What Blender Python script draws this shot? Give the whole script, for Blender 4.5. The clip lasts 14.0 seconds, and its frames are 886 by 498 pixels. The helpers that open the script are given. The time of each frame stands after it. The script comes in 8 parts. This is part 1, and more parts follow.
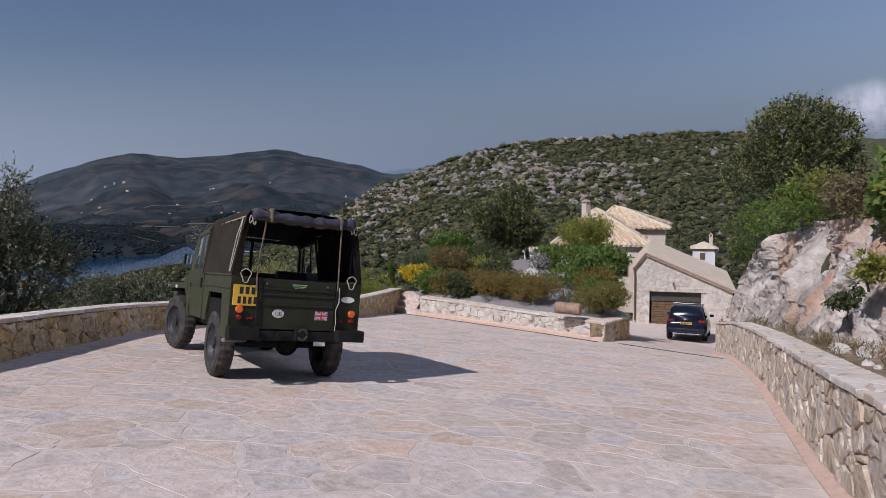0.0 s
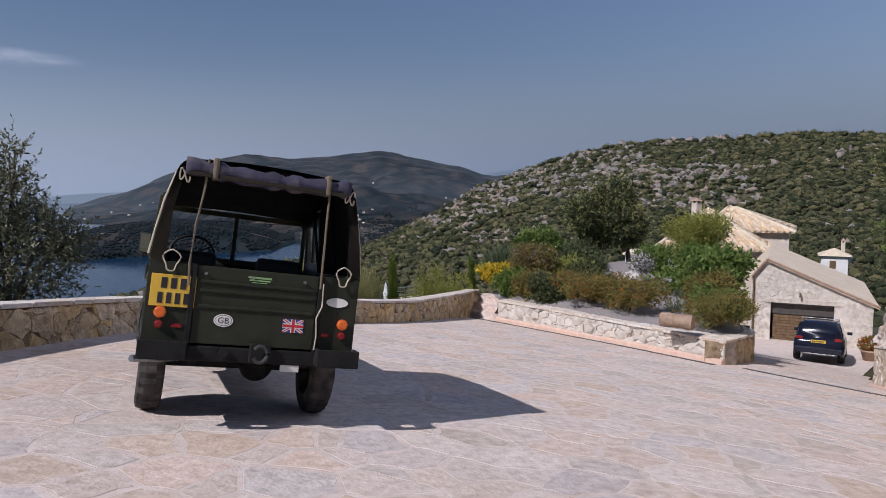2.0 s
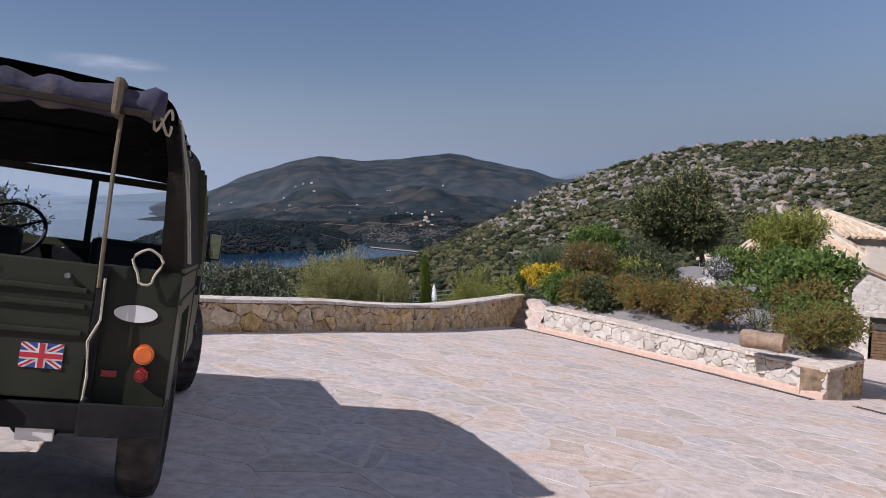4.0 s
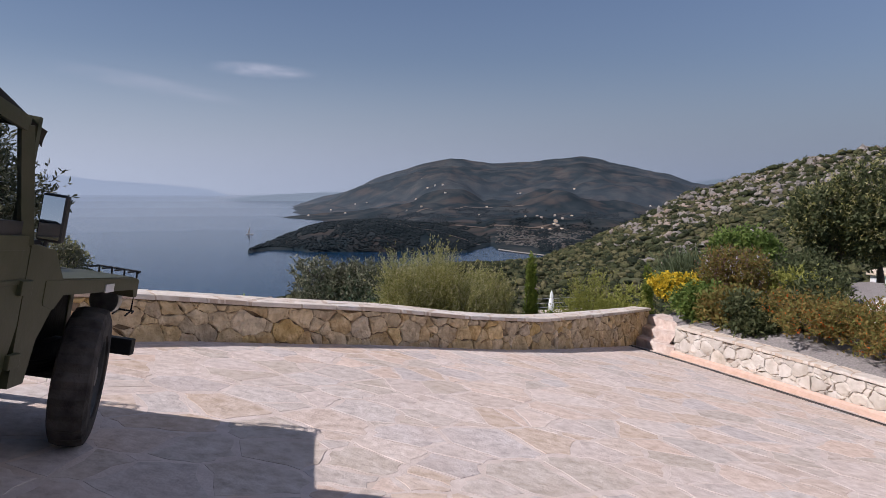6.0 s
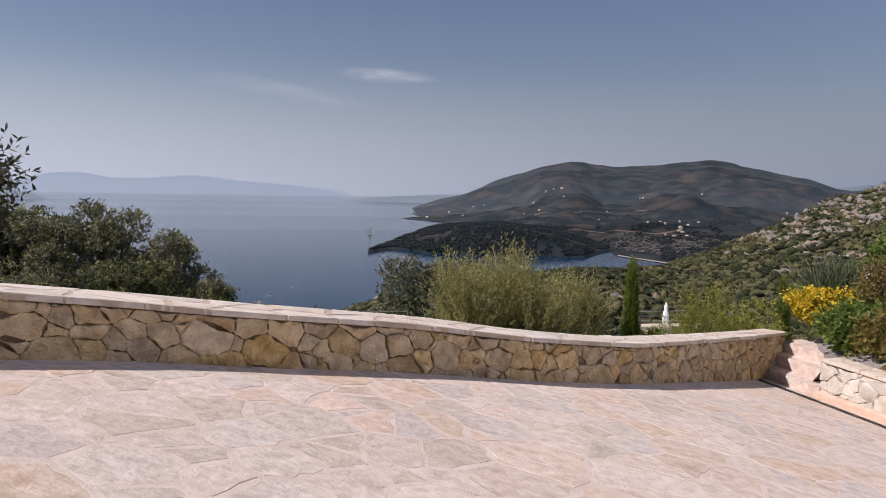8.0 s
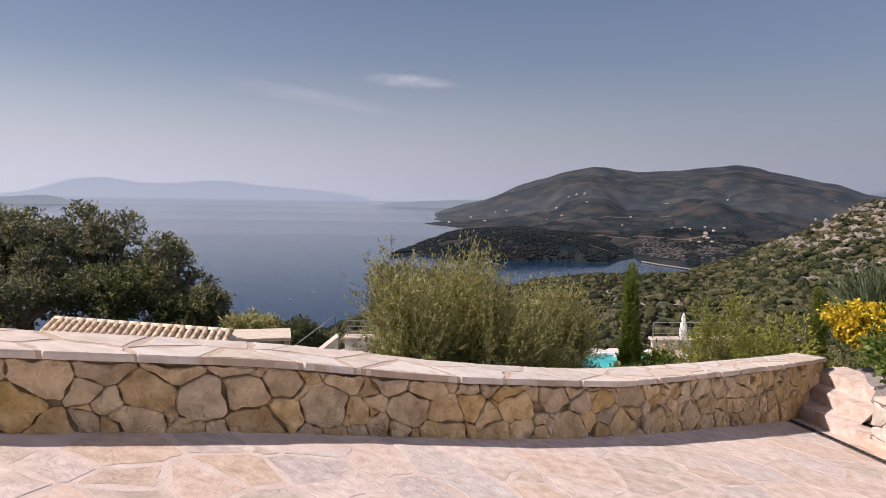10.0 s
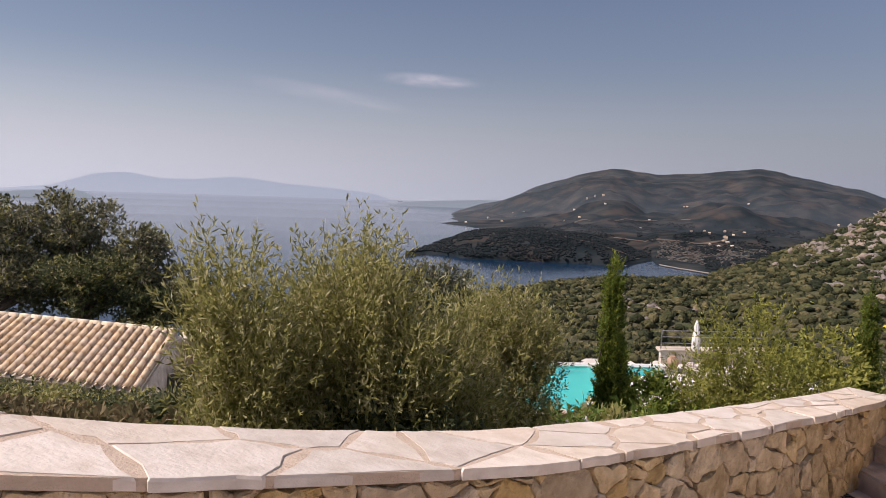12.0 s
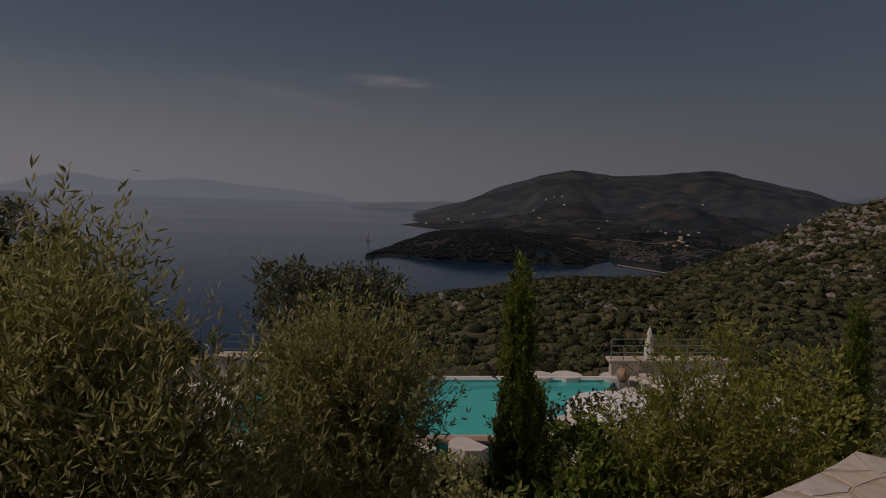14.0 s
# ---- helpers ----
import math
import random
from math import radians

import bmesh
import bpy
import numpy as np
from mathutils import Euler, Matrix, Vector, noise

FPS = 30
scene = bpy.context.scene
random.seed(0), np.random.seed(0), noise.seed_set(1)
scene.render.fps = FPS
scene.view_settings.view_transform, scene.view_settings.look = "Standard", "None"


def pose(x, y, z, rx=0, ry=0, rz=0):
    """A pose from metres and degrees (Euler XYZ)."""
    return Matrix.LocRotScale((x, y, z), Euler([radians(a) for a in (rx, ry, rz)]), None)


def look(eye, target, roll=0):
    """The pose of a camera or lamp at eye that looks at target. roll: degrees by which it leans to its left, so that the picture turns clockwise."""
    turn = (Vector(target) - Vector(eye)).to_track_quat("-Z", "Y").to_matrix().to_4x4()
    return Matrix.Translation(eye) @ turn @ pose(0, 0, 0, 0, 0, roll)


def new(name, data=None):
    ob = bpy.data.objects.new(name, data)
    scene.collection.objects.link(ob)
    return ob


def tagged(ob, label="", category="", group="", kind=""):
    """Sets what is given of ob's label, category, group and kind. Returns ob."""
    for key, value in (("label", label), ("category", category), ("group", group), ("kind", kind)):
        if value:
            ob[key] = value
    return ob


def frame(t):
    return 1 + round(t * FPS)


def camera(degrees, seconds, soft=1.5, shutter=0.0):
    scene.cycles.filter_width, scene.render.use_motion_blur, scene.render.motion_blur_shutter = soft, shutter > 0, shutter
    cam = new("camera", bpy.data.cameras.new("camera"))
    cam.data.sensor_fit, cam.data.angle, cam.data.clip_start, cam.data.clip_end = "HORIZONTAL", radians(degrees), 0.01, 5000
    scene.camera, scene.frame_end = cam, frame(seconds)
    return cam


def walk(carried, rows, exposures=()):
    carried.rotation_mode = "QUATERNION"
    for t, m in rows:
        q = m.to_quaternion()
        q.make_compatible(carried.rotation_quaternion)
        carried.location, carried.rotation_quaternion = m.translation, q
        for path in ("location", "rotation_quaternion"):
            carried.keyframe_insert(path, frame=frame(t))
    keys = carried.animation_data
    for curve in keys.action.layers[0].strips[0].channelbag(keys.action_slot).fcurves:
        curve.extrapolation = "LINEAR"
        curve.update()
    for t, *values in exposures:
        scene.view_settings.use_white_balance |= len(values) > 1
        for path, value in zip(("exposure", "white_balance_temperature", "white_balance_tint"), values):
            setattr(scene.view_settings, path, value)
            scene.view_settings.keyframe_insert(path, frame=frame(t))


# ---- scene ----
# seconds, x, y, z, yaw, pitch, roll
ROWS = [
    (0.0, -2.564, -7.277, 2.323, -31.98, -6.08, -1.12),
    (0.5, -2.077, -6.740, 2.206, -30.81, -6.00, -1.08),
    (1.0, -1.568, -6.156, 2.081, -28.77, -5.92, -0.92),
    (1.5, -1.139, -5.616, 1.959, -25.96, -5.86, -0.88),
    (2.0, -0.670, -5.066, 1.838, -23.65, -5.80, -0.65),
    (4.5, 1.359, -2.490, 1.353, -16.16, -5.46, -0.05),
    (5.0, 1.647, -1.889, 1.267, -13.66, -5.42, 0.07),
    (5.5, 1.895, -1.356, 1.204, -9.97, -5.40, 0.23),
    (6.0, 2.192, -0.829, 1.141, -7.06, -5.34, 0.61),
    (6.5, 2.424, -0.360, 1.092, -3.36, -5.32, 0.50),
    (7.0, 2.672, 0.175, 1.045, -0.63, -5.23, 0.50),
    (7.5, 2.890, 0.775, 0.988, 1.67, -5.21, 0.80),
    (8.0, 3.160, 1.450, 0.875, 2.76, -5.24, 1.20),
    (10.5, 4.280, 4.470, 0.565, 5.18, -4.79, 1.25),
    (11.0, 4.540, 5.340, 0.430, 5.75, -4.83, 1.45),
    (11.5, 4.790, 6.090, 0.322, 6.06, -4.88, 1.80),
    (12.0, 4.985, 6.680, 0.258, 6.08, -4.90, 2.10),
    (12.5, 5.200, 7.370, 0.165, 5.15, -4.88, 2.15),
    (13.0, 5.400, 7.980, 0.100, 4.30, -4.82, 2.10),
    (13.5, 5.550, 8.550, 0.060, 3.38, -4.74, 2.12),
    (14.0, 5.720, 9.080, 0.090, 2.80, -4.66, 2.05),
]
cam = camera(66.0, 14.0, 0.6)
walk(cam, [(t, look((x, y, z), (x - math.sin(radians(w)) * math.cos(radians(p)), y + math.cos(radians(w)) * math.cos(radians(p)), z + math.sin(radians(p))), r))
           for t, x, y, z, w, p, r in ROWS],
     [(0.0, -0.38, 5750, 19), (4.5, -0.05, 5750, 19), (6.5, -0.05, 6150, 21), (8.0, 0.0, 6400, 22), (10.5, 0.2, 6700, 25), (11.5, 0.25, 6800, 25), (12.0, 0.15, 6800, 25), (12.5, -0.36, 6850, 24), (13.0, -0.65, 7000, 24), (13.5, -1.15, 7100, 24), (14.0, -1.88, 7200, 25)])

# ---- world and sun ----
SUN = Vector((-2.2, -0.63, 2.38)).normalized()      # towards the sun
world = bpy.data.worlds.new("sky")
scene.world = world
world.use_nodes = True
wn = world.node_tree.nodes
sky = wn.new("ShaderNodeTexSky")
sky.sky_type, sky.sun_disc = "NISHITA", False
sky.sun_elevation = math.asin(SUN.z)
sky.sun_rotation = -math.atan2(SUN.x, SUN.y)
sky.air_density, sky.dust_density, sky.ozone_density = 1.1, 1.5, 3.5
world.node_tree.links.new(sky.outputs[0], wn["Background"].inputs[0])
wn["Background"].inputs[1].default_value = 0.067
lamp = bpy.data.lights.new("sun", "SUN")
lamp.energy, lamp.angle, lamp.color = 5.0, radians(0.53), (1.0, 0.94, 0.86)
new("sun", lamp).matrix_world = look(SUN * 50, (0, 0, 0))


# ---- building helpers ----
def mesh_object(name, verts, faces, material=None, smooth=False):
    me = bpy.data.meshes.new(name)
    me.from_pydata([tuple(v) for v in verts], [], [tuple(f) for f in faces])
    me.update()
    ob = new(name, me)
    if material:
        me.materials.append(material)
    if smooth:
        me.polygons.foreach_set("use_smooth", [True] * len(me.polygons))
    return ob


def part(name, bm, material, parent, label="", smooth=False):
    """Links a bmesh as one mesh under a thing or part."""
    me = bpy.data.meshes.new(name)
    bm.normal_update()
    bm.to_mesh(me)
    bm.free()
    me.materials.append(material)
    if smooth:
        me.polygons.foreach_set("use_smooth", [True] * len(me.polygons))
    ob = new(name, me)
    ob.parent = parent
    if label:
        ob["label"] = label
    return ob


def thing(name, m, label, category, group="", kind=""):
    ob = new(name)
    ob.empty_display_size = 0.2
    ob.matrix_world = m
    return tagged(ob, label, category, group, kind)


def add_box(bm, x0, x1, y0, y1, z0, z1, m=None, bevel=0.0):
    r = bmesh.ops.create_cube(bm, size=1.0)
    vs = r["verts"]
    for v in vs:
        v.co = Vector((x0 + (v.co.x + 0.5) * (x1 - x0), y0 + (v.co.y + 0.5) * (y1 - y0), z0 + (v.co.z + 0.5) * (z1 - z0)))
    if bevel > 0:
        es = list({e for v in vs for e in v.link_edges})
        out = bmesh.ops.bevel(bm, geom=es, offset=bevel, segments=2, affect="EDGES", profile=0.6)
        vs = list({v for f in out["faces"] for v in f.verts} | {v for v in vs if v.is_valid})
    if m is not None:
        for v in vs:
            v.co = m @ v.co
    return vs


def box_bm(x0, x1, y0, y1, z0, z1, bevel=0.0, m=None):
    bm = bmesh.new()
    add_box(bm, x0, x1, y0, y1, z0, z1, m, bevel)
    return bm


def add_cyl(bm, a, b, r0, r1=None, seg=16, caps=True):
    """A cylinder or cone between the points a and b."""
    a, b = Vector(a), Vector(b)
    d = b - a
    m = Matrix.Translation((a + b) / 2) @ d.to_track_quat("Z", "Y").to_matrix().to_4x4()
    return bmesh.ops.create_cone(bm, cap_ends=caps, segments=seg, radius1=r0, radius2=r0 if r1 is None else r1, depth=d.length, matrix=m)["verts"]


def tube_bm(points, r, seg=8):
    """A tube through the points."""
    bm = bmesh.new()
    pts = [Vector(p) for p in points]
    rings = []
    for i, p in enumerate(pts):
        d = (pts[min(i + 1, len(pts) - 1)] - pts[max(i - 1, 0)]).normalized()
        q = d.to_track_quat("Z", "Y")
        rings.append([bm.verts.new(p + q @ Vector((math.cos(k * math.tau / seg) * r, math.sin(k * math.tau / seg) * r, 0))) for k in range(seg)])
    for a, b in zip(rings, rings[1:]):
        for k in range(seg):
            bm.faces.new((a[k], a[(k + 1) % seg], b[(k + 1) % seg], b[k]))
    bm.faces.new(rings[0][::-1])
    bm.faces.new(rings[-1])
    return bm


def extrude_profile(bm, profile, axis_from, axis_to, place):
    """A prism: profile points (u, v), swept from axis_from to axis_to; place(u, v, w) gives the point."""
    a = [bm.verts.new(place(u, v, axis_from)) for u, v in profile]
    b = [bm.verts.new(place(u, v, axis_to)) for u, v in profile]
    n = len(profile)
    for i in range(n):
        bm.faces.new((a[i], a[(i + 1) % n], b[(i + 1) % n], b[i]))
    bm.faces.new(a[::-1])
    bm.faces.new(b)
    bmesh.ops.recalc_face_normals(bm, faces=bm.faces[:])


def lerp_table(x, table):
    xs, ys = zip(*table)
    return np.interp(x, xs, ys)


def smooth01(t):
    t = np.clip(t, 0, 1)
    return t * t * (3 - 2 * t)


def value_noise(x, y, seed=0):
    """Smooth noise of about 0 to 1 on numpy arrays."""
    xi, yi = np.floor(x).astype(np.int64), np.floor(y).astype(np.int64)
    fx, fy = x - xi, y - yi
    fx, fy = fx * fx * (3 - 2 * fx), fy * fy * (3 - 2 * fy)

    def h(a, b):
        n = (a * 374761393 + b * 668265263 + seed * 982451653) & 0x7FFFFFFF
        n = ((n ^ (n >> 13)) * 1274126177) & 0x7FFFFFFF
        return ((n ^ (n >> 16)) & 0xFFFF) / 65535.0
    return (h(xi, yi) * (1 - fx) + h(xi + 1, yi) * fx) * (1 - fy) + (h(xi, yi + 1) * (1 - fx) + h(xi + 1, yi + 1) * fx) * fy


def fractal(x, y, octaves=4, seed=0):
    s, a, t = 0, 1.0, 0.0
    for k in range(octaves):
        s = s + a * value_noise(x * 2 ** k, y * 2 ** k, seed + k)
        t += a
        a *= 0.5
    return s / t


# ---- materials ----
def material(name, colors, scale=4.0, rough=0.8, bump=0.3, bump_scale=None, detail=6.0, metal=0.0, per_piece=0.0, dist=0.02, stains=None, spec=0.5, palette=None):
    """A noise-mottled surface. colors: two or more (r, g, b) from dark to light; stains: (colour, scale, amount)."""
    m = bpy.data.materials.new(name)
    m.use_nodes = True
    nt = m.node_tree
    n, l = nt.nodes, nt.links
    b = n["Principled BSDF"]
    b.inputs["Roughness"].default_value = rough
    b.inputs["Metallic"].default_value = metal
    b.inputs["Specular IOR Level"].default_value = spec * (0.35 if rough > 0.65 else 1.0)
    co = n.new("ShaderNodeTexCoord")
    no = n.new("ShaderNodeTexNoise")
    no.inputs["Scale"].default_value, no.inputs["Detail"].default_value = scale, detail
    l.new(co.outputs["Object"], no.inputs["Vector"])
    ramp = n.new("ShaderNodeValToRGB")
    e = ramp.color_ramp.elements
    while len(e) < len(colors):
        e.new(0.5)
    for i, c in enumerate(colors):
        e[i].position = 0.28 + 0.44 * i / max(1, len(colors) - 1)
        e[i].color = (*c, 1)
    l.new(no.outputs["Fac"], ramp.inputs["Fac"])
    out = ramp.outputs["Color"]
    if stains:
        colour, sc, amount = stains
        n2 = n.new("ShaderNodeTexNoise")
        n2.inputs["Scale"].default_value, n2.inputs["Detail"].default_value = sc, 3.0
        l.new(co.outputs["Object"], n2.inputs["Vector"])
        mr = n.new("ShaderNodeMapRange")
        mr.inputs[1].default_value, mr.inputs[2].default_value = 0.5, 0.68
        mr.inputs[4].default_value = amount
        l.new(n2.outputs["Fac"], mr.inputs[0])
        mx = n.new("ShaderNodeMix")
        mx.data_type = "RGBA"
        l.new(mr.outputs[0], mx.inputs[0])
        l.new(out, mx.inputs[6])
        mx.inputs[7].default_value = (*colour, 1)
        out = mx.outputs[2]
    if per_piece:
        info = n.new("ShaderNodeObjectInfo")
        geo = n.new("ShaderNodeNewGeometry")
        ad = n.new("ShaderNodeMath")
        ad.operation = "ADD"
        l.new(info.outputs["Random"], ad.inputs[0])
        l.new(geo.outputs["Random Per Island"], ad.inputs[1])
        fr = n.new("ShaderNodeMath")
        fr.operation = "FRACT"
        l.new(ad.outputs[0], fr.inputs[0])
        hs = n.new("ShaderNodeHueSaturation")
        v = n.new("ShaderNodeMapRange")
        v.inputs[3].default_value, v.inputs[4].default_value = 1 - per_piece, 1 + per_piece
        l.new(fr.outputs[0], v.inputs[0])
        l.new(v.outputs[0], hs.inputs["Value"])
        mu = n.new("ShaderNodeMath")
        mu.operation = "MULTIPLY"
        mu.inputs[1].default_value = 7.31
        l.new(fr.outputs[0], mu.inputs[0])
        fr2 = n.new("ShaderNodeMath")
        fr2.operation = "FRACT"
        l.new(mu.outputs[0], fr2.inputs[0])
        s = n.new("ShaderNodeMapRange")
        s.inputs[3].default_value, s.inputs[4].default_value = 1 - 1.3 * per_piece, 1 + 1.3 * per_piece
        l.new(fr2.outputs[0], s.inputs[0])
        l.new(s.outputs[0], hs.inputs["Saturation"])
        if palette:
            pal = n.new("ShaderNodeValToRGB")
            pal.color_ramp.interpolation = "CONSTANT"
            pe = pal.color_ramp.elements
            while len(pe) < len(palette):
                pe.new(0.5)
            for i, c in enumerate(palette):
                pe[i].position, pe[i].color = i / len(palette), (*c, 1)
            mu3, fr3 = n.new("ShaderNodeMath"), n.new("ShaderNodeMath")
            mu3.operation, fr3.operation = "MULTIPLY", "FRACT"
            mu3.inputs[1].default_value = 13.7
            l.new(fr.outputs[0], mu3.inputs[0])
            l.new(mu3.outputs[0], fr3.inputs[0])
            l.new(fr3.outputs[0], pal.inputs["Fac"])
            px = n.new("ShaderNodeMix")
            px.data_type = "RGBA"
            px.inputs[0].default_value = 0.48
            l.new(out, px.inputs[6])
            l.new(pal.outputs[0], px.inputs[7])
            out = px.outputs[2]
        l.new(out, hs.inputs["Color"])
        out = hs.outputs["Color"]
    l.new(out, b.inputs["Base Color"])
    if bump:
        n3 = n.new("ShaderNodeTexNoise")
        n3.inputs["Scale"].default_value, n3.inputs["Detail"].default_value = bump_scale or scale * 4, 8.0
        l.new(co.outputs["Object"], n3.inputs["Vector"])
        bp = n.new("ShaderNodeBump")
        bp.inputs["Strength"].default_value, bp.inputs["Distance"].default_value = bump, dist
        l.new(n3.outputs["Fac"], bp.inputs["Height"])
        l.new(bp.outputs["Normal"], b.inputs["Normal"])
    return m


FLAG = material("flagstone", [(0.31, 0.235, 0.18), (0.575, 0.475, 0.40), (0.77, 0.68, 0.61)], 11.0, 0.75, 0.5, 30, per_piece=0.05, stains=((0.58, 0.42, 0.31), 1.2, 0.35), palette=[(0.63, 0.50, 0.40), (0.68, 0.575, 0.50), (0.56, 0.50, 0.44), (0.70, 0.53, 0.41), (0.60, 0.46, 0.33), (0.66, 0.57, 0.51), (0.53, 0.49, 0.47), (0.72, 0.62, 0.54), (0.50, 0.44, 0.36), (0.66, 0.53, 0.42), (0.60, 0.56, 0.52)])
MORTAR = material("mortar", [(0.57, 0.475, 0.405), (0.72, 0.62, 0.545)], 9.0, 0.9, 0.3, 60, stains=((0.52, 0.41, 0.32), 2.0, 0.45))
WALLSTONE = material("wall_stone", [(0.20, 0.125, 0.060), (0.58, 0.44, 0.255), (0.84, 0.69, 0.46)], 9.0, 0.85, 1.0, 16, per_piece=0.14, dist=0.06, stains=((0.27, 0.175, 0.085), 5.0, 0.6), palette=[(0.64, 0.49, 0.28), (0.56, 0.42, 0.25), (0.72, 0.58, 0.37), (0.64, 0.46, 0.23), (0.60, 0.49, 0.34), (0.70, 0.53, 0.29), (0.52, 0.37, 0.20)])
JOINT = material("wall_joint", [(0.10, 0.070, 0.043), (0.38, 0.28, 0.18)], 7.0, 0.95, 0.5, 40)
PALE_JOINT = material("pale_wall_joint", [(0.22, 0.17, 0.125), (0.46, 0.39, 0.32)], 9.0, 0.95, 0.5, 40)
CAPSTONE = material("cap_stone", [(0.43, 0.35, 0.26), (0.62, 0.545, 0.455), (0.75, 0.69, 0.61)], 8.0, 0.75, 0.4, 34, per_piece=0.06, stains=((0.52, 0.41, 0.29), 2.5, 0.4), palette=[(0.66, 0.575, 0.475), (0.70, 0.64, 0.565), (0.63, 0.59, 0.54), (0.64, 0.54, 0.44), (0.72, 0.66, 0.585)])
SCRUB = material("scrub_ground", [(0.034, 0.038, 0.020), (0.070, 0.068, 0.038), (0.12, 0.105, 0.065)], 0.9, 0.95, 0.6, 3.0, stains=((0.07, 0.09, 0.035), 0.08, 0.8), dist=0.3)
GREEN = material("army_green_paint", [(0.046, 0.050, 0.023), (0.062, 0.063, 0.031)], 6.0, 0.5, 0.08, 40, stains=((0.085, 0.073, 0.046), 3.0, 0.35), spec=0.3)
# army green darkened to paint the rear's shade, with brownish stains
GREEN_SHADED = material("shade_dark_green_paint", [(0.016, 0.019, 0.010), (0.026, 0.029, 0.016)], 5.0, 0.55, 0.1, 40, stains=((0.040, 0.036, 0.026), 3.0, 0.35), spec=0.25)
# blue-grey haze of distance is mixed into these hill colours
FAR = material("haze_tinted_hills", [(0.008, 0.015, 0.018), (0.021, 0.029, 0.033), (0.056, 0.058, 0.055)], 0.014, 1.0, 0.0, detail=10.0, stains=((0.095, 0.070, 0.055), 0.018, 0.45), spec=0.0)
SEA = material("sea_water", [(0.004, 0.022, 0.052), (0.006, 0.030, 0.066)], 0.01, 0.14, 0.15, 0.25, dist=0.3, spec=0.15)


# ---- the lie of the land ----
EYE = Vector((3.0, 3.0, 1.0))          # where the views are taken from, on average
SEA_LEVEL = -80.0
# perimeter wall: foot of its inner face; garden wall; right-hand wall
PERIMETER = [(-9.50, -9.00), (-6.50, -4.50), (-4.30, -0.60), (-2.85, 1.75), (-2.07, 3.21), (-0.92, 5.10), (0.28, 6.36), (1.32, 7.12), (2.57, 8.05), (3.85, 8.83), (5.20, 9.88), (6.70, 11.33), (7.90, 12.59), (8.56, 13.34)]
GARDEN = [(7.9, 13.1), (8.45, 11.2), (8.95, 9.3), (9.45, 7.0), (9.8, 4.9)]
RIGHT = [(-6.0, -12.0), (-1.0, -7.6), (2.52, -4.69), (4.46, -3.19), (8.5, -0.06), (11.4, 2.5), (12.7, 3.8)]


def court_z(x, y):
    z = -0.16 * x - 0.07 * y
    return z - np.clip(0.075 * (x - 11.0), 0, 0.9) + 0.4 * smooth01((x - 24.0) / 8.0)


HILL = [(-180, -18), (-90, -30), (-40, -26), (-20, -16), (-12, -12), (-7.7, -10.4), (-4.4, -9.4), (0, -8.4), (3.3, -7.5), (8.8, -6.8), (13, -6.5), (16, -5.9), (19.2, -4.4), (22, -3.0), (24.5, -1.9), (26.5, -0.7), (28.4, -0.1), (30.5, 0.95), (33, 1.65), (36, 2.3), (39, 2.95), (44, 3.2), (51, 3.3), (56, 3.1), (66, 2.4), (80, 2.0), (120, 1.0), (180, -18)]
RIDGE = [(-180, 90), (-40, 120), (-12, 190), (0, 220), (14, 240), (22, 280), (30, 320), (56, 330), (120, 200), (180, 90)]


def hill_z(x, y):
    dx, dy = x - EYE.x, y - EYE.y
    r = np.hypot(dx, dy) + 1e-6
    az = np.degrees(np.arctan2(dx, dy))
    e, rr = lerp_table(az, HILL), lerp_table(az, RIDGE)
    r0 = 58.0
    low = np.where(np.abs(az) > 60, -10.0, -14.5)
    s = np.clip((r - r0) / (rr - r0), 0, 1)
    el = low + (np.maximum(e, -60) - low) * s ** 0.62
    z = EYE.z + r * np.tan(np.radians(el))
    n = (fractal(x / 34.0, y / 34.0, 4, 3) - 0.5) * 13.0 + (fractal(x / 7.0, y / 7.0, 3, 9) - 0.5) * 3.0
    z = z + n * smooth01(s * 3) * (1 - 0.75 * smooth01((s - 0.75) / 0.25)) + (fractal(x / 5.0, y / 5.0, 2, 5) - 0.5) * 1.5 * smooth01((s - 0.6) / 0.4)
    past = np.clip((r - rr) / 260.0, 0, 1)
    return z * (1 - past) + (SEA_LEVEL - 15) * past


# foot and brow of the rock face above the right-hand wall
CLIFF_X = [-4.0, 2.0, 4.6, 6.1, 8.1, 10.4, 14.0, 18.7, 24.0, 32.0]
CLIFF_Y = [-11.6, -6.6, -4.6, -3.3, -1.7, 0.35, 3.95, 7.7, 10.6, 13.5]
CLIFF_FOOT = [1.6, 0.75, 0.4, 0.05, -0.5, -1.0, -1.7, -2.6, -4.2, -5.6]
CLIFF_BROW = [3.0, 2.2, 1.9, 1.6, 1.5, 1.25, 0.35, -0.7, -2.2, -3.6]


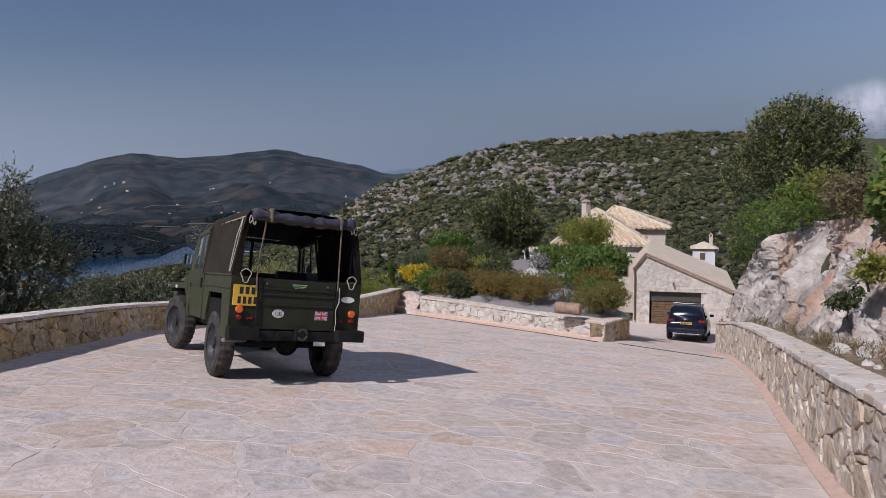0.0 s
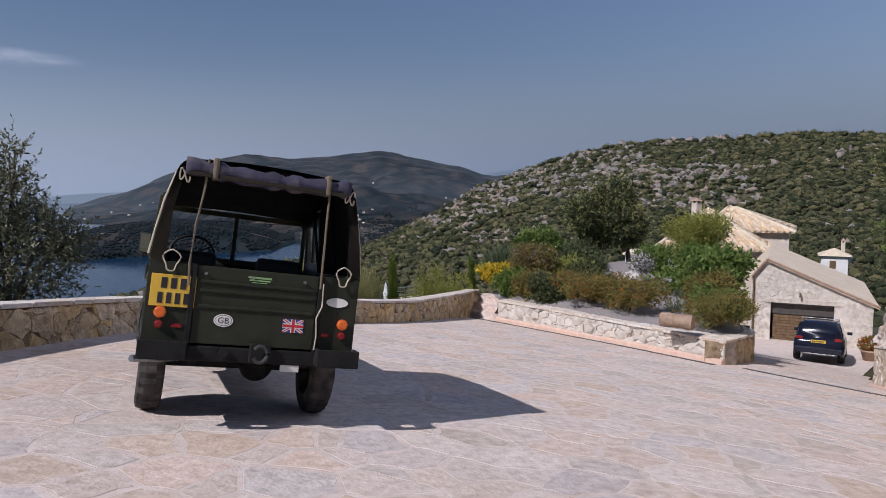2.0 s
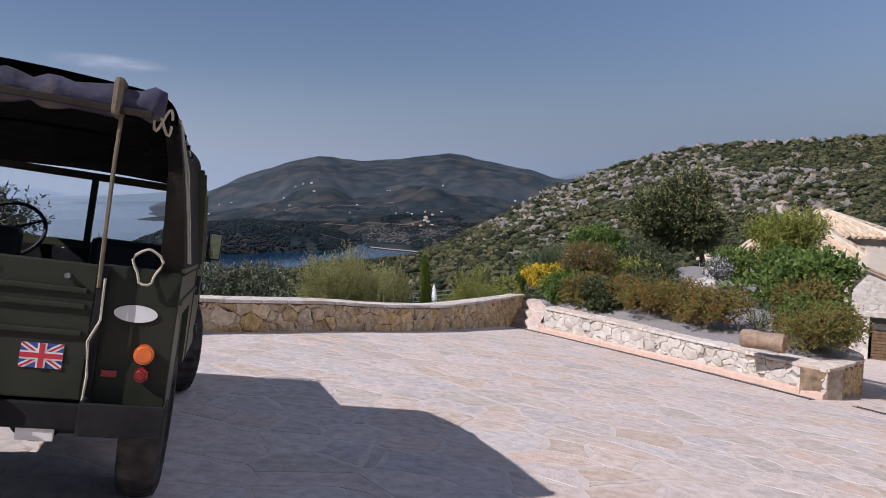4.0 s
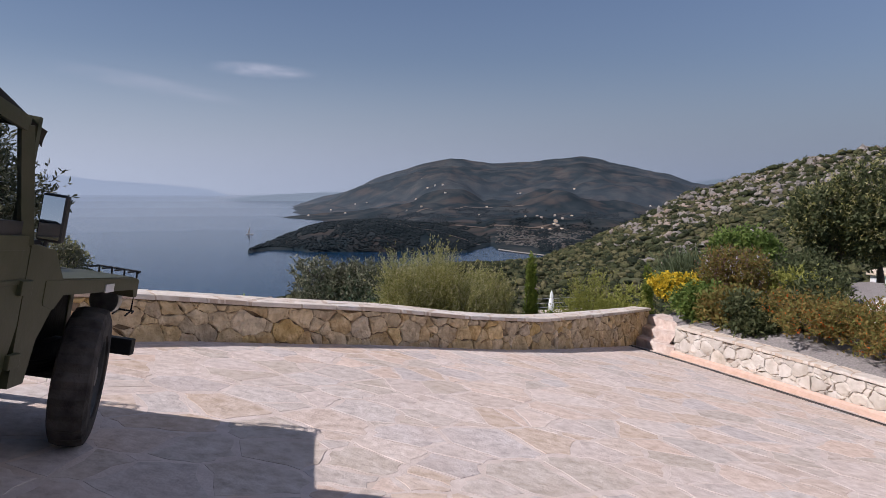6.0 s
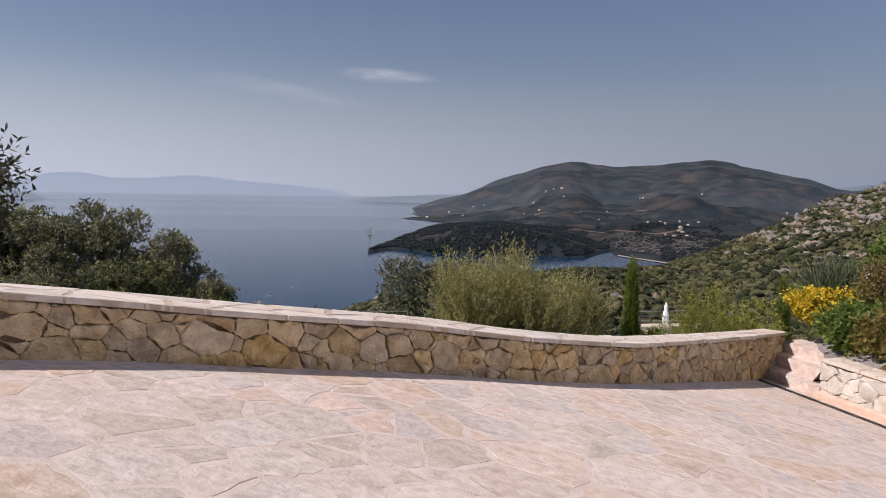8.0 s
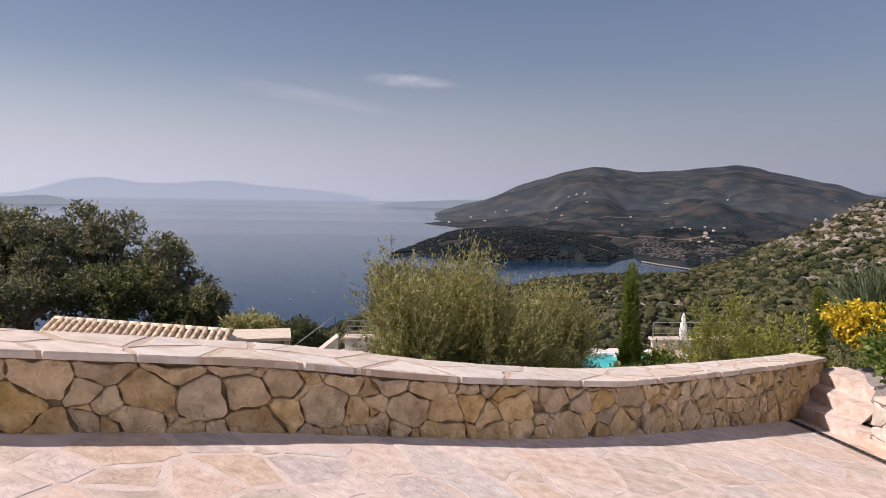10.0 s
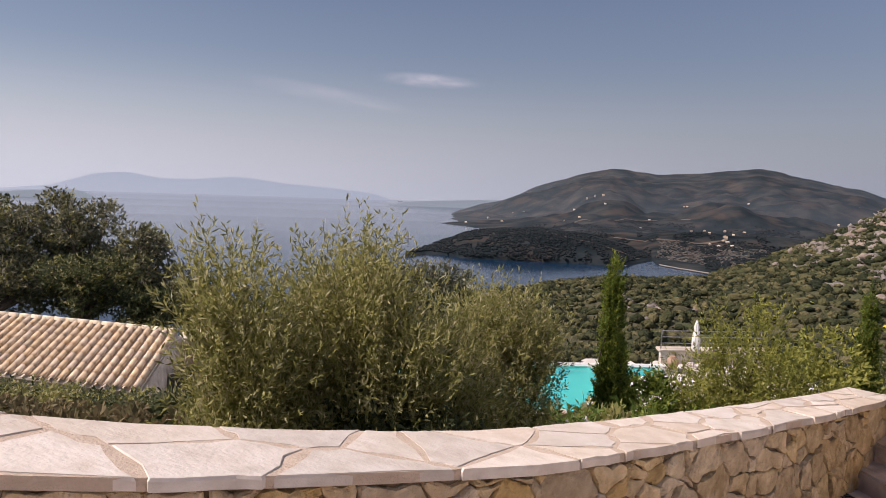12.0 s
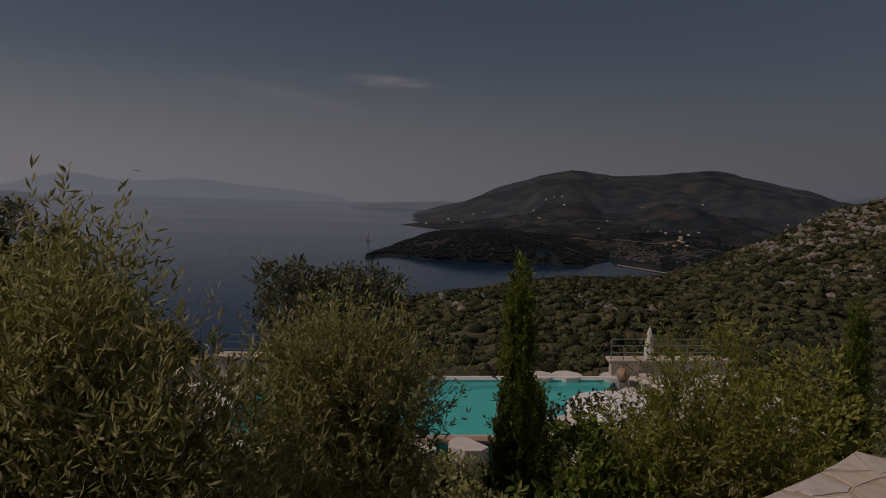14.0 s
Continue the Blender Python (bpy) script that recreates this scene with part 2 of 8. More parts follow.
def land_z(x, y):
    """Height of the open ground: terraces near the court, then slope, hill and shore."""
    x, y = np.asarray(x, float), np.asarray(y, float)
    dx, dy = x - EYE.x, y - EYE.y
    r = np.hypot(dx, dy)
    near = court_z(x, y) - 0.45
    # beyond the perimeter wall the ground falls to the pool terrace
    edge = np.interp(x, [-30, -4, 8, 9, 13, 24], [4.82, 4.82, 12.3, 13.7, 16.7, 18.9])
    out = smooth01((y - edge - 0.2) / 2.2) * smooth01((25 - x) / 4)
    fall = np.interp(y, [5, 9, 12, 14, 20, 24, 30, 60], [-1.4, -1.6, -2.05, -2.75, -4.8, -6.0, -8.0, -17.0])
    side = smooth01((x - 7.5) / 2)
    fall = fall * (1 - side) + (-1.6 - 0.5 * np.clip(y - edge, 0, 10) - 0.25 * np.clip(y - edge - 10, 0, 40)) * side
    near = near * (1 - out) + np.minimum(near - 0.3, fall) * out
    under = smooth01((y - 20.3) / 0.9) * smooth01((31 - y) / 1.0) * smooth01((x + 4.6) / 1.0) * smooth01((14.8 - x) / 1.0)
    near = np.minimum(near, near * (1 - under) - 6.7 * under)
    # the cut bank and rock above the right-hand wall
    yc = np.interp(x, CLIFF_X, CLIFF_Y)
    d = (yc - y) * 0.77
    foot, brow = np.interp(x, CLIFF_X, CLIFF_FOOT), np.interp(x, CLIFF_X, CLIFF_BROW)
    bank = foot + (brow - foot - 0.15) * smooth01((d - 0.25) / 0.9) + 0.22 * np.clip(d - 1.2, 0, 30)
    k = smooth01((d - 0.15) / 0.5) * smooth01((x + 8) / 4) * smooth01((40 - x) / 8)
    near = near * (1 - k) + bank * k
    w = smooth01((r - 38.0) / 30.0)
    return near * (1 - w) + hill_z(x, y) * w


def land_mesh():
    radii = [0.0]
    r = 1.2
    while r < 640:
        radii.append(r)
        r += max(0.9, r * 0.018)
    radii += [700, 800]
    azs = np.radians(np.concatenate([np.arange(-180, -50, 4.0), np.arange(-50, 70, 0.45), np.arange(70, 180, 4.0)]))
    rr, aa = np.meshgrid(np.array(radii[1:]), azs, indexing="ij")
    x, y = EYE.x + rr * np.sin(aa), EYE.y + rr * np.cos(aa)
    z = land_z(x, y)
    n = len(azs)
    verts = np.stack([x, y, z], -1).reshape(-1, 3).tolist()
    faces = [(i * n + j, i * n + (j + 1) % n, (i + 1) * n + (j + 1) % n, (i + 1) * n + j) for i in range(len(radii) - 2) for j in range(n)]
    c = len(verts)
    verts.append((EYE.x, EYE.y, float(land_z(EYE.x, EYE.y))))
    faces += [(c, (j + 1) % n, j) for j in range(n)]
    return mesh_object("ground", verts, faces, SCRUB, True)


tagged(land_mesh(), "dry scrub-covered hillside with bare earth falling towards the sea", "ground", kind="structure")

# the sea
sv, sf = [], []
for i, r in enumerate([100, 400, 900, 1800, 3200, 4990]):
    for j in range(96):
        a = j * math.tau / 96
        sv.append((r * math.sin(a), r * math.cos(a), SEA_LEVEL))
        if i:
            sf.append(((i - 1) * 96 + j, (i - 1) * 96 + (j + 1) % 96, i * 96 + (j + 1) % 96, i * 96 + j))
tagged(mesh_object("water", sv, sf, SEA), "calm deep blue sea with pale haze far out", "sea", kind="structure")

# headland and mountains across the bay
MTN = [(-14, -9), (-10, -2.9), (-8.7, -2.45), (-6.4, -2.2), (-3, -1.0), (-1.1, -0.62), (0.4, 0.0), (1.4, 0.6), (3.4, 1.22), (5.5, 1.85), (7.6, 2.25), (9.5, 2.05), (11.2, 1.93), (13, 1.98), (14.7, 2.1), (17, 2.35), (18.5, 2.53), (20, 2.2), (22, 1.8), (25.3, 1.05), (27, 0.4), (28.1, 0.27), (31, 0.5), (40, 0.2), (60, 0.0)]
HEAD = [(-10, -7.5), (-8.7, -5.65), (-7.6, -5.0), (-6.3, -4.48), (-4, -3.66), (-1.1, -3.15), (1.7, -2.97), (4, -3.2), (6, -3.4), (9, -4.1), (11, -4.8), (13, -6.5)]
SHORE = [(-14, 2300), (-9, 1930), (-6, 1640), (-1.6, 1460), (1.0, 1350), (2.5, 1150), (10.5, 1050), (11.5, 860), (13, 830), (15.8, 790), (20, 760), (60, 800)]


def far_z(r, az):
    ez = EYE.z
    m, sh = lerp_table(az, MTN), lerp_table(az, SHORE)
    m = m + 0.24 * (fractal(az * 0.8, az * 0.0 + 3.5, 4, 17) - 0.5) * smooth01((m + 1.5) / 1.5)
    x, y = r * np.sin(np.radians(az)), r * np.cos(np.radians(az))
    top = 2500.0
    s = np.clip((r - sh) / (top - sh), -1, 1)
    e0 = np.degrees(np.arctan((SEA_LEVEL - ez) / sh))
    el = e0 + (m - e0) * np.clip(s, 0, 1) ** 0.75
    z = ez + r * np.tan(np.radians(el)) + (np.abs(fractal(x / 230, y / 230, 4, 21) - 0.5) * 2.2 - 0.28) * 62 * smooth01(s * 2) * (1 - smooth01((s - 0.7) / 0.3)) * smooth01((m - e0 - 0.6) / 1.5)
    z = np.where((s < 0) | (m < e0 + 0.15), SEA_LEVEL - 8, z)
    z = z * (1 - np.clip((r - top) / 500, 0, 1)) + SEA_LEVEL * np.clip((r - top) / 500, 0, 1)
    h = lerp_table(az, HEAD)
    ridge = np.interp(az, [-9.2, -7.6, -6.3, -4.0], [815.0, 900.0, 960.0, 1010.0])
    front = np.interp(az, [-9.2, -6.3, -4.0, 9.0, 10.5, 12.6], [4.0, 110.0, 195.0, 195.0, 130.0, 10.0])
    rear = np.interp(az, [-9.2, -6.3, -3.0, 11.0, 12.6], [4.0, 110.0, 240.0, 200.0, 40.0])
    hz = np.maximum(ez + ridge * np.tan(np.radians(h)) - SEA_LEVEL, 3.0)
    k = np.where(r < ridge, 1 - ((ridge - r) / front) ** 2, 1 - ((r - ridge) / rear) ** 2)
    hz = SEA_LEVEL + np.where(k > 0, np.maximum(hz, 0) * np.clip(k, 0, 1) ** 0.6 + (fractal(x / 60, y / 60, 3, 33) - 0.5) * 5 * np.clip(k * 3, 0, 1) * np.clip(hz / 12, 0, 1), -8)
    hz = np.where((az < -9.2) | (az > 12.6), SEA_LEVEL - 8, hz)
    return np.maximum(z, hz)


def far_mesh():
    rad = np.concatenate([np.arange(740, 1300, 14.0), np.arange(1300, 2560, 28.0), np.array([2650, 2800, 3000])])
    azs = np.arange(-14, 60, 0.16)
    rr, aa = np.meshgrid(rad, azs, indexing="ij")
    z = far_z(rr, aa)
    x, y = EYE.x + rr * np.sin(np.radians(aa)), EYE.y + rr * np.cos(np.radians(aa))
    n = len(azs)
    faces = [(i * n + j, i * n + j + 1, (i + 1) * n + j + 1, (i + 1) * n + j) for i in range(len(rad) - 1) for j in range(n - 1)]
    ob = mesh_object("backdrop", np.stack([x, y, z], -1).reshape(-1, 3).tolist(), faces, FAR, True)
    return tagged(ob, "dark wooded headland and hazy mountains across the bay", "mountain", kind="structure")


far_mesh()


# ---- stone laying ----
def curve(points, step=0.05):
    """A smooth line through the points, as an array of places with its running length."""
    p = np.array(points, float)
    q = np.vstack([2 * p[0] - p[1], p, 2 * p[-1] - p[-2]])
    out = []
    for i in range(1, len(q) - 2):
        n = max(2, int(np.linalg.norm(q[i + 1] - q[i]) / step))
        t = np.linspace(0, 1, n, endpoint=False)[:, None]
        out.append(0.5 * (2 * q[i] + (q[i + 1] - q[i - 1]) * t + (2 * q[i - 1] - 5 * q[i] + 4 * q[i + 1] - q[i + 2]) * t ** 2 + (3 * q[i] - q[i - 1] - 3 * q[i + 1] + q[i + 2]) * t ** 3))
    out = np.vstack(out + [p[-1:]])
    s = np.concatenate([[0], np.cumsum(np.linalg.norm(np.diff(out, axis=0), axis=1))])
    return out, s


def along(cs, s):
    """Place and direction at the running length s."""
    pts, run = cs
    x, y = np.interp(s, run, pts[:, 0]), np.interp(s, run, pts[:, 1])
    a, b = max(0, s - 0.08), min(run[-1], s + 0.08)
    d = Vector((np.interp(b, run, pts[:, 0]) - np.interp(a, run, pts[:, 0]), np.interp(b, run, pts[:, 1]) - np.interp(a, run, pts[:, 1])))
    return Vector((x, y)), d.normalized()


def clip_half(poly, nx, ny, c):
    """The part of a convex polygon where nx*x + ny*y <= c."""
    out = []
    for (x0, y0), (x1, y1) in zip(poly, poly[1:] + poly[:1]):
        d0, d1 = nx * x0 + ny * y0 - c, nx * x1 + ny * y1 - c
        if d0 <= 0:
            out.append((x0, y0))
        if (d0 < 0 < d1) or (d1 < 0 < d0):
            t = d0 / (d0 - d1)
            out.append((x0 + t * (x1 - x0), y0 + t * (y1 - y0)))
    return out


def cells(seeds, bounds, joint, aspect=1.0, reach=0.5, radii=None):
    """Voronoi cells of the seeds, shrunk by half a joint; aspect widens them along the first axis; radii make large and small ones."""
    s = np.array(seeds, float)
    s[:, 0] /= aspect
    x0, x1, y0, y1 = bounds
    x0, x1 = x0 / aspect, x1 / aspect
    radii = np.zeros(len(s)) if radii is None else np.asarray(radii)
    res = []
    for i, (x, y) in enumerate(s):
        d = np.hypot(s[:, 0] - x, s[:, 1] - y)
        poly = [(x0, y0), (x1, y0), (x1, y1), (x0, y1)]
        for j in np.argsort(d)[1:26]:
            nx, ny = s[j, 0] - x, s[j, 1] - y
            ln = math.hypot(nx, ny)
            if ln < 1e-6:
                continue
            nx, ny = nx / ln, ny / ln
            poly = clip_half(poly, nx, ny, nx * x + ny * y + (ln * ln + radii[i] ** 2 - radii[j] ** 2) / (2 * ln) - joint / 2)
            if len(poly) < 3:
                break
        for a in range(8):
            nx, ny = math.cos(a * math.pi / 4 + 0.2), math.sin(a * math.pi / 4 + 0.2)
            if len(poly) >= 3:
                poly = clip_half(poly, nx, ny, nx * x + ny * y + reach)
        # drop tiny edges
        poly = [q for k, q in enumerate(poly) if math.hypot(q[0] - poly[k - 1][0], q[1] - poly[k - 1][1]) > 0.012]
        res.append([(u * aspect, v) for u, v in poly] if len(poly) >= 3 else None)
    return res


def scatter(rng, x0, x1, y0, y1, gap, aspect=1.0, jitter=0.42, thin=0.14):
    """Loosely spaced seeds."""
    out = []
    nx, ny = max(1, round((x1 - x0) / (gap * aspect))), max(1, round((y1 - y0) / gap))
    for i in range(nx):
        for j in range(ny):
            if rng.random() < thin:
                continue
            if rng.random() < thin:
                out.append((x0 + (i + rng.random()) * (x1 - x0) / nx, y0 + (j + rng.random()) * (y1 - y0) / ny))
            out.append((x0 + (i + 0.5 + (0.5 if j % 2 else 0.0) * 0.9 - 0.2 + rng.uniform(-jitter, jitter)) * (x1 - x0) / nx, y0 + (j + 0.5 + rng.uniform(-jitter, jitter)) * (y1 - y0) / ny))
    return out


def chip(rng, poly, amount):
    """Rough outline: a mid point on each long edge, pushed a little."""
    out = []
    for (x0, y0), (x1, y1) in zip(poly, poly[1:] + poly[:1]):
        out.append((x0, y0))
        ln = math.hypot(x1 - x0, y1 - y0)
        for t in ((0.5,) if ln < 0.16 else (0.33, 0.67)) if ln > 0.06 else ():
            t, o = t + rng.uniform(-0.12, 0.12), rng.uniform(-amount, amount * 0.35) * min(1, ln / 0.2)
            out.append((x0 + t * (x1 - x0) - o * (y1 - y0) / ln * -1, y0 + t * (y1 - y0) + o * (x1 - x0) / ln * -1))
    return out


def blunt(rng, poly, most=0.3):
    """Corners cut off, each by its own amount."""
    out = []
    n = len(poly)
    for i in range(n):
        (xa, ya), (x, y), (xb, yb) = poly[i - 1], poly[i], poly[(i + 1) % n]
        for (xo, yo) in ((xa, ya), (xb, yb)):
            k = rng.uniform(0.08, most)
            out.append((x + (xo - x) * k, y + (yo - y) * k))
    return out


def shrink(poly, by):
    """The polygon drawn in towards its middle."""
    n = len(poly)
    cx, cy = sum(p[0] for p in poly) / n, sum(p[1] for p in poly) / n
    r = max(0.02, sum(math.hypot(p[0] - cx, p[1] - cy) for p in poly) / n)
    k = max(0.6, 1 - by / r)
    return [(cx + (u - cx) * k, cy + (v - cy) * k) for u, v in poly]


def slab(poly, place, low, high, inset, tilt=(0, 0), bulge=0.0, jag=None):
    """Verts and faces of a stone: outline at depth low, shoulders inset at depth high; jag gives each corner its own depth."""
    n = len(poly)
    cx, cy = sum(p[0] for p in poly) / n, sum(p[1] for p in poly) / n
    r = max(0.05, sum(math.hypot(p[0] - cx, p[1] - cy) for p in poly) / n)
    k = max(0.55, 1 - inset / r)
    vs = [place(u, v, low) for u, v in poly]
    vs += [place(u, v, low + (high - low) * 0.72) for u, v in poly]
    vs += [place(cx + (u - cx) * k, cy + (v - cy) * k, high + tilt[0] * (u - cx) + tilt[1] * (v - cy) + (jag() if jag else 0)) for u, v in poly]
    fs = []
    for b in (0, n):
        fs += [(b + i, b + (i + 1) % n, b + n + (i + 1) % n, b + n + i) for i in range(n)]
    if bulge:
        vs += [place(cx + (u - cx) * k * 0.62, cy + (v - cy) * k * 0.62, high + bulge + 0.6 * (tilt[0] * (u - cx) + tilt[1] * (v - cy)) + (0.5 * jag() if jag else 0)) for u, v in poly]
        fs += [(2 * n + i, 2 * n + (i + 1) % n, 3 * n + (i + 1) % n, 3 * n + i) for i in range(n)]
        fs.append(tuple(range(3 * n, 4 * n)))
    else:
        fs.append(tuple(range(2 * n, 3 * n)))
    return vs, fs


def lay(name, stones, parent, mat, nearest, label):
    """The stones in `nearest` as parts; the others joined into one part."""
    rest_v, rest_f = [], []
    for i, (vs, fs) in enumerate(stones):
        if nearest(i):
            ob = mesh_object(name, vs, fs, mat)
            ob.parent = parent
        else:
            o = len(rest_v)
            rest_v += vs
            rest_f += [tuple(k + o for k in f) for f in fs]
    if rest_v:
        ob = mesh_object(name + "s", rest_v, rest_f, mat)
        ob.parent = parent
        tagged(ob, label, kind="stuff")


def inside(x, y, poly):
    c = False
    for (x0, y0), (x1, y1) in zip(poly, poly[1:] + poly[:1]):
        if (y0 > y) != (y1 > y) and x < x0 + (y - y0) * (x1 - x0) / (y1 - y0):
            c = not c
    return c


# ---- the court ----
RETURN = [(9.8, 4.9), (10.6, 5.25), (11.8, 6.0), (13.1, 7.2), (14.3, 8.9)]
DRIVE_END = [(20.5, 15.6), (29.0, 21.5), (34.0, 18.0), (24.0, 9.5), (16.0, 5.2)]
PER_C, GAR_C, RET_C, RIG_C = curve(PERIMETER), curve(GARDEN), curve(RETURN), curve(RIGHT)
OUTLINE = [tuple(p) for p in PER_C[0][::4]] + [tuple(p) for p in GAR_C[0][::6]] + [tuple(p) for p in RET_C[0][::6]] + DRIVE_END + [tuple(p) for p in RIG_C[0][::-6]]


def cz(x, y):
    return float(court_z(x, y)) + 0.004 * (noise.noise(Vector((x * 0.35, y * 0.35, 0))))


gx, gy = np.arange(-10, 35, 0.5), np.arange(-13, 23, 0.5)
cv = [(x, y, cz(x, y) - 0.0003) for x in gx for y in gy]
ny_ = len(gy)
cf = []
for i in range(len(gx) - 1):
    for j in range(ny_ - 1):
        x, y = gx[i] + 0.25, gy[j] + 0.25
        if any(inside(x + a, y + b, OUTLINE) for a in (-0.3, 0.3) for b in (-0.3, 0.3)):
            cf.append((i * ny_ + j, (i + 1) * ny_ + j, (i + 1) * ny_ + j + 1, i * ny_ + j + 1))
pavement = tagged(mesh_object("pavement", cv, cf, MORTAR), "crazy-paved court of pale stone slabs, sloping down to a garage", "paving", kind="structure")

rng = random.Random(4)
seeds = [q for q in scatter(rng, -9, 22, -11, 16, 0.37, 1.15, 0.55, 0.24) if inside(q[0], q[1], OUTLINE)]
flag_cells = cells(seeds, (-10, 24, -12, 17), 0.019, 1.0, 0.6, [rng.choice((0.0, 0.04, 0.10, 0.18, 0.26)) for _ in seeds])
flags, flag_at = [], []
for q, poly in zip(seeds, flag_cells):
    if not poly or len(poly) < 3:
        continue
    if sum(inside(u, v, OUTLINE) for u, v in poly) < len(poly) * 0.5:
        continue
    poly = shrink(chip(rng, poly, 0.035), rng.choice((0.0, 0.0, 0.004, 0.012, 0.02)))
    lift = rng.uniform(0.0, 0.002)
    flags.append(slab(poly, lambda u, v, d: (u, v, cz(u, v) + d), -0.02, 0.001 + lift, 0.004))
    flag_at.append(q)
order = sorted(range(len(flags)), key=lambda i: (flag_at[i][0] - 2.6) ** 2 * 0.8 + (flag_at[i][1] - 2.6) ** 2 * 0.55)
near_flags = set(order[:300])
lay("slab", flags, pavement, FLAG, lambda i: i in near_flags, "pale irregular paving slabs")


# ---- walls of rough stone with slab copings ----
def seed_stones(rng, x1, h, gap, aspect):
    """Seeds of large stones, with small ones between; and their radii."""
    sd = scatter(rng, 0, x1, 0, h, gap, aspect, 0.44, 0.12)
    rad = [rng.choice((0.18, 0.34, 0.52, 0.74, 0.95)) * gap for _ in sd]
    arr = np.array(sd)
    for _ in range(int(len(sd) * 1.6)):
        q = (rng.uniform(0, x1), rng.uniform(0.02, h))
        if np.min(np.hypot((arr[:, 0] - q[0]) / aspect, arr[:, 1] - q[1])) > gap * 0.46:
            sd.append(q)
            rad.append(rng.uniform(0.0, 0.30) * gap)
            arr = np.array(sd)
    return sd, rad


def stone_wall(name, cs, height, thick, side, label, gap, seed, faces=(0,), cap_gap=0.42, s_near=None, aspect=1.25, mats=None, slim=lambda u: 1.0):
    """slim(s): share of the thickness. cs: curve of the foot of the seen face; side +1: body lies to the left of its direction. height(s): over the court."""
    rng = random.Random(seed)
    stone_mat, cap_mat, joint_mat = mats or (WALLSTONE, CAPSTONE, JOINT)
    total = cs[1][-1]

    def face_at(u, v, d):
        p, t = along(cs, min(max(u, 0), total))
        n = Vector((-t.y, t.x)) * side
        q = p - n * (d * slim(u) if d < -0.1 else d)
        return (q.x, q.y, cz(p.x, p.y) + v)

    def top_at(u, v, d):
        p, t = along(cs, min(max(u, 0), total))
        n = Vector((-t.y, t.x)) * side
        q = p + n * (v * slim(u) if v > 0 else v)
        return (q.x, q.y, cz(p.x, p.y) + height(u) - 0.055 + d)

    n = int(total / 0.2) + 1
    vs, fs = [], []
    for i in range(n + 1):
        u = total * i / n
        h = height(u) - 0.05
        a, b = face_at(u, -0.7, -0.024), face_at(u, h, -0.024)
        c, d = face_at(u, h, -thick + 0.02), face_at(u, -1.6, -thick + 0.02)
        vs += [a, b, c, d]
        if i:
            o = 4 * i
            for k in range(4):
                fs.append((o - 4 + k, o - 4 + (k + 1) % 4, o + (k + 1) % 4, o + k))
    fs += [(0, 1, 2, 3), (4 * n + 3, 4 * n + 2, 4 * n + 1, 4 * n)]
    wall = tagged(mesh_object(name, vs, fs, joint_mat), label, "wall", kind="structure")
    hmax = max(height(total * i / 40) for i in range(41))
    sd, rad = seed_stones(rng, total, hmax, gap, aspect)
    stones = []
    place = []
    for q, poly in zip(sd, cells(sd, (0, total, -0.05, hmax + 0.1), 0.003, aspect, 0.5, rad)):
        if not poly:
            continue
        lim = height(min(max(q[0], 0), total)) - 0.062
        poly = clip_half(poly, 0, 1, lim)
        if len(poly) < 3:
            continue
        area = 0.5 * abs(sum(a[0] * b[1] - b[0] * a[1] for a, b in zip(poly, poly[1:] + poly[:1])))
        if area < 0.0012 or (area < 0.012 and rng.random() < 0.12):
            continue
        poly = shrink(chip(rng, blunt(rng, poly, 0.15), 0.030), rng.choice((-0.006, -0.004, -0.003, -0.002, 0.0, 0.003)))
        stones.append(slab(poly, face_at, -0.045, rng.uniform(-0.008, 0.012), rng.uniform(0.003, 0.009), (rng.uniform(-0.07, 0.07), rng.uniform(-0.07, 0.07)), rng.uniform(0.002, 0.012), lambda: rng.uniform(-0.006, 0.005)))
        place.append(q[0])
    mid = s_near if s_near is not None else total / 2
    order = sorted(range(len(stones)), key=lambda i: abs(place[i] - mid))
    keep = set(order[:300])
    lay("stone", stones, wall, stone_mat, lambda i: i in keep, "rough facing stones")
    # bed under the coping, then its slabs
    vs, fs = [], []
    for i in range(n + 1):
        u = total * i / n
        vs += [top_at(u, -0.012, 0.0), top_at(u, -0.012, 0.0480), top_at(u, thick + 0.02, 0.0490), top_at(u, thick + 0.02, 0.0)]
        if i:
            o = 4 * i
            for k in range(4):
                fs.append((o - 4 + k, o - 4 + (k + 1) % 4, o + (k + 1) % 4, o + k))
    fs += [(0, 1, 2, 3), (4 * n + 3, 4 * n + 2, 4 * n + 1, 4 * n)]
    bed = mesh_object("coping_bed", vs, fs, CAPBED)
    bed.parent = wall
    sd = scatter(rng, 0, total, -0.025, thick + 0.03, cap_gap * 0.62, 1.5, 0.46)
    caps, place = [], []
    for q, poly in zip(sd, cells(sd, (0, total, -0.03, thick + 0.03), 0.013, 1.4, 0.5, [rng.choice((0.0, 0.06, 0.12, 0.17)) for _ in sd])):
        if not poly:
            continue
        caps.append(slab(shrink(chip(rng, poly, 0.034), rng.choice((0, 0, 0.004, 0.01, 0.016))), top_at, 0.004, 0.0510 + rng.uniform(0, 0.004), 0.007, (0, 0), 0.001, lambda: rng.uniform(-0.002, 0.001)))
        place.append(q[0])
    order = sorted(range(len(caps)), key=lambda i: abs(place[i] - mid))
    keep = set(order[:200])
    lay("coping_slab", caps, wall, cap_mat, lambda i: i in keep, "pale coping slabs")
    return wall


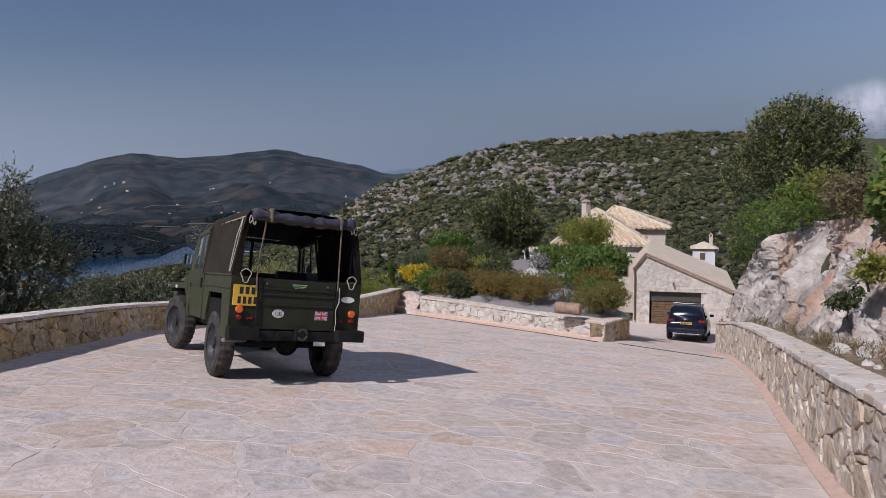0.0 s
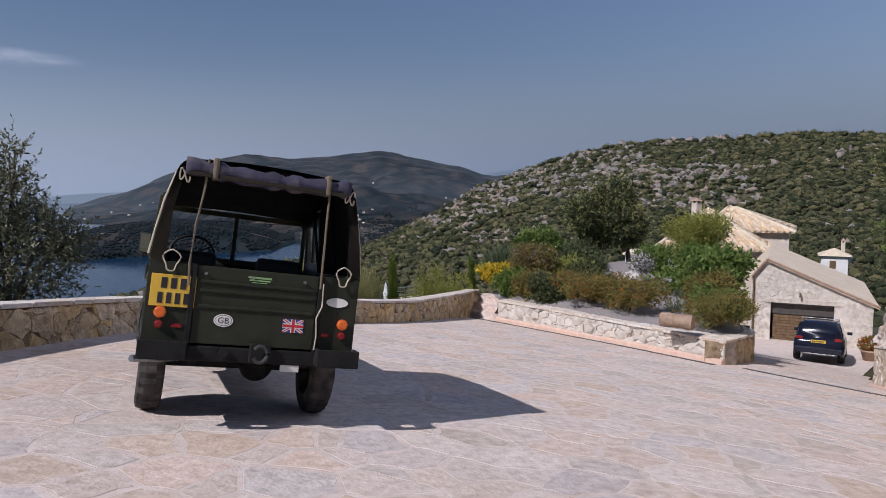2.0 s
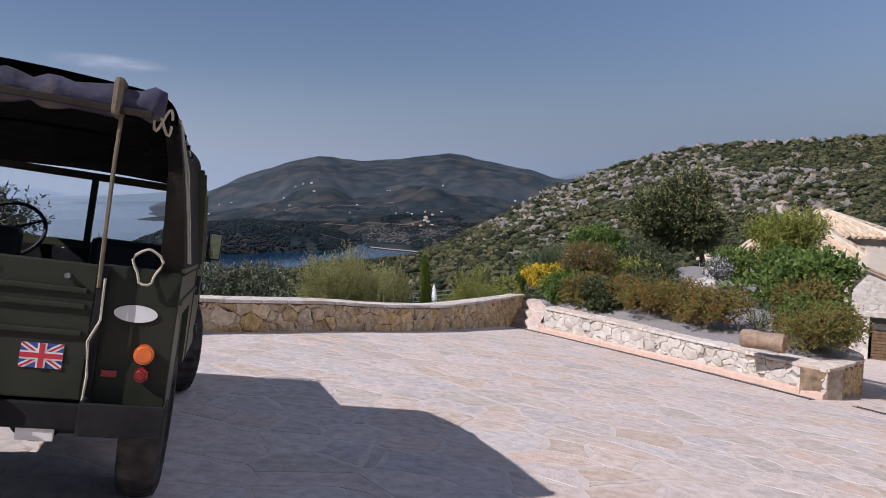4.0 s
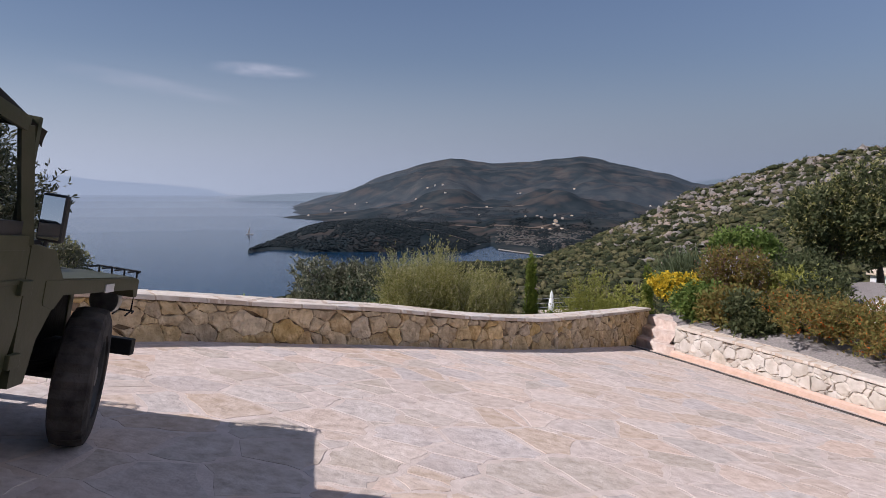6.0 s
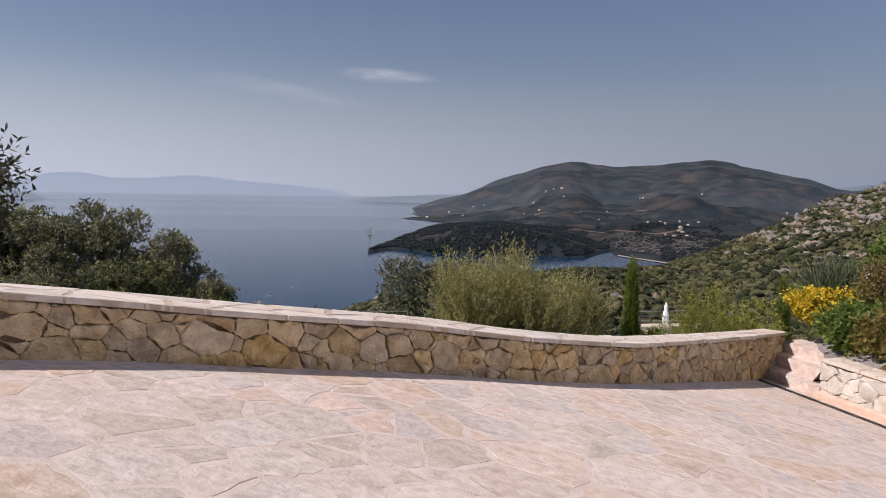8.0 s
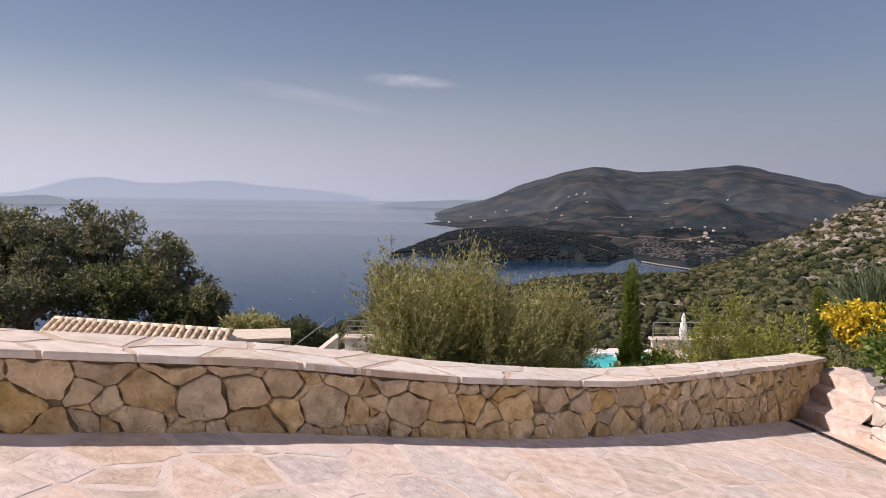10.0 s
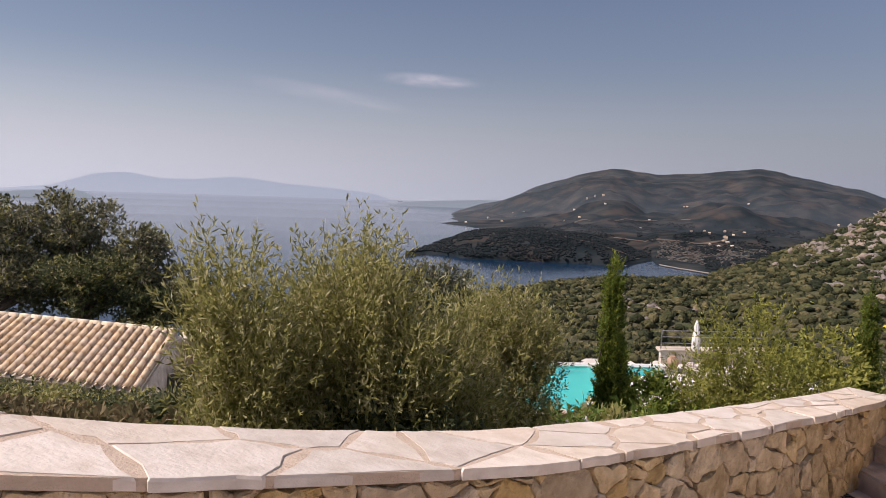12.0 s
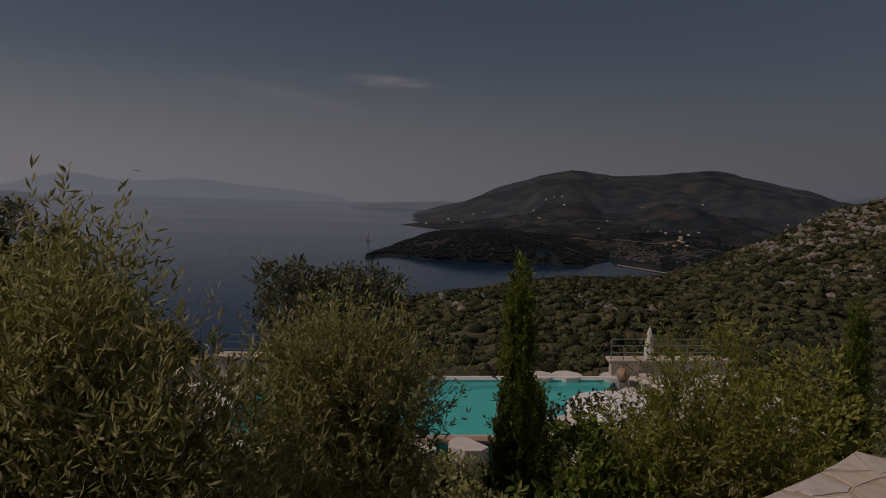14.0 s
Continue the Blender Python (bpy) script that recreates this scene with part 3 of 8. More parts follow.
CAPBED = material("coping_mortar", [(0.47, 0.37, 0.28), (0.60, 0.49, 0.385)], 12.0, 0.92, 0.5, 70)
WHITESTONE = material("pale_wall_stone", [(0.44, 0.385, 0.315), (0.58, 0.525, 0.45), (0.69, 0.64, 0.57)], 5.0, 0.85, 0.6, 22, per_piece=0.10, dist=0.03)


PALESTONE = material("grey_wall_stone", [(0.38, 0.305, 0.225), (0.60, 0.51, 0.405), (0.74, 0.66, 0.555)], 6.0, 0.85, 0.9, 24, per_piece=0.10, dist=0.03, stains=((0.40, 0.27, 0.17), 5.0, 0.45))


def per_height(s):
    p, _ = along(PER_C, s)
    return float(np.interp(p.x, [-9, -2, 1, 2.5, 3.8, 5.2, 6.7, 7.9, 8.6], [0.52, 0.495, 0.475, 0.50, 0.49, 0.515, 0.64, 0.75, 0.81]))


def per_slim(s):
    p, _ = along(PER_C, s)
    return float(np.interp(p.x, [3.0, 5.0, 8.0], [0.98, 0.82, 0.63]))


stone_wall("wall_perimeter", PER_C, per_height, 0.58, 1, "low curved wall of tan rubble stone with a pale slab coping", 0.160, 11, aspect=1.32, s_near=PER_C[1][-1] - 6.5, slim=per_slim)
stone_wall("wall_garden", (GAR_C[0][30:], GAR_C[1][30:] - GAR_C[1][30]), lambda s: 0.61 - 0.018 * s, 0.42, 1, "low straight wall of white rubble stone before a planted bed", 0.145, 12, mats=(WHITESTONE, CAPSTONE, PALE_JOINT))
stone_wall("wall_return", RET_C, lambda s: 0.50 + 0.07 * s, 0.42, 1, "short curved stone wall closing the planted bed beside the drive", 0.17, 13, cap_gap=0.5)
stone_wall("wall_right", RIG_C, lambda s: 0.84, 0.36, -1, "waist-high rubble stone wall below the rock face", 0.19, 14, aspect=1.35, s_near=13.0, mats=(PALESTONE, CAPSTONE, PALE_JOINT))

# pink plinth along the garden wall, steps at the corner, drain
PINK = material("pink_plaster", [(0.55, 0.38, 0.29), (0.66, 0.49, 0.39)], 8.0, 0.9, 0.3, 40)
g0 = GAR_C[1][30]


def strip(name, cs, s0, s1, prof, side, mat, parent=None):
    """A moulding along a curve; prof: (offset out of the face, height)."""
    n = max(1, int((s1 - s0) / 0.15))
    vs, fs = [], []
    for i in range(n + 1):
        p, t = along(cs, s0 + (s1 - s0) * i / n)
        nn = Vector((-t.y, t.x)) * side
        for o, h in prof:
            q = p - nn * o
            vs.append((q.x, q.y, cz(q.x, q.y) + h))
        if i:
            m = len(prof)
            for k in range(m):
                fs.append(((i - 1) * m + k, (i - 1) * m + (k + 1) % m, i * m + (k + 1) % m, i * m + k))
    m = len(prof)
    fs += [tuple(range(m))[::-1], tuple(n * m + k for k in range(m))]
    ob = mesh_object(name, vs, fs, mat)
    ob.parent = parent
    return ob


tagged(strip("trim_plinth", GAR_C, g0, GAR_C[1][-1], [(-0.02, -0.1), (0.10, -0.1), (0.09, 0.07), (0.035, 0.11), (-0.02, 0.11)], 1, PINK), "salmon pink plastered kerb along the foot of the white wall", "kerb", kind="structure")
tagged(strip("trim_kerb", RIG_C, 6.0, RIG_C[1][-1], [(-0.02, -0.1), (0.13, -0.1), (0.12, 0.012), (0.03, 0.05), (-0.02, 0.05)], -1, PINK), "salmon pink mortar fillet along the wall foot", "kerb", kind="structure")
STEEL_DARK = material("galvanised_grate", [(0.10, 0.10, 0.10), (0.19, 0.18, 0.17)], 20.0, 0.5, 0.1, 60, metal=0.7)
drain = thing("drain_channel", Matrix.Identity(4), "narrow galvanised drain grating set in the paving", "drain")
# near-black strip paints the shade below the bars; no real recess
DARK = material("drain_shade", [(0.012, 0.011, 0.010), (0.02, 0.018, 0.016)], 8.0, 0.95, 0.0)
CROSS_C = curve([(9.93, 4.62), (10.02, 3.84), (10.22, 2.9), (10.45, 1.95)])
bv, bf = [], []
for cs, in_, out_ in ((GAR_C, 0.285, 0.40), (CROSS_C, -0.05, 0.05)):
    end = cs[1][-1]
    for o in (in_ - 0.015, out_):
        strip("frame", cs, 0.1, end, [(o, -0.03), (o, 0.010), (o + 0.015, 0.010), (o + 0.015, -0.03)], 1, STEEL_DARK, drain)
    strip("channel", cs, 0.1, end, [(in_, -0.02), (in_, 0.0045), (out_, 0.0045), (out_, -0.02)], 1, DARK, drain)
    for s in np.arange(0.12, end, 0.05):
        p, t = along(cs, s)
        n = Vector((-t.y, t.x))
        for o in (in_, out_):
            for k in (0, 0.016):
                q = p - n * o + t * k
                bv.append((q.x, q.y, cz(q.x, q.y) + 0.009))
        o = len(bv) - 4
        bf.append((o, o + 1, o + 3, o + 2))
bars = mesh_object("bars", bv, bf, STEEL_DARK)
bars.parent = drain
tagged(bars, "close-set grating bars", kind="stuff")

STEPSTONE = material("pink_step_stone", [(0.48, 0.36, 0.29), (0.62, 0.50, 0.43), (0.72, 0.63, 0.56)], 9.0, 0.85, 0.7, 28, stains=((0.66, 0.60, 0.54), 4.0, 0.6))
steps = thing("garden_steps", Matrix.Identity(4), "two salmon stone steps leading up from the court to the garden", "steps")
for k in range(3):
    bm = bmesh.new()
    a, t = along(GAR_C, 0.0)
    b, _ = along(GAR_C, g0)
    n = Vector((-t.y, t.x))
    z = cz(b.x, b.y) - 0.3
    lo, hi = z, cz((a.x + b.x) / 2, (a.y + b.y) / 2) + 0.17 * (k + 1)
    q = [a - t * 0.1 + n * -(-0.30 * k + 0.02), b + n * (0.30 * k - 0.02), b + n * (0.30 * k + 0.5), a - t * 0.1 + n * (0.30 * k + 0.5)]
    vl = [bm.verts.new((w.x, w.y, lo)) for w in q]
    vh = [bm.verts.new((w.x, w.y, hi)) for w in q]
    for i in range(4):
        bm.faces.new((vl[i], vl[(i + 1) % 4], vh[(i + 1) % 4], vh[i]))
    bm.faces.new(vh)
    bmesh.ops.recalc_face_normals(bm, faces=bm.faces[:])
    bmesh.ops.bevel(bm, geom=[e for e in bm.edges if all(v.co.z > lo + 0.05 for v in e.verts)], offset=0.015, segments=2, affect="EDGES")
    part("step", bm, STEPSTONE, steps)


# ---- the soft-top off-roader ----
LRM = Matrix(((0.9861, 0.0079, 0.1653, -0.092), (-0.0234, 0.9955, 0.0918, -0.036), (-0.1642, -0.0943, 0.9820, 0.030), (0, 0, 0, 1)))
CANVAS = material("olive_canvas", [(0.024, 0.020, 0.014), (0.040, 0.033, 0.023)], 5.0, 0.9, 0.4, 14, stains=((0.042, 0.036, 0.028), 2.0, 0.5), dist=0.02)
# inner skin of the hood; the shade inside is put into its colour
CANVAS_SHADED = material("shaded_canvas_lining", [(0.010, 0.009, 0.009), (0.020, 0.018, 0.017)], 6.0, 0.95, 0.3, 20)
LINING = material("rolled_flap", [(0.035, 0.033, 0.040), (0.060, 0.056, 0.085), (0.12, 0.10, 0.08)], 7.0, 0.85, 0.6, 16, dist=0.02)
TYRE = material("dusty_tyre_rubber", [(0.022, 0.020, 0.019), (0.095, 0.085, 0.075)], 9.0, 0.9, 0.4, 60)
RIM = material("wheel_paint", [(0.018, 0.020, 0.020), (0.040, 0.042, 0.040)], 10.0, 0.55, 0.1, 50)
UNDER = material("chassis_black", [(0.008, 0.008, 0.008), (0.020, 0.019, 0.017)], 10.0, 0.7, 0.2, 40)
ROPE = material("cream_rope", [(0.42, 0.37, 0.27), (0.55, 0.49, 0.38)], 40.0, 0.9, 0.3, 120)
YELLOW = material("yellow_plate", [(0.62, 0.38, 0.03), (0.70, 0.45, 0.05)], 8.0, 0.45, 0.05, 50)
BLACK = material("black_paint", [(0.012, 0.012, 0.012), (0.02, 0.02, 0.02)], 12.0, 0.5, 0.05, 40)
ORANGE = material("orange_lens", [(0.62, 0.12, 0.02), (0.72, 0.17, 0.03)], 14.0, 0.2, 0.0)
RED = material("red_lens", [(0.16, 0.008, 0.008), (0.24, 0.012, 0.012)], 14.0, 0.18, 0.0)
WHITE = material("white_paint", [(0.62, 0.60, 0.55), (0.75, 0.73, 0.68)], 9.0, 0.5, 0.05, 40)
BLUE = material("flag_blue", [(0.03, 0.05, 0.22), (0.04, 0.07, 0.28)], 9.0, 0.5, 0.0)
FLAGRED = material("flag_red", [(0.42, 0.02, 0.03), (0.50, 0.03, 0.04)], 9.0, 0.5, 0.0)
LIME = material("badge_green", [(0.20, 0.36, 0.12), (0.28, 0.44, 0.18)], 9.0, 0.5, 0.0)
CHROME = material("worn_steel", [(0.25, 0.25, 0.25), (0.45, 0.45, 0.44)], 20.0, 0.35, 0.1, 60, metal=0.9)
BEIGE = material("webbing_strap", [(0.13, 0.105, 0.07), (0.19, 0.155, 0.11)], 30.0, 0.9, 0.2, 90)


def glass_material(name, tint, rough=0.02):
    m = bpy.data.materials.new(name)
    m.use_nodes = True
    b = m.node_tree.nodes["Principled BSDF"]
    b.inputs["Base Color"].default_value = (*tint, 1)
    b.inputs["Roughness"].default_value = rough
    b.inputs["Transmission Weight"].default_value = 1.0
    b.inputs["IOR"].default_value = 1.02
    return m


GLASS = glass_material("window_glass", (0.86, 0.90, 0.92))


def wheel(parent, x, y, z, r, width, side, tyre_mat, rim_mat, lugs=26):
    """A wheel as a part: tyre with tread blocks, rim, hub; side +1 faces right."""
    bm = bmesh.new()
    prof = [(-0.5, 0.60), (-0.5, 0.86), (-0.42, 0.965), (-0.2, 1.0), (0.2, 1.0), (0.42, 0.965), (0.5, 0.86), (0.5, 0.60)]
    seg = lugs * 2
    rings = []
    for i in range(seg):
        a = math.tau * i / seg
        k = 1.0 if i % 2 else 0.962
        ring = []
        for j, (u, v) in enumerate(prof):
            rr = r * (v * k if 2 <= j <= 5 else v)
            ring.append(bm.verts.new((u * width, math.cos(a) * rr, math.sin(a) * rr)))
        rings.append(ring)
    for i in range(seg):
        a, b = rings[i], rings[(i + 1) % seg]
        for j in range(len(prof) - 1):
            bm.faces.new((a[j], a[j + 1], b[j + 1], b[j]))
        bm.faces.new((a[-1], a[0], b[0], b[-1]))
    bmesh.ops.recalc_face_normals(bm, faces=bm.faces[:])
    w = part("wheel", bm, tyre_mat, parent, "dusty block-tread tyre")
    w.location = (x, y, z)
    bm = bmesh.new()
    o = side * width
    rp = [(0.46, 0.62), (0.40, 0.575), (0.30, 0.55), (0.16, 0.50), (0.13, 0.40), (0.22, 0.28), (0.24, 0.15), (0.40, 0.14), (0.42, 0.0)]
    n = 28
    prev = None
    for u, v in rp:
        ring = [bm.verts.new((u * o, math.cos(math.tau * i / n) * v * r, math.sin(math.tau * i / n) * v * r)) for i in range(n)] if v > 0 else [bm.verts.new((u * o, 0, 0))]
        if prev:
            for i in range(n):
                if len(ring) > 1:
                    bm.faces.new((prev[i], prev[(i + 1) % n], ring[(i + 1) % n], ring[i]))
                else:
                    bm.faces.new((prev[i], prev[(i + 1) % n], ring[0]))
        prev = ring
    bmesh.ops.recalc_face_normals(bm, faces=bm.faces[:])
    part("rim", bm, rim_mat, w, "dark painted steel rim")
    for k in range(5):
        a = math.tau * k / 5
        bm = bmesh.new()
        add_cyl(bm, (0.2 * o, math.cos(a) * 0.22 * r, math.sin(a) * 0.22 * r), (0.29 * o, math.cos(a) * 0.22 * r, math.sin(a) * 0.22 * r), 0.016, seg=6)
        part("wheel_nut", bm, CHROME, w)
    return w


jeep = thing("off_roader", LRM, "old olive green military off-roader with a canvas hood on paving", "car")
jp = lambda name, bm, mat, label="", smooth=False, parent=jeep: part(name, bm, mat, parent, label, smooth)
RW, FW, WR = 0.70, 3.14, 0.385
FZ = WR + 0.06                        # height of the front axle

# rear tub sides with the angular wheel cut-out
for sx in (-1, 1):
    bm = bmesh.new()
    prof = [(0.0, 0.50), (0.0, 1.18), (1.28, 1.18), (1.28, 0.62), (1.08, 0.62), (1.08, 0.70), (0.98, 0.97), (0.36, 0.97), (0.30, 0.62), (0.26, 0.50)]
    extrude_profile(bm, prof, sx * 0.735, sx * 0.76, lambda u, v, w: (w, u, v))
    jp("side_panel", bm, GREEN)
    bm = bmesh.new()
    add_box(bm, min(sx * 0.752, sx * 0.772), max(sx * 0.752, sx * 0.772), 0.02, 2.05, 1.035, 1.055, bevel=0.004)
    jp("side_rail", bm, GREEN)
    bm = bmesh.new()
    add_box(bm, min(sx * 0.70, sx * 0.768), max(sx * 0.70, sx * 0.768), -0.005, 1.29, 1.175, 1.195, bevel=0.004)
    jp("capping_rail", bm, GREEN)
    # inner wheel box
    bm = bmesh.new()
    add_box(bm, min(sx * 0.45, sx * 0.734), max(sx * 0.45, sx * 0.734), 0.05, 1.25, 0.62, 0.90)
    jp("wheel_box", bm, UNDER)
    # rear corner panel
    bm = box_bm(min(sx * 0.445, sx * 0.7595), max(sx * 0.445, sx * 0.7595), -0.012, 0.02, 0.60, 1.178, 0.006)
    jp("rear_panel", bm, GREEN_SHADED)
jp("load_floor", box_bm(-0.73, 0.73, 0.02, 2.05, 0.60, 0.63), UNDER)
tail = jp("tailgate", box_bm(-0.44, 0.44, -0.03, 0.0, 0.615, 1.172, 0.008), GREEN_SHADED, "flat tailgate with pressed ribs")
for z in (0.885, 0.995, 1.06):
    part("rib", box_bm(-0.41, 0.41, -0.044, -0.028, z - 0.011, z + 0.011, 0.005), GREEN_SHADED, tail)
for x in (-0.38, -0.05, 0.33):
    bm = bmesh.new()
    add_cyl(bm, (x, -0.026, 1.115), (x, -0.05, 1.115), 0.012, seg=10)
    part("cleat", bm, CHROME, tail)
for x in (-0.46, 0.46):
    part("hinge_bar", box_bm(x - 0.018, x + 0.018, -0.05, -0.01, 0.60, 1.17, 0.004), UNDER, tail)
# badge as plain bars
for i, (w, z) in enumerate(((0.17, 1.118), (0.15, 1.098), (0.11, 1.082))):
    part("badge_bar", box_bm(0.0 - w / 2, 0.0 + w / 2, -0.0345, -0.030, z - 0.007 + 0.002 * i, z + 0.007 - 0.002 * i), LIME, tail, "lime green badge bar")


def disc_bm(x, z, y, rx, rz, t=0.004, n=28):
    bm = bmesh.new()
    a = [bm.verts.new((x + rx * math.cos(math.tau * i / n), y, z + rz * math.sin(math.tau * i / n))) for i in range(n)]
    b = [bm.verts.new((v.co.x, y - t, v.co.z)) for v in a]
    for i in range(n):
        bm.faces.new((a[i], a[(i + 1) % n], b[(i + 1) % n], b[i]))
    bm.faces.new(b)
    bm.faces.new(a[::-1])
    bmesh.ops.recalc_face_normals(bm, faces=bm.faces[:])
    return bm


def letters(text, size, m, mat, parent, name="lettering", extrude=0.001):
    cu = bpy.data.curves.new(name, "FONT")
    cu.body, cu.size, cu.align_x, cu.align_y, cu.extrude = text, size, "CENTER", "CENTER", extrude
    tmp = bpy.data.objects.new(name, cu)
    me = bpy.data.meshes.new_from_object(tmp)
    bpy.data.objects.remove(tmp)
    me.materials.clear()
    me.materials.append(mat)
    ob = new(name, me)
    ob.parent = parent
    ob.matrix_local = m
    return ob


sticker = jp("country_sticker", disc_bm(-0.225, 0.79, -0.031, 0.068, 0.046), WHITE, "white oval country sticker")
part("rim_line", disc_bm(-0.225, 0.79, -0.0352, 0.060, 0.039, 0.0008), BLACK, sticker)
part("field", disc_bm(-0.225, 0.79, -0.0364, 0.057, 0.036, 0.0008), WHITE, sticker)
letters("GB", 0.062, pose(-0.225, -0.0385, 0.788, 90, 0, 0), BLACK, sticker)
# union flag sticker
fl = jp("flag_sticker", box_bm(0.20, 0.355, -0.034, -0.031, 0.735, 0.835), BLUE, "small red, white and blue flag sticker")


def bar_bm(cx, cz_, length, width, ang, y, x0=0.20, x1=0.355, z0=0.735, z1=0.835):
    d = (math.cos(ang), math.sin(ang))
    n = (-d[1], d[0])
    poly = [(cx + d[0] * a * length / 2 + n[0] * b * width / 2, cz_ + d[1] * a * length / 2 + n[1] * b * width / 2) for a, b in ((-1, -1), (1, -1), (1, 1), (-1, 1))]
    for nx, nz, c in ((1, 0, x1), (-1, 0, -x0), (0, 1, z1), (0, -1, -z0)):
        poly = clip_half(poly, nx, nz, c)
    bm = bmesh.new()
    vs = [bm.verts.new((u, y, v)) for u, v in poly]
    vb = [bm.verts.new((u, y + 0.0008, v)) for u, v in poly]
    k = len(vs)
    bm.faces.new(vs)
    for i in range(k):
        bm.faces.new((vs[i], vb[i], vb[(i + 1) % k], vs[(i + 1) % k]))
    bmesh.ops.recalc_face_normals(bm, faces=bm.faces[:])
    return bm


fa = math.atan2(0.1, 0.155)
for ang, w, y, mat in ((fa, 0.022, -0.0350, WHITE), (-fa, 0.022, -0.0353, WHITE), (fa, 0.008, -0.0362, FLAGRED), (-fa, 0.008, -0.0365, FLAGRED), (0, 0.034, -0.0376, WHITE), (math.pi / 2, 0.034, -0.0379, WHITE), (0, 0.020, -0.0390, FLAGRED), (math.pi / 2, 0.020, -0.0393, FLAGRED)):
    part("stripe", bar_bm(0.2775, 0.785, 0.3, w, ang, y), mat, fl)
# number plate with plain bars
plate = jp("number_plate", box_bm(-0.735, -0.435, -0.030, -0.014, 0.86, 1.085, 0.004), YELLOW, "square yellow number plate with dark bars")
for z, x0, x1, n in ((1.025, -0.68, -0.49, 3), (0.920, -0.695, -0.465, 4)):
    for k in range(n):
        w = (x1 - x0) / n
        part("bar", box_bm(x0 + k * w + 0.012, x0 + (k + 1) * w - 0.012, -0.033, -0.0295, z - 0.038, z + 0.038), BLACK, plate)
for sx in (-1, 1):
    for z, r, mat, lab in ((0.82, 0.042, ORANGE, "round orange indicator lamp"), (0.735, 0.030, RED, "round red tail lamp")):
        bm = bmesh.new()
        add_cyl(bm, (sx * 0.655, -0.012, z), (sx * 0.655, -0.05, z), r, r * 0.96, seg=24)
        bmesh.ops.bevel(bm, geom=[e for e in bm.edges if e.verts[0].co.y < -0.04 and e.verts[1].co.y < -0.04], offset=0.01, segments=3, affect="EDGES")
        jp("rear_lamp", bm, mat, lab)
jp("reflector", box_bm(0.50, 0.56, -0.022, -0.012, 0.715, 0.745, 0.003), RED)
jp("reflector", box_bm(-0.57, -0.50, -0.022, -0.012, 0.715, 0.745, 0.003), RED)
jp("oval_plate", disc_bm(0.60, 0.985, -0.0125, 0.085, 0.036, 0.006), WHITE, "blank white oval plate")
# rear crossmember, bumperettes, hitch, exhaust
jp("crossmember", box_bm(-0.62, 0.62, -0.03, 0.09, 0.49, 0.60, 0.01), UNDER)
for sx in (-1, 1):
    bm = bmesh.new()
    add_box(bm, min(sx * 0.46, sx * 0.775), max(sx * 0.46, sx * 0.775), -0.17, -0.15, 0.505, 0.635, bevel=0.005)
    add_box(bm, min(sx * 0.765, sx * 0.775), max(sx * 0.765, sx * 0.775), -0.15, 0.0, 0.505, 0.635)
    add_box(bm, min(sx * 0.46, sx * 0.47), max(sx * 0.46, sx * 0.47), -0.15, 0.0, 0.505, 0.635)
    jp("bumperette", bm, UNDER, "scuffed black steel bumperette")
hitch = jp("tow_hitch", box_bm(-0.02, 0.13, -0.075, -0.02, 0.50, 0.64, 0.008), UNDER, "rusty towing hook")
bm = tube_bm([(0.05 + 0.05 * math.cos(a), -0.11, 0.57 + 0.06 * math.sin(a)) for a in np.linspace(-2.6, 2.6, 14)], 0.014, 8)
part("jaw", bm, RIM, hitch)
jp("trailer_socket", disc_bm(-0.20, 0.56, -0.032, 0.032, 0.032, 0.03), UNDER)
jp("light_plate", box_bm(0.22, 0.36, -0.02, -0.005, 0.44, 0.50, 0.004), WHITE, "small dirty white plate")
jp("exhaust_pipe", tube_bm([(-0.35, 1.2, 0.46), (-0.42, 0.5, 0.44), (-0.60, 0.15, 0.47), (-0.80, -0.05, 0.49)], 0.024, 10), CHROME, "rusty tailpipe")
for sx in (-1, 1):
    jp("chassis_rail", box_bm(sx * 0.40 - 0.035, sx * 0.40 + 0.035, 0.0, 3.45, 0.47, 0.59, 0.006), UNDER)
for y, wz in ((RW, WR), (FW, FZ)):
    bm = bmesh.new()
    add_cyl(bm, (-0.6, y, wz), (0.6, y, wz), 0.042, seg=12)
    bmesh.ops.create_uvsphere(bm, u_segments=14, v_segments=10, radius=0.14, matrix=Matrix.Translation((0.12 if y > 2 else 0.15, y, wz)))
    jp("axle", bm, UNDER)
    for sx in (-1, 1):
        bm = bmesh.new()
        for k in range(4):
            pts = [(sx * 0.48, y + d, wz + 0.10 + 0.018 * k - 0.09 * (1 - (d / 0.5) ** 2)) for d in np.linspace(-0.5 + 0.07 * (3 - k), 0.5 - 0.07 * (3 - k), 9)]
            t = tube_bm(pts, 0.012, 6)
            me_ = bpy.data.meshes.new("leaf")
            t.to_mesh(me_)
            t.free()
            bm.from_mesh(me_)
        jp("leaf_spring", bm, UNDER)
for x, s_ in ((-0.654, -1), (0.654, 1)):
    for y, wz in ((RW, WR), (FW, FZ)):
        w = wheel(jeep, x, y, wz, WR, 0.19, s_, TYRE, RIM)
        if y == FW:                    # steered a little to the left
            w.rotation_euler = (0, 0, radians(13))

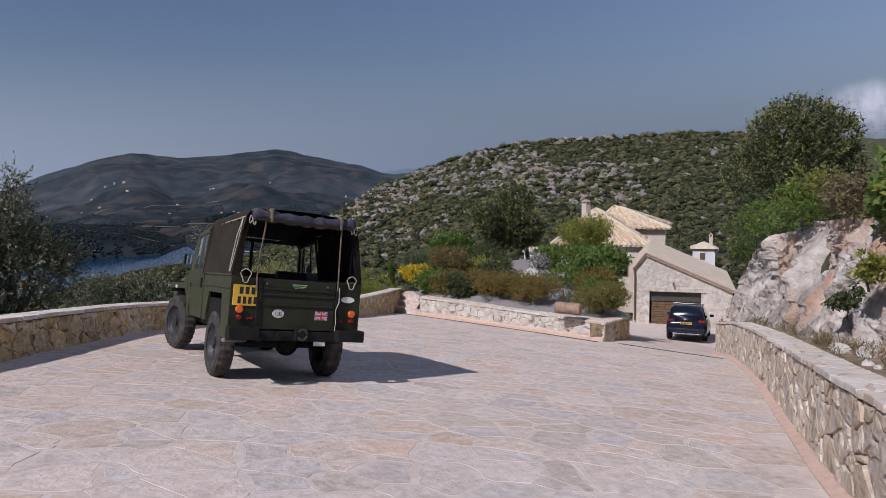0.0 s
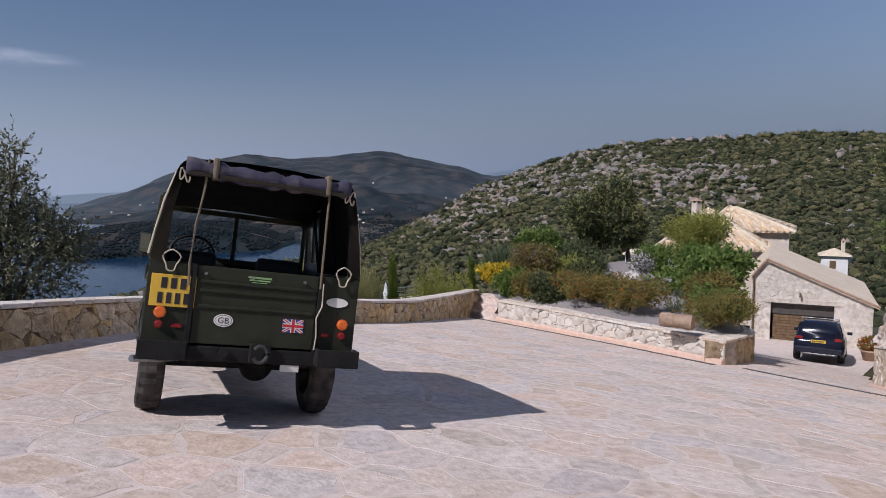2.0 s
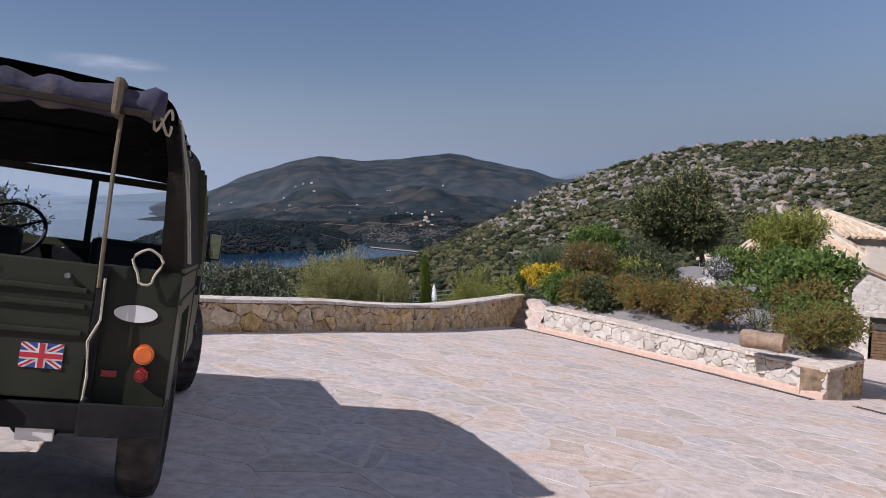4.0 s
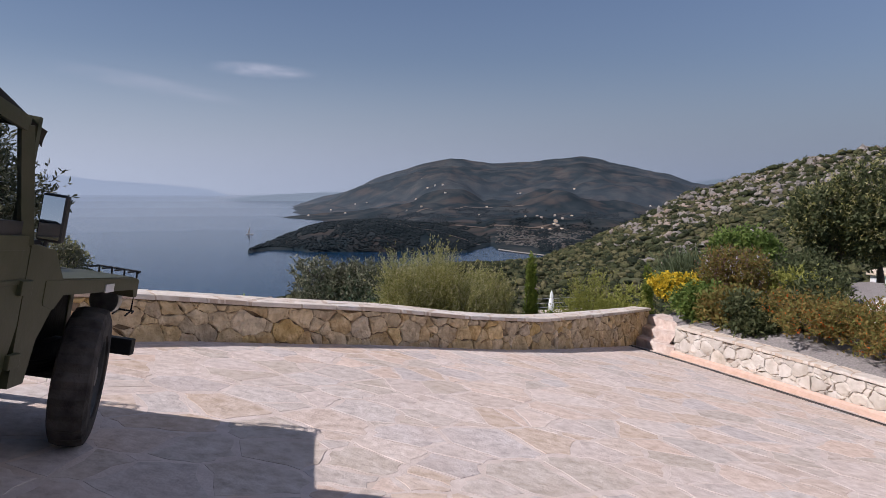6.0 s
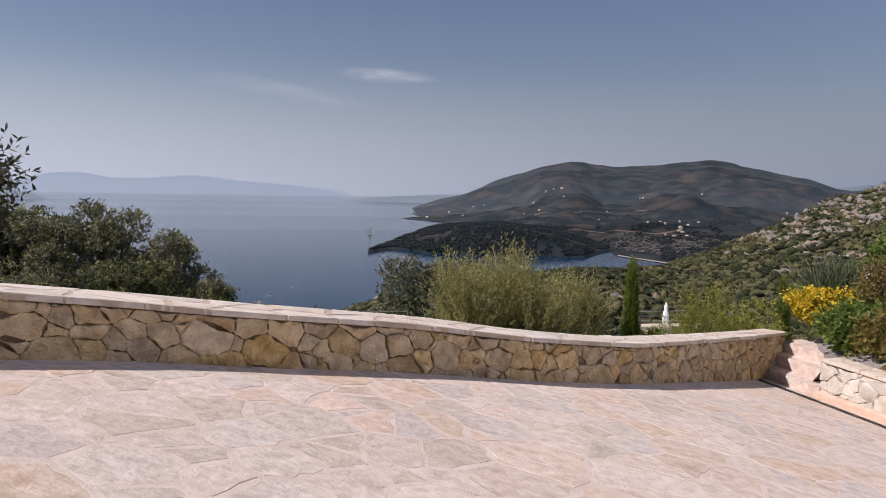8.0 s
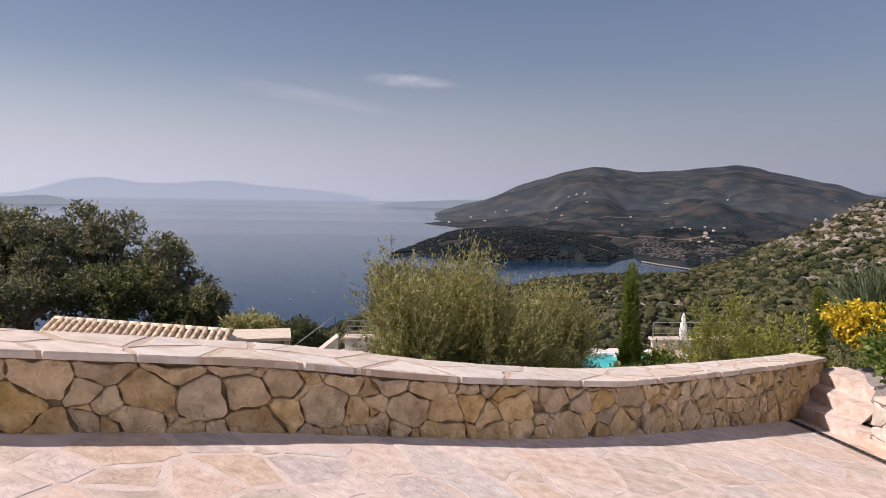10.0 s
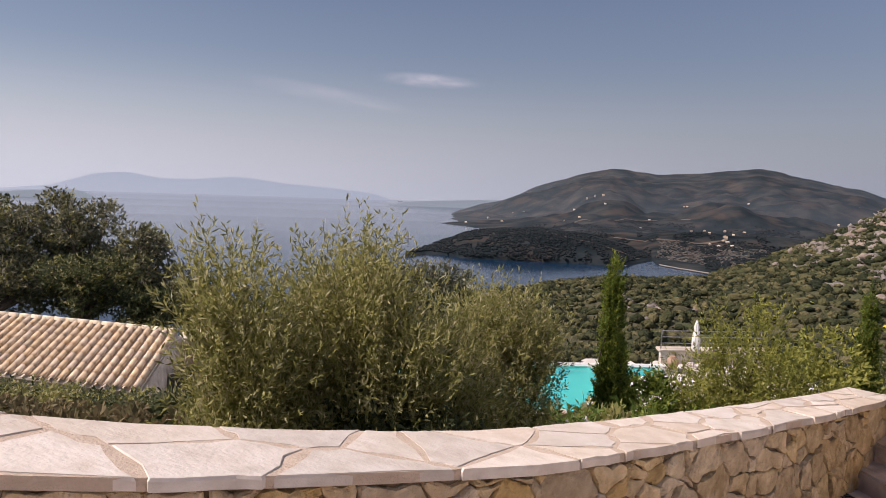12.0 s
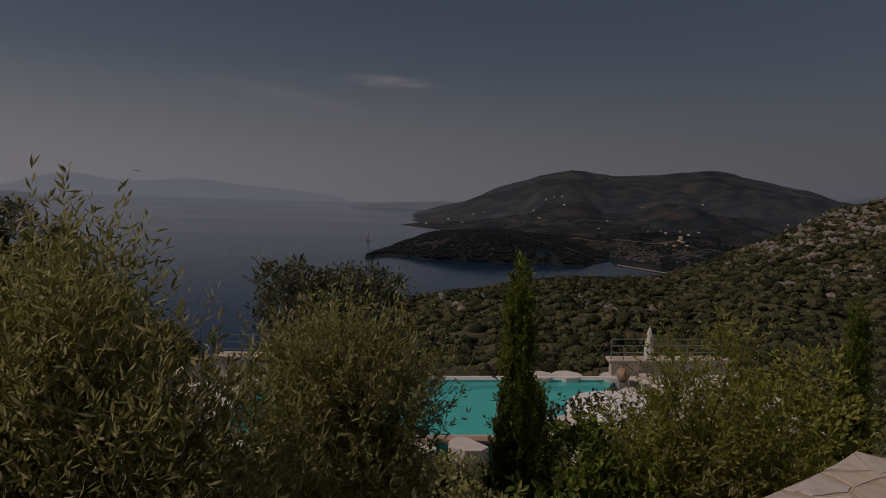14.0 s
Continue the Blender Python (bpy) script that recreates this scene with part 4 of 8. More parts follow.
# doors
for sx in (-1, 1):
    bm = bmesh.new()
    prof = [(1.30, 0.62), (1.30, 1.19), (2.06, 1.19), (2.06, 0.86), (1.98, 0.62)]
    extrude_profile(bm, prof, sx * 0.728, sx * 0.765, lambda u, v, w: (w, u, v))
    bmesh.ops.bevel(bm, geom=bm.edges[:], offset=0.005, segments=2, affect="EDGES")
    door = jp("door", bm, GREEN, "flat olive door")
    bm = bmesh.new()
    add_box(bm, min(sx * 0.762, sx * 0.79), max(sx * 0.762, sx * 0.79), 1.36, 1.41, 1.0, 1.12, bevel=0.008)
    part("door_handle", bm, BLACK, door)
    for z in (0.72, 1.02):
        part("hinge", box_bm(min(sx * 0.762, sx * 0.785), max(sx * 0.762, sx * 0.785), 2.0, 2.09, z - 0.03, z + 0.03, 0.004), GREEN, door)
    # door top frame, leaning inwards
    bm = bmesh.new()
    lean = lambda z: sx * (0.755 - (z - 1.19) * 0.08)
    def post(y0, z0, y1, z1, w=0.03):
        a, b = Vector((lean(z0), y0, z0)), Vector((lean(z1), y1, z1))
        d = (b - a).normalized()
        q = d.to_track_quat("Z", "X")
        mm = Matrix.Translation(a) @ q.to_matrix().to_4x4()
        add_box(bm, -w, w, -0.014, 0.014, 0, (b - a).length, mm, 0.003)
    post(1.33, 1.19, 1.33, 1.74)
    post(2.03, 1.19, 1.95, 1.66)
    post(1.32, 1.74, 1.96, 1.665)
    post(1.32, 1.20, 2.03, 1.20)
    post(1.68, 1.20, 1.66, 1.70, 0.012)
    part("window_frame", bm, GREEN, door)
    bm = bmesh.new()
    extrude_profile(bm, [(1.34, 1.19), (2.02, 1.19), (2.01, 1.285), (1.34, 1.285)], sx * 0.728, sx * 0.752, lambda u, v, w: (w, u, v))
    part("window_channel", bm, BLACK, door, "dark lower window channel")
    bm = bmesh.new()
    vs = [bm.verts.new((lean(z), y, z)) for y, z in ((1.34, 1.2), (2.02, 1.2), (1.95, 1.66), (1.34, 1.73))]
    bm.faces.new(vs)
    pane = part("window_pane", bm, GLASS, door)
    pane.visible_shadow = False
    # cab front pillar and wing
    bm = bmesh.new()
    extrude_profile(bm, [(2.07, 0.60), (2.07, 1.20), (2.30, 1.17), (2.42, 1.04), (2.42, 0.98), (2.25, 0.78), (2.20, 0.60)], sx * 0.72, sx * 0.762, lambda u, v, w: (w, u, v))
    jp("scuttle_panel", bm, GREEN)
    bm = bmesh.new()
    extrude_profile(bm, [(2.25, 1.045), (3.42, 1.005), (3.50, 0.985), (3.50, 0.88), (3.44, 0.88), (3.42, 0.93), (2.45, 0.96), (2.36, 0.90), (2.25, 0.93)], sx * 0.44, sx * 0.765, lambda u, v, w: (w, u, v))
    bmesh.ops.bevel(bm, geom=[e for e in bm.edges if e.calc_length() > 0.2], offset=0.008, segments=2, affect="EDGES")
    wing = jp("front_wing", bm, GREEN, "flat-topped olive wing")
    part("wing_plate", box_bm(min(sx * 0.765, sx * 0.772), max(sx * 0.765, sx * 0.772), 2.95, 3.07, 0.94, 0.985, 0.002), WHITE, wing, "small pale plate")
    # lamp guard of bent wire
    for k in range(4):
        x = sx * (0.50 + 0.075 * k)
        part("guard_wire", tube_bm([(x, 3.40, 1.03), (x, 3.56, 1.03), (x, 3.58, 0.95), (x, 3.57, 0.78), (x, 3.48, 0.76)], 0.006, 6), UNDER, wing)
    for z in (1.03, 0.90, 0.78):
        part("guard_wire", tube_bm([(sx * 0.48, 3.575, z), (sx * 0.74, 3.575, z), (sx * 0.76, 3.48, z)], 0.006, 6), UNDER, wing)
    bm = bmesh.new()
    add_cyl(bm, (sx * 0.60, 3.44, 0.84), (sx * 0.60, 3.51, 0.84), 0.085, seg=20)
    jp("headlamp", bm, CHROME)
    # mirror on a bent arm
    arm = jp("mirror_arm", tube_bm([(sx * 0.75, 2.05, 1.20), (sx * 0.79, 2.07, 1.21), (sx * 0.81, 2.07, 1.20), (sx * 0.825, 2.07, 1.25)], 0.010, 8), BLACK)
    bm = bmesh.new()
    add_box(bm, sx * 0.825 - 0.052, sx * 0.825 + 0.052, 2.055, 2.095, 1.215, 1.415, bevel=0.016)
    part("mirror_housing", bm, BLACK, arm, "black mirror housing")
    mg = bpy.data.materials.new("mirror_glass_%d" % (sx + 1))
    mg.use_nodes = True
    mg.node_tree.nodes["Principled BSDF"].inputs["Metallic"].default_value = 1.0
    mg.node_tree.nodes["Principled BSDF"].inputs["Roughness"].default_value = 0.03
    part("mirror_glass", box_bm(sx * 0.825 - 0.042, sx * 0.825 + 0.042, 2.050, 2.0545, 1.227, 1.403), mg, arm)
# bonnet, grille panel, bumper
bm = bmesh.new()
prof = [(-0.46, 1.0), (-0.46, 1.10), (-0.40, 1.17), (-0.2, 1.20), (0.2, 1.20), (0.40, 1.17), (0.46, 1.10), (0.46, 1.0)]
a = [bm.verts.new((u, 2.12, v + 0.02)) for u, v in prof]
b = [bm.verts.new((u * 0.93, 3.02, 1.0 + (v - 1.0) * 0.92)) for u, v in prof]
c = [bm.verts.new((u * 0.90, 3.12, 1.0 + (v - 1.0) * 0.55)) for u, v in prof]
for p_, q_ in ((a, b), (b, c)):
    for i in range(len(prof) - 1):
        bm.faces.new((p_[i], p_[i + 1], q_[i + 1], q_[i]))
bm.faces.new(a[::-1])
bm.faces.new(c)
bmesh.ops.recalc_face_normals(bm, faces=bm.faces[:])
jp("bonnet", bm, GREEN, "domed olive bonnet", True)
jp("grille_panel", box_bm(-0.44, 0.44, 3.36, 3.42, 0.60, 1.0, 0.01), GREEN)
jp("front_bumper", box_bm(-0.76, 0.76, 3.58, 3.66, 0.50, 0.60, 0.008), UNDER)
jp("engine_bay", box_bm(-0.43, 0.43, 2.15, 3.36, 0.62, 1.0), UNDER)
# bulkhead, windscreen
jp("dashboard", box_bm(-0.72, 0.72, 1.98, 2.08, 0.62, 1.19, 0.01), UNDER)
bm = bmesh.new()
for x in (-0.72, -0.02, 0.68):
    add_box(bm, x, x + 0.04, 2.04, 2.07, 1.19, 1.70)
for z in (1.19, 1.66):
    add_box(bm, -0.72, 0.72, 2.04, 2.07, z, z + 0.05)
ws = jp("windscreen_frame", bm, GREEN)
for x in (-0.68, 0.02):
    bm = bmesh.new()
    bm.faces.new([bm.verts.new(v) for v in ((x, 2.055, 1.24), (x + 0.66, 2.055, 1.24), (x + 0.66, 2.055, 1.66), (x, 2.055, 1.66))])
    o = part("windscreen_pane", bm, GLASS, ws)
    o.visible_shadow = False
# seats and steering wheel
for x in (-0.42, 0.36):
    seat = jp("seat", box_bm(x - 0.22, x + 0.22, 1.42, 1.86, 0.72, 0.86, 0.03), BLACK, "black vinyl seat")
    part("seat_back", box_bm(x - 0.21, x + 0.21, 1.32, 1.42, 0.82, 1.28, 0.04), BLACK, seat)
bm = tube_bm([(-0.40 + 0.20 * math.cos(t), 1.80 + 0.10 * math.sin(t), 1.26 + 0.17 * math.sin(t)) for t in np.linspace(0, math.tau, 25)], 0.013, 8)
st = jp("steering_wheel", bm, BLACK, "thin black steering wheel")
for k in range(3):
    t = k * math.tau / 3 + 0.5
    part("spoke", tube_bm([(-0.40, 1.80, 1.26), (-0.40 + 0.2 * math.cos(t), 1.80 + 0.1 * math.sin(t), 1.26 + 0.17 * math.sin(t))], 0.009, 6), BLACK, st)
part("column", tube_bm([(-0.40, 1.80, 1.26), (-0.40, 2.0, 1.05)], 0.02, 8), BLACK, st)


# the hood: an arched shell that sags between its hoops, open at the rear
def hood_section(y, z_top, half_top, half_low, z_low, sag=0.0, n=7):
    pts = [(-half_low, z_low)]
    r = 0.12
    for k in range(3):
        t = (k + 1) / 4
        pts.append((-half_low + (half_low - half_top) * t + 0.004 * math.sin(t * 3.1), z_low + (z_top - r - z_low) * t))
    for k in range(n):
        a = math.pi - (math.pi / 2) * k / (n - 1)
        pts.append((-(half_top - r) + r * math.cos(a), z_top - r + r * math.sin(a)))
    for k in range(1, 6):
        t = k / 6
        pts.append((-(half_top - r) + 2 * (half_top - r) * t, z_top + 0.025 * math.sin(math.pi * t) - sag * math.sin(math.pi * t)))
    m = [(-u, v) for u, v in pts[:4 + n]][::-1]
    return [(u, y, v) for u, v in pts + m]


secs = [(0.0, 1.925, 0.655, 0.768, 1.165, 0.0), (0.25, 1.925, 0.655, 0.768, 1.165, 0.02), (0.55, 1.93, 0.655, 0.768, 1.165, 0.005), (0.85, 1.92, 0.655, 0.768, 1.165, 0.03), (1.15, 1.90, 0.665, 0.770, 1.165, 0.01), (1.30, 1.89, 0.69, 0.775, 1.165, 0.01), (1.37, 1.885, 0.70, 0.775, 1.165, 0.01)]
secs2 = [(1.30, 1.885, 0.672, 0.712, 1.735, 0.02), (1.55, 1.86, 0.690, 0.716, 1.72, 0.01), (1.80, 1.81, 0.700, 0.718, 1.70, 0.02), (2.05, 1.745, 0.705, 0.718, 1.675, 0.0), (2.13, 1.715, 0.705, 0.718, 1.665, 0.0)]


def hood_bm(sections, shrink=0.0):
    bm = bmesh.new()
    rows = []
    for s_ in sections:
        pts = hood_section(*s_)
        cy = 1.5
        rows.append([bm.verts.new((u * (1 - shrink / 0.7), y, cy + (v - cy) * (1 - shrink / 0.45) if v > cy else v)) for u, y, v in pts])
    for a, b in zip(rows, rows[1:]):
        for i in range(len(a) - 1):
            bm.faces.new((a[i], a[i + 1], b[i + 1], b[i]))
    bmesh.ops.recalc_face_normals(bm, faces=bm.faces[:])
    return bm


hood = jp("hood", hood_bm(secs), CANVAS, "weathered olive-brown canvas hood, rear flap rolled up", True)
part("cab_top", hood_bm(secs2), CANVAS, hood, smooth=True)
part("lining", hood_bm(secs, 0.012), CANVAS_SHADED, hood, smooth=True)
part("cab_lining", hood_bm(secs2, 0.012), CANVAS_SHADED, hood, smooth=True)
# side curtains at the opening
for sx in (-1, 1):
    bm = bmesh.new()
    outer = [(sx * 0.768, 1.165), (sx * 0.735, 1.40), (sx * 0.70, 1.62), (sx * 0.66, 1.80)]
    inner = [(sx * 0.665, 1.16), (sx * 0.655, 1.40), (sx * 0.64, 1.62), (sx * 0.60, 1.80)]
    a = [bm.verts.new((u, -0.004, v)) for u, v in outer]
    b = [bm.verts.new((u, -0.02 + 0.012 * i, v)) for i, (u, v) in enumerate(inner)]
    for i in range(3):
        bm.faces.new((a[i], a[i + 1], b[i + 1], b[i]))
    bmesh.ops.solidify(bm, geom=bm.faces[:], thickness=0.006)
    part("side_curtain", bm, CANVAS, hood)
    # rope lacing down the side edge
    part("rope", tube_bm([(sx * 0.655, 0.13, 1.83), (sx * 0.715, 0.10, 1.62), (sx * 0.75, 0.08, 1.40), (sx * 0.778, 0.06, 1.22)], 0.006, 6), ROPE, hood)
    part("rope", tube_bm([(sx * 0.655, 0.13, 1.83), (sx * 0.712, 0.03, 1.60), (sx * 0.745, 0.02, 1.42), (sx * 0.772, 0.04, 1.22), (sx * 0.778, 0.06, 1.22)], 0.005, 6), ROPE, hood)
    part("rope", tube_bm([(sx * 0.657, y, z) for y, z in ((0.05, 1.83), (0.4, 1.815), (0.8, 1.805), (1.3, 1.775))], 0.006, 6), ROPE, hood)
    for y in (0.3, 0.62, 0.95):
        part("eyelet", box_bm(sx * 0.66 - 0.012, sx * 0.66 + 0.012, y - 0.015, y + 0.015, 1.785, 1.81, 0.003), UNDER, hood)
    # knotted rope hanging at the rear
    k = sx * 0.62
    part("rope_loop", tube_bm([(k + 0.05 * math.cos(t) * (1 + 0.3 * math.sin(3 * t)), -0.045, 1.185 + 0.075 * math.sin(t)) for t in np.linspace(0, math.tau * 1.4, 26)], 0.006, 6), ROPE, hood)
    part("rope_knot", tube_bm([(sx * 0.60 + 0.035 * math.cos(t), -0.05 - 0.01 * math.sin(2 * t), 1.81 + 0.045 * math.sin(2 * t) - 0.004 * t) for t in np.linspace(0, math.tau, 20)], 0.006, 6), ROPE, hood)
# the rolled flap, uneven, with pale ties
bm = bmesh.new()
rows = []
for i in range(25):
    x = -0.60 + 1.20 * i / 24
    r = 0.062 + 0.010 * math.sin(i * 1.7) + 0.006 * math.sin(i * 3.9)
    zc = 1.865 - 0.025 * math.sin(math.pi * i / 24)
    rows.append([bm.verts.new((x, -0.035 + r * 0.75 * math.cos(t), zc + r * math.sin(t))) for t in np.linspace(0, math.tau, 13)[:-1]])
for a, b in zip(rows, rows[1:]):
    for j in range(12):
        bm.faces.new((a[j], a[(j + 1) % 12], b[(j + 1) % 12], b[j]))
bm.faces.new(rows[0][::-1])
bm.faces.new(rows[-1])
bmesh.ops.recalc_face_normals(bm, faces=bm.faces[:])
part("rolled_flap", bm, LINING, hood, "rolled flap with a faded purple lining", True)
part("flap_edge", box_bm(-0.58, 0.56, -0.088, -0.075, 1.795, 1.825, 0.004), CANVAS, hood)
for x in (-0.40, 0.42):
    part("tie", box_bm(x - 0.02, x + 0.02, -0.098, 0.04, 1.785, 1.945, 0.02), BEIGE, hood, "pale canvas tie")
part("hanging_strap", tube_bm([(-0.45, -0.05, 1.93), (-0.46, -0.06, 1.7), (-0.49, -0.055, 1.45), (-0.50, -0.05, 1.17), (-0.49, -0.05, 1.02)], 0.009, 6), BEIGE, hood, "webbing strap hanging down")
part("hanging_strap", tube_bm([(0.44, -0.05, 1.90), (0.44, -0.055, 1.6), (0.445, -0.055, 1.3), (0.45, -0.05, 1.08)], 0.009, 6), BEIGE, hood, "webbing strap hanging down")
for y in (0.06, 0.66, 1.28):
    pts = [(u * 0.965, y, v - 0.022 if v > 1.5 else v) for u, yy, v in hood_section(y, 1.915, 0.645, 0.755, 1.17)]
    part("hoop", tube_bm(pts, 0.014, 6), UNDER, hood)
part("tail_rope", tube_bm([(0.47, -0.055, 1.12), (0.475, -0.06, 0.95), (0.44, -0.06, 0.86), (0.455, -0.055, 0.72), (0.45, -0.05, 0.62)], 0.006, 6), ROPE, hood)


# ---- buildings, pool, car and garden things ----
PLASTER = material("cream_plaster", [(0.55, 0.47, 0.38), (0.66, 0.58, 0.49)], 2.0, 0.9, 0.2, 30, stains=((0.45, 0.36, 0.28), 0.7, 0.4))
WHITEWASH = material("whitewash", [(0.70, 0.69, 0.66), (0.80, 0.79, 0.77)], 2.0, 0.9, 0.15, 30)
TILE = material("clay_roof_tile", [(0.50, 0.36, 0.23), (0.62, 0.48, 0.33), (0.70, 0.58, 0.42)], 4.0, 0.8, 0.2, 30, per_piece=0.14)
RIDGETILE = material("ridge_tile", [(0.55, 0.46, 0.34), (0.68, 0.59, 0.45)], 4.0, 0.8, 0.2, 30, per_piece=0.08)
ROOFPALE = material("pale_roof_screed", [(0.58, 0.48, 0.35), (0.68, 0.58, 0.44)], 1.5, 0.9, 0.15, 20)
TIMBER = material("brown_timber", [(0.10, 0.065, 0.035), (0.20, 0.13, 0.075)], 6.0, 0.7, 0.3, 30)
SHUTTER = material("dark_door_metal", [(0.05, 0.045, 0.04), (0.085, 0.075, 0.065)], 6.0, 0.55, 0.1, 40)
GRAVEL = material("grey_gravel", [(0.20, 0.18, 0.17), (0.36, 0.33, 0.31)], 30.0, 0.95, 0.8, 60)
TERRACOTTA = material("terracotta", [(0.34, 0.22, 0.15), (0.46, 0.32, 0.23)], 7.0, 0.85, 0.2, 30)
TURQ = material("pool_tile", [(0.004, 0.25, 0.245), (0.012, 0.31, 0.30)], 3.0, 0.25, 0.05, 12)
TERRACE = material("terrace_stone", [(0.56, 0.52, 0.46), (0.70, 0.66, 0.60)], 3.0, 0.8, 0.2, 24, per_piece=0.08)
CARPAINT = material("dark_blue_car_paint", [(0.008, 0.010, 0.020), (0.011, 0.013, 0.026)], 3.0, 0.18, 0.0)
CARGLASS = material("tinted_glass", [(0.010, 0.012, 0.014), (0.014, 0.016, 0.018)], 3.0, 0.05, 0.0)


def ground_at(x, y):
    return float(land_z(x, y))


def quad_slab(name, quad, thick, mat, parent):
    """A slab under four corner points."""
    bm = bmesh.new()
    t = [bm.verts.new(q) for q in quad]
    b = [bm.verts.new((q[0], q[1], q[2] - thick)) for q in quad]
    bm.faces.new(t)
    bm.faces.new(b[::-1])
    for i in range(4):
        bm.faces.new((t[i], b[i], b[(i + 1) % 4], t[(i + 1) % 4]))
    bmesh.ops.recalc_face_normals(bm, faces=bm.faces[:])
    return part(name, bm, mat, parent)


def barrel_mesh(name, r, length, mat, seg=7):
    vs, fs = [], []
    for k, (y, rr) in enumerate(((0, r), (length, r * 0.84))):
        for t in (1.0, 0.86):
            vs += [(math.cos(a) * rr * t, y, math.sin(a) * rr * t) for a in np.linspace(0, math.pi, seg)]
    o, i_, o2, i2 = 0, seg, 2 * seg, 3 * seg
    for k in range(seg - 1):
        fs += [(o + k, o + k + 1, o2 + k + 1, o2 + k), (i_ + k + 1, i_ + k, i2 + k, i2 + k + 1), (o + k + 1, o + k, i_ + k, i_ + k + 1), (o2 + k, o2 + k + 1, i2 + k + 1, i2 + k)]
    me = bpy.data.meshes.new(name)
    me.from_pydata(vs, [], fs)
    me.materials.append(mat)
    me.polygons.foreach_set("use_smooth", [True] * len(fs))
    return me


def tiled_slope(parent, ridge_a, ridge_b, eave_a, eave_b, spacing=0.26, length=0.40, piece=True):
    """Barrel tiles from ridge to eave, as pieces that share one mesh, or one joined part."""
    ra, rb, ea, eb = map(Vector, (ridge_a, ridge_b, eave_a, eave_b))
    wide = max((rb - ra).length, (eb - ea).length)
    n = max(2, int(wide / spacing))
    tile = barrel_mesh("tile", spacing * 0.36, length * 1.12, TILE)
    rg = random.Random(7)
    joined = bmesh.new()
    for i in range(n + 1):
        a, b = ra.lerp(rb, i / n), ea.lerp(eb, i / n)
        d = b - a
        rows = max(1, round(d.length / length))
        side = (rb - ra).normalized()
        up = side.cross(d).normalized()
        if up.z < 0:
            up = -up
        for j in range(rows):
            p = b - d.normalized() * length * j
            y = -d.normalized()
            x = y.cross(up)
            m = Matrix((( x.x, y.x, up.x, p.x), (x.y, y.y, up.y, p.y), (x.z, y.z, up.z, p.z + 0.012 + 0.02), (0, 0, 0, 1)))
            m = m @ pose(0, 0, 0, 2.2 + rg.uniform(-0.6, 0.6), 0, rg.uniform(-1.2, 1.2))
            if piece:
                ob = new("tile", tile)
                ob.parent = parent
                ob.matrix_local = m
            else:
                k = len(joined.verts)
                joined.from_mesh(tile)
                joined.verts.ensure_lookup_table()
                for v in joined.verts[k:]:
                    v.co = m @ v.co
    if not piece:
        ob = part("tiles", joined, TILE, parent, smooth=True)
        tagged(ob, "rows of barrel tiles", kind="stuff")
    else:
        joined.free()


def hip_roof(parent, corners, ridge, mat_label):
    """corners: four eave points in order; ridge: two points."""
    c, r = [Vector(p) for p in corners], [Vector(p) for p in ridge]
    roof = part("roof", bmesh.new(), ROOFPALE, parent, mat_label)
    bm = bmesh.new()
    v = [bm.verts.new(p) for p in c + r]
    for f in ((0, 1, 5, 4), (1, 2, 5), (2, 3, 4, 5), (3, 0, 4)):
        bm.faces.new([v[i] for i in f])
    bm.faces.new([v[3], v[2], v[1], v[0]])
    bmesh.ops.recalc_face_normals(bm, faces=bm.faces[:])
    bm.to_mesh(roof.data)
    bm.free()
    tiled_slope(roof, r[0], r[1], c[0], c[1], 0.34, 0.5, False)
    tiled_slope(roof, r[1] + (r[0] - r[1]) * 0.001, r[1], c[1], c[2], 0.34, 0.5, False)
    tiled_slope(roof, r[0], r[0] + (r[1] - r[0]) * 0.001, c[0], c[3], 0.34, 0.5, False)
    for a, b in ((c[0], r[0]), (c[1], r[1]), (c[2], r[1]), (c[3], r[0]), (r[0], r[1])):
        part("hip_tile_ridge", tube_bm([a + Vector((0, 0, 0.08)), a.lerp(b, 0.5) + Vector((0, 0, 0.1)), b + Vector((0, 0, 0.1))], 0.11, 8), RIDGETILE, roof)
    return roof


def chimney(parent, x, y, z, h=0.9, w=0.22):
    ch = part("chimney", box_bm(x - w, x + w, y - w, y + w, z - 0.6, z + h - 0.22, 0.01), PLASTER, parent)
    for a in (-1, 1):
        for b in (-1, 1):
            part("chimney_post", box_bm(x + a * w * 0.75 - 0.04, x + a * w * 0.75 + 0.04, y + b * w * 0.75 - 0.04, y + b * w * 0.75 + 0.04, z + h - 0.22, z + h - 0.06), PLASTER, ch)
    bm = bmesh.new()
    bmesh.ops.create_cone(bm, cap_ends=True, segments=4, radius1=w * 1.8, radius2=0.02, depth=0.2, matrix=Matrix.Translation((x, y, z + h + 0.04)) @ Matrix.Rotation(math.pi / 4, 4, "Z"))
    part("chimney_cap", bm, TERRACOTTA, ch)


# garage: a stone gable with a wide door, its long roof falling to one side
garage = thing("garage", Matrix.Identity(4), "pale stone garage with a half-open dark door", "garage")
L0, R0 = Vector((28.53, 21.05)), Vector((32.0, 16.75))
gd = (R0 - L0).normalized()
gn = Vector((gd.y, -gd.x))                     # out of the front
gw = (R0 - L0).length


def gp(u, out, z):
    q = L0 + gd * u + gn * out
    return (q.x, q.y, z)


if gn.dot(Vector((-1, -0.6))) < 0:
    gn = -gn
base = -7.2
outline = [(0, base), (0, -3.5), (0.72, -2.55), (gw, -4.62), (gw, base)]
d0, d1, dz = 0.95, 3.85, -4.72


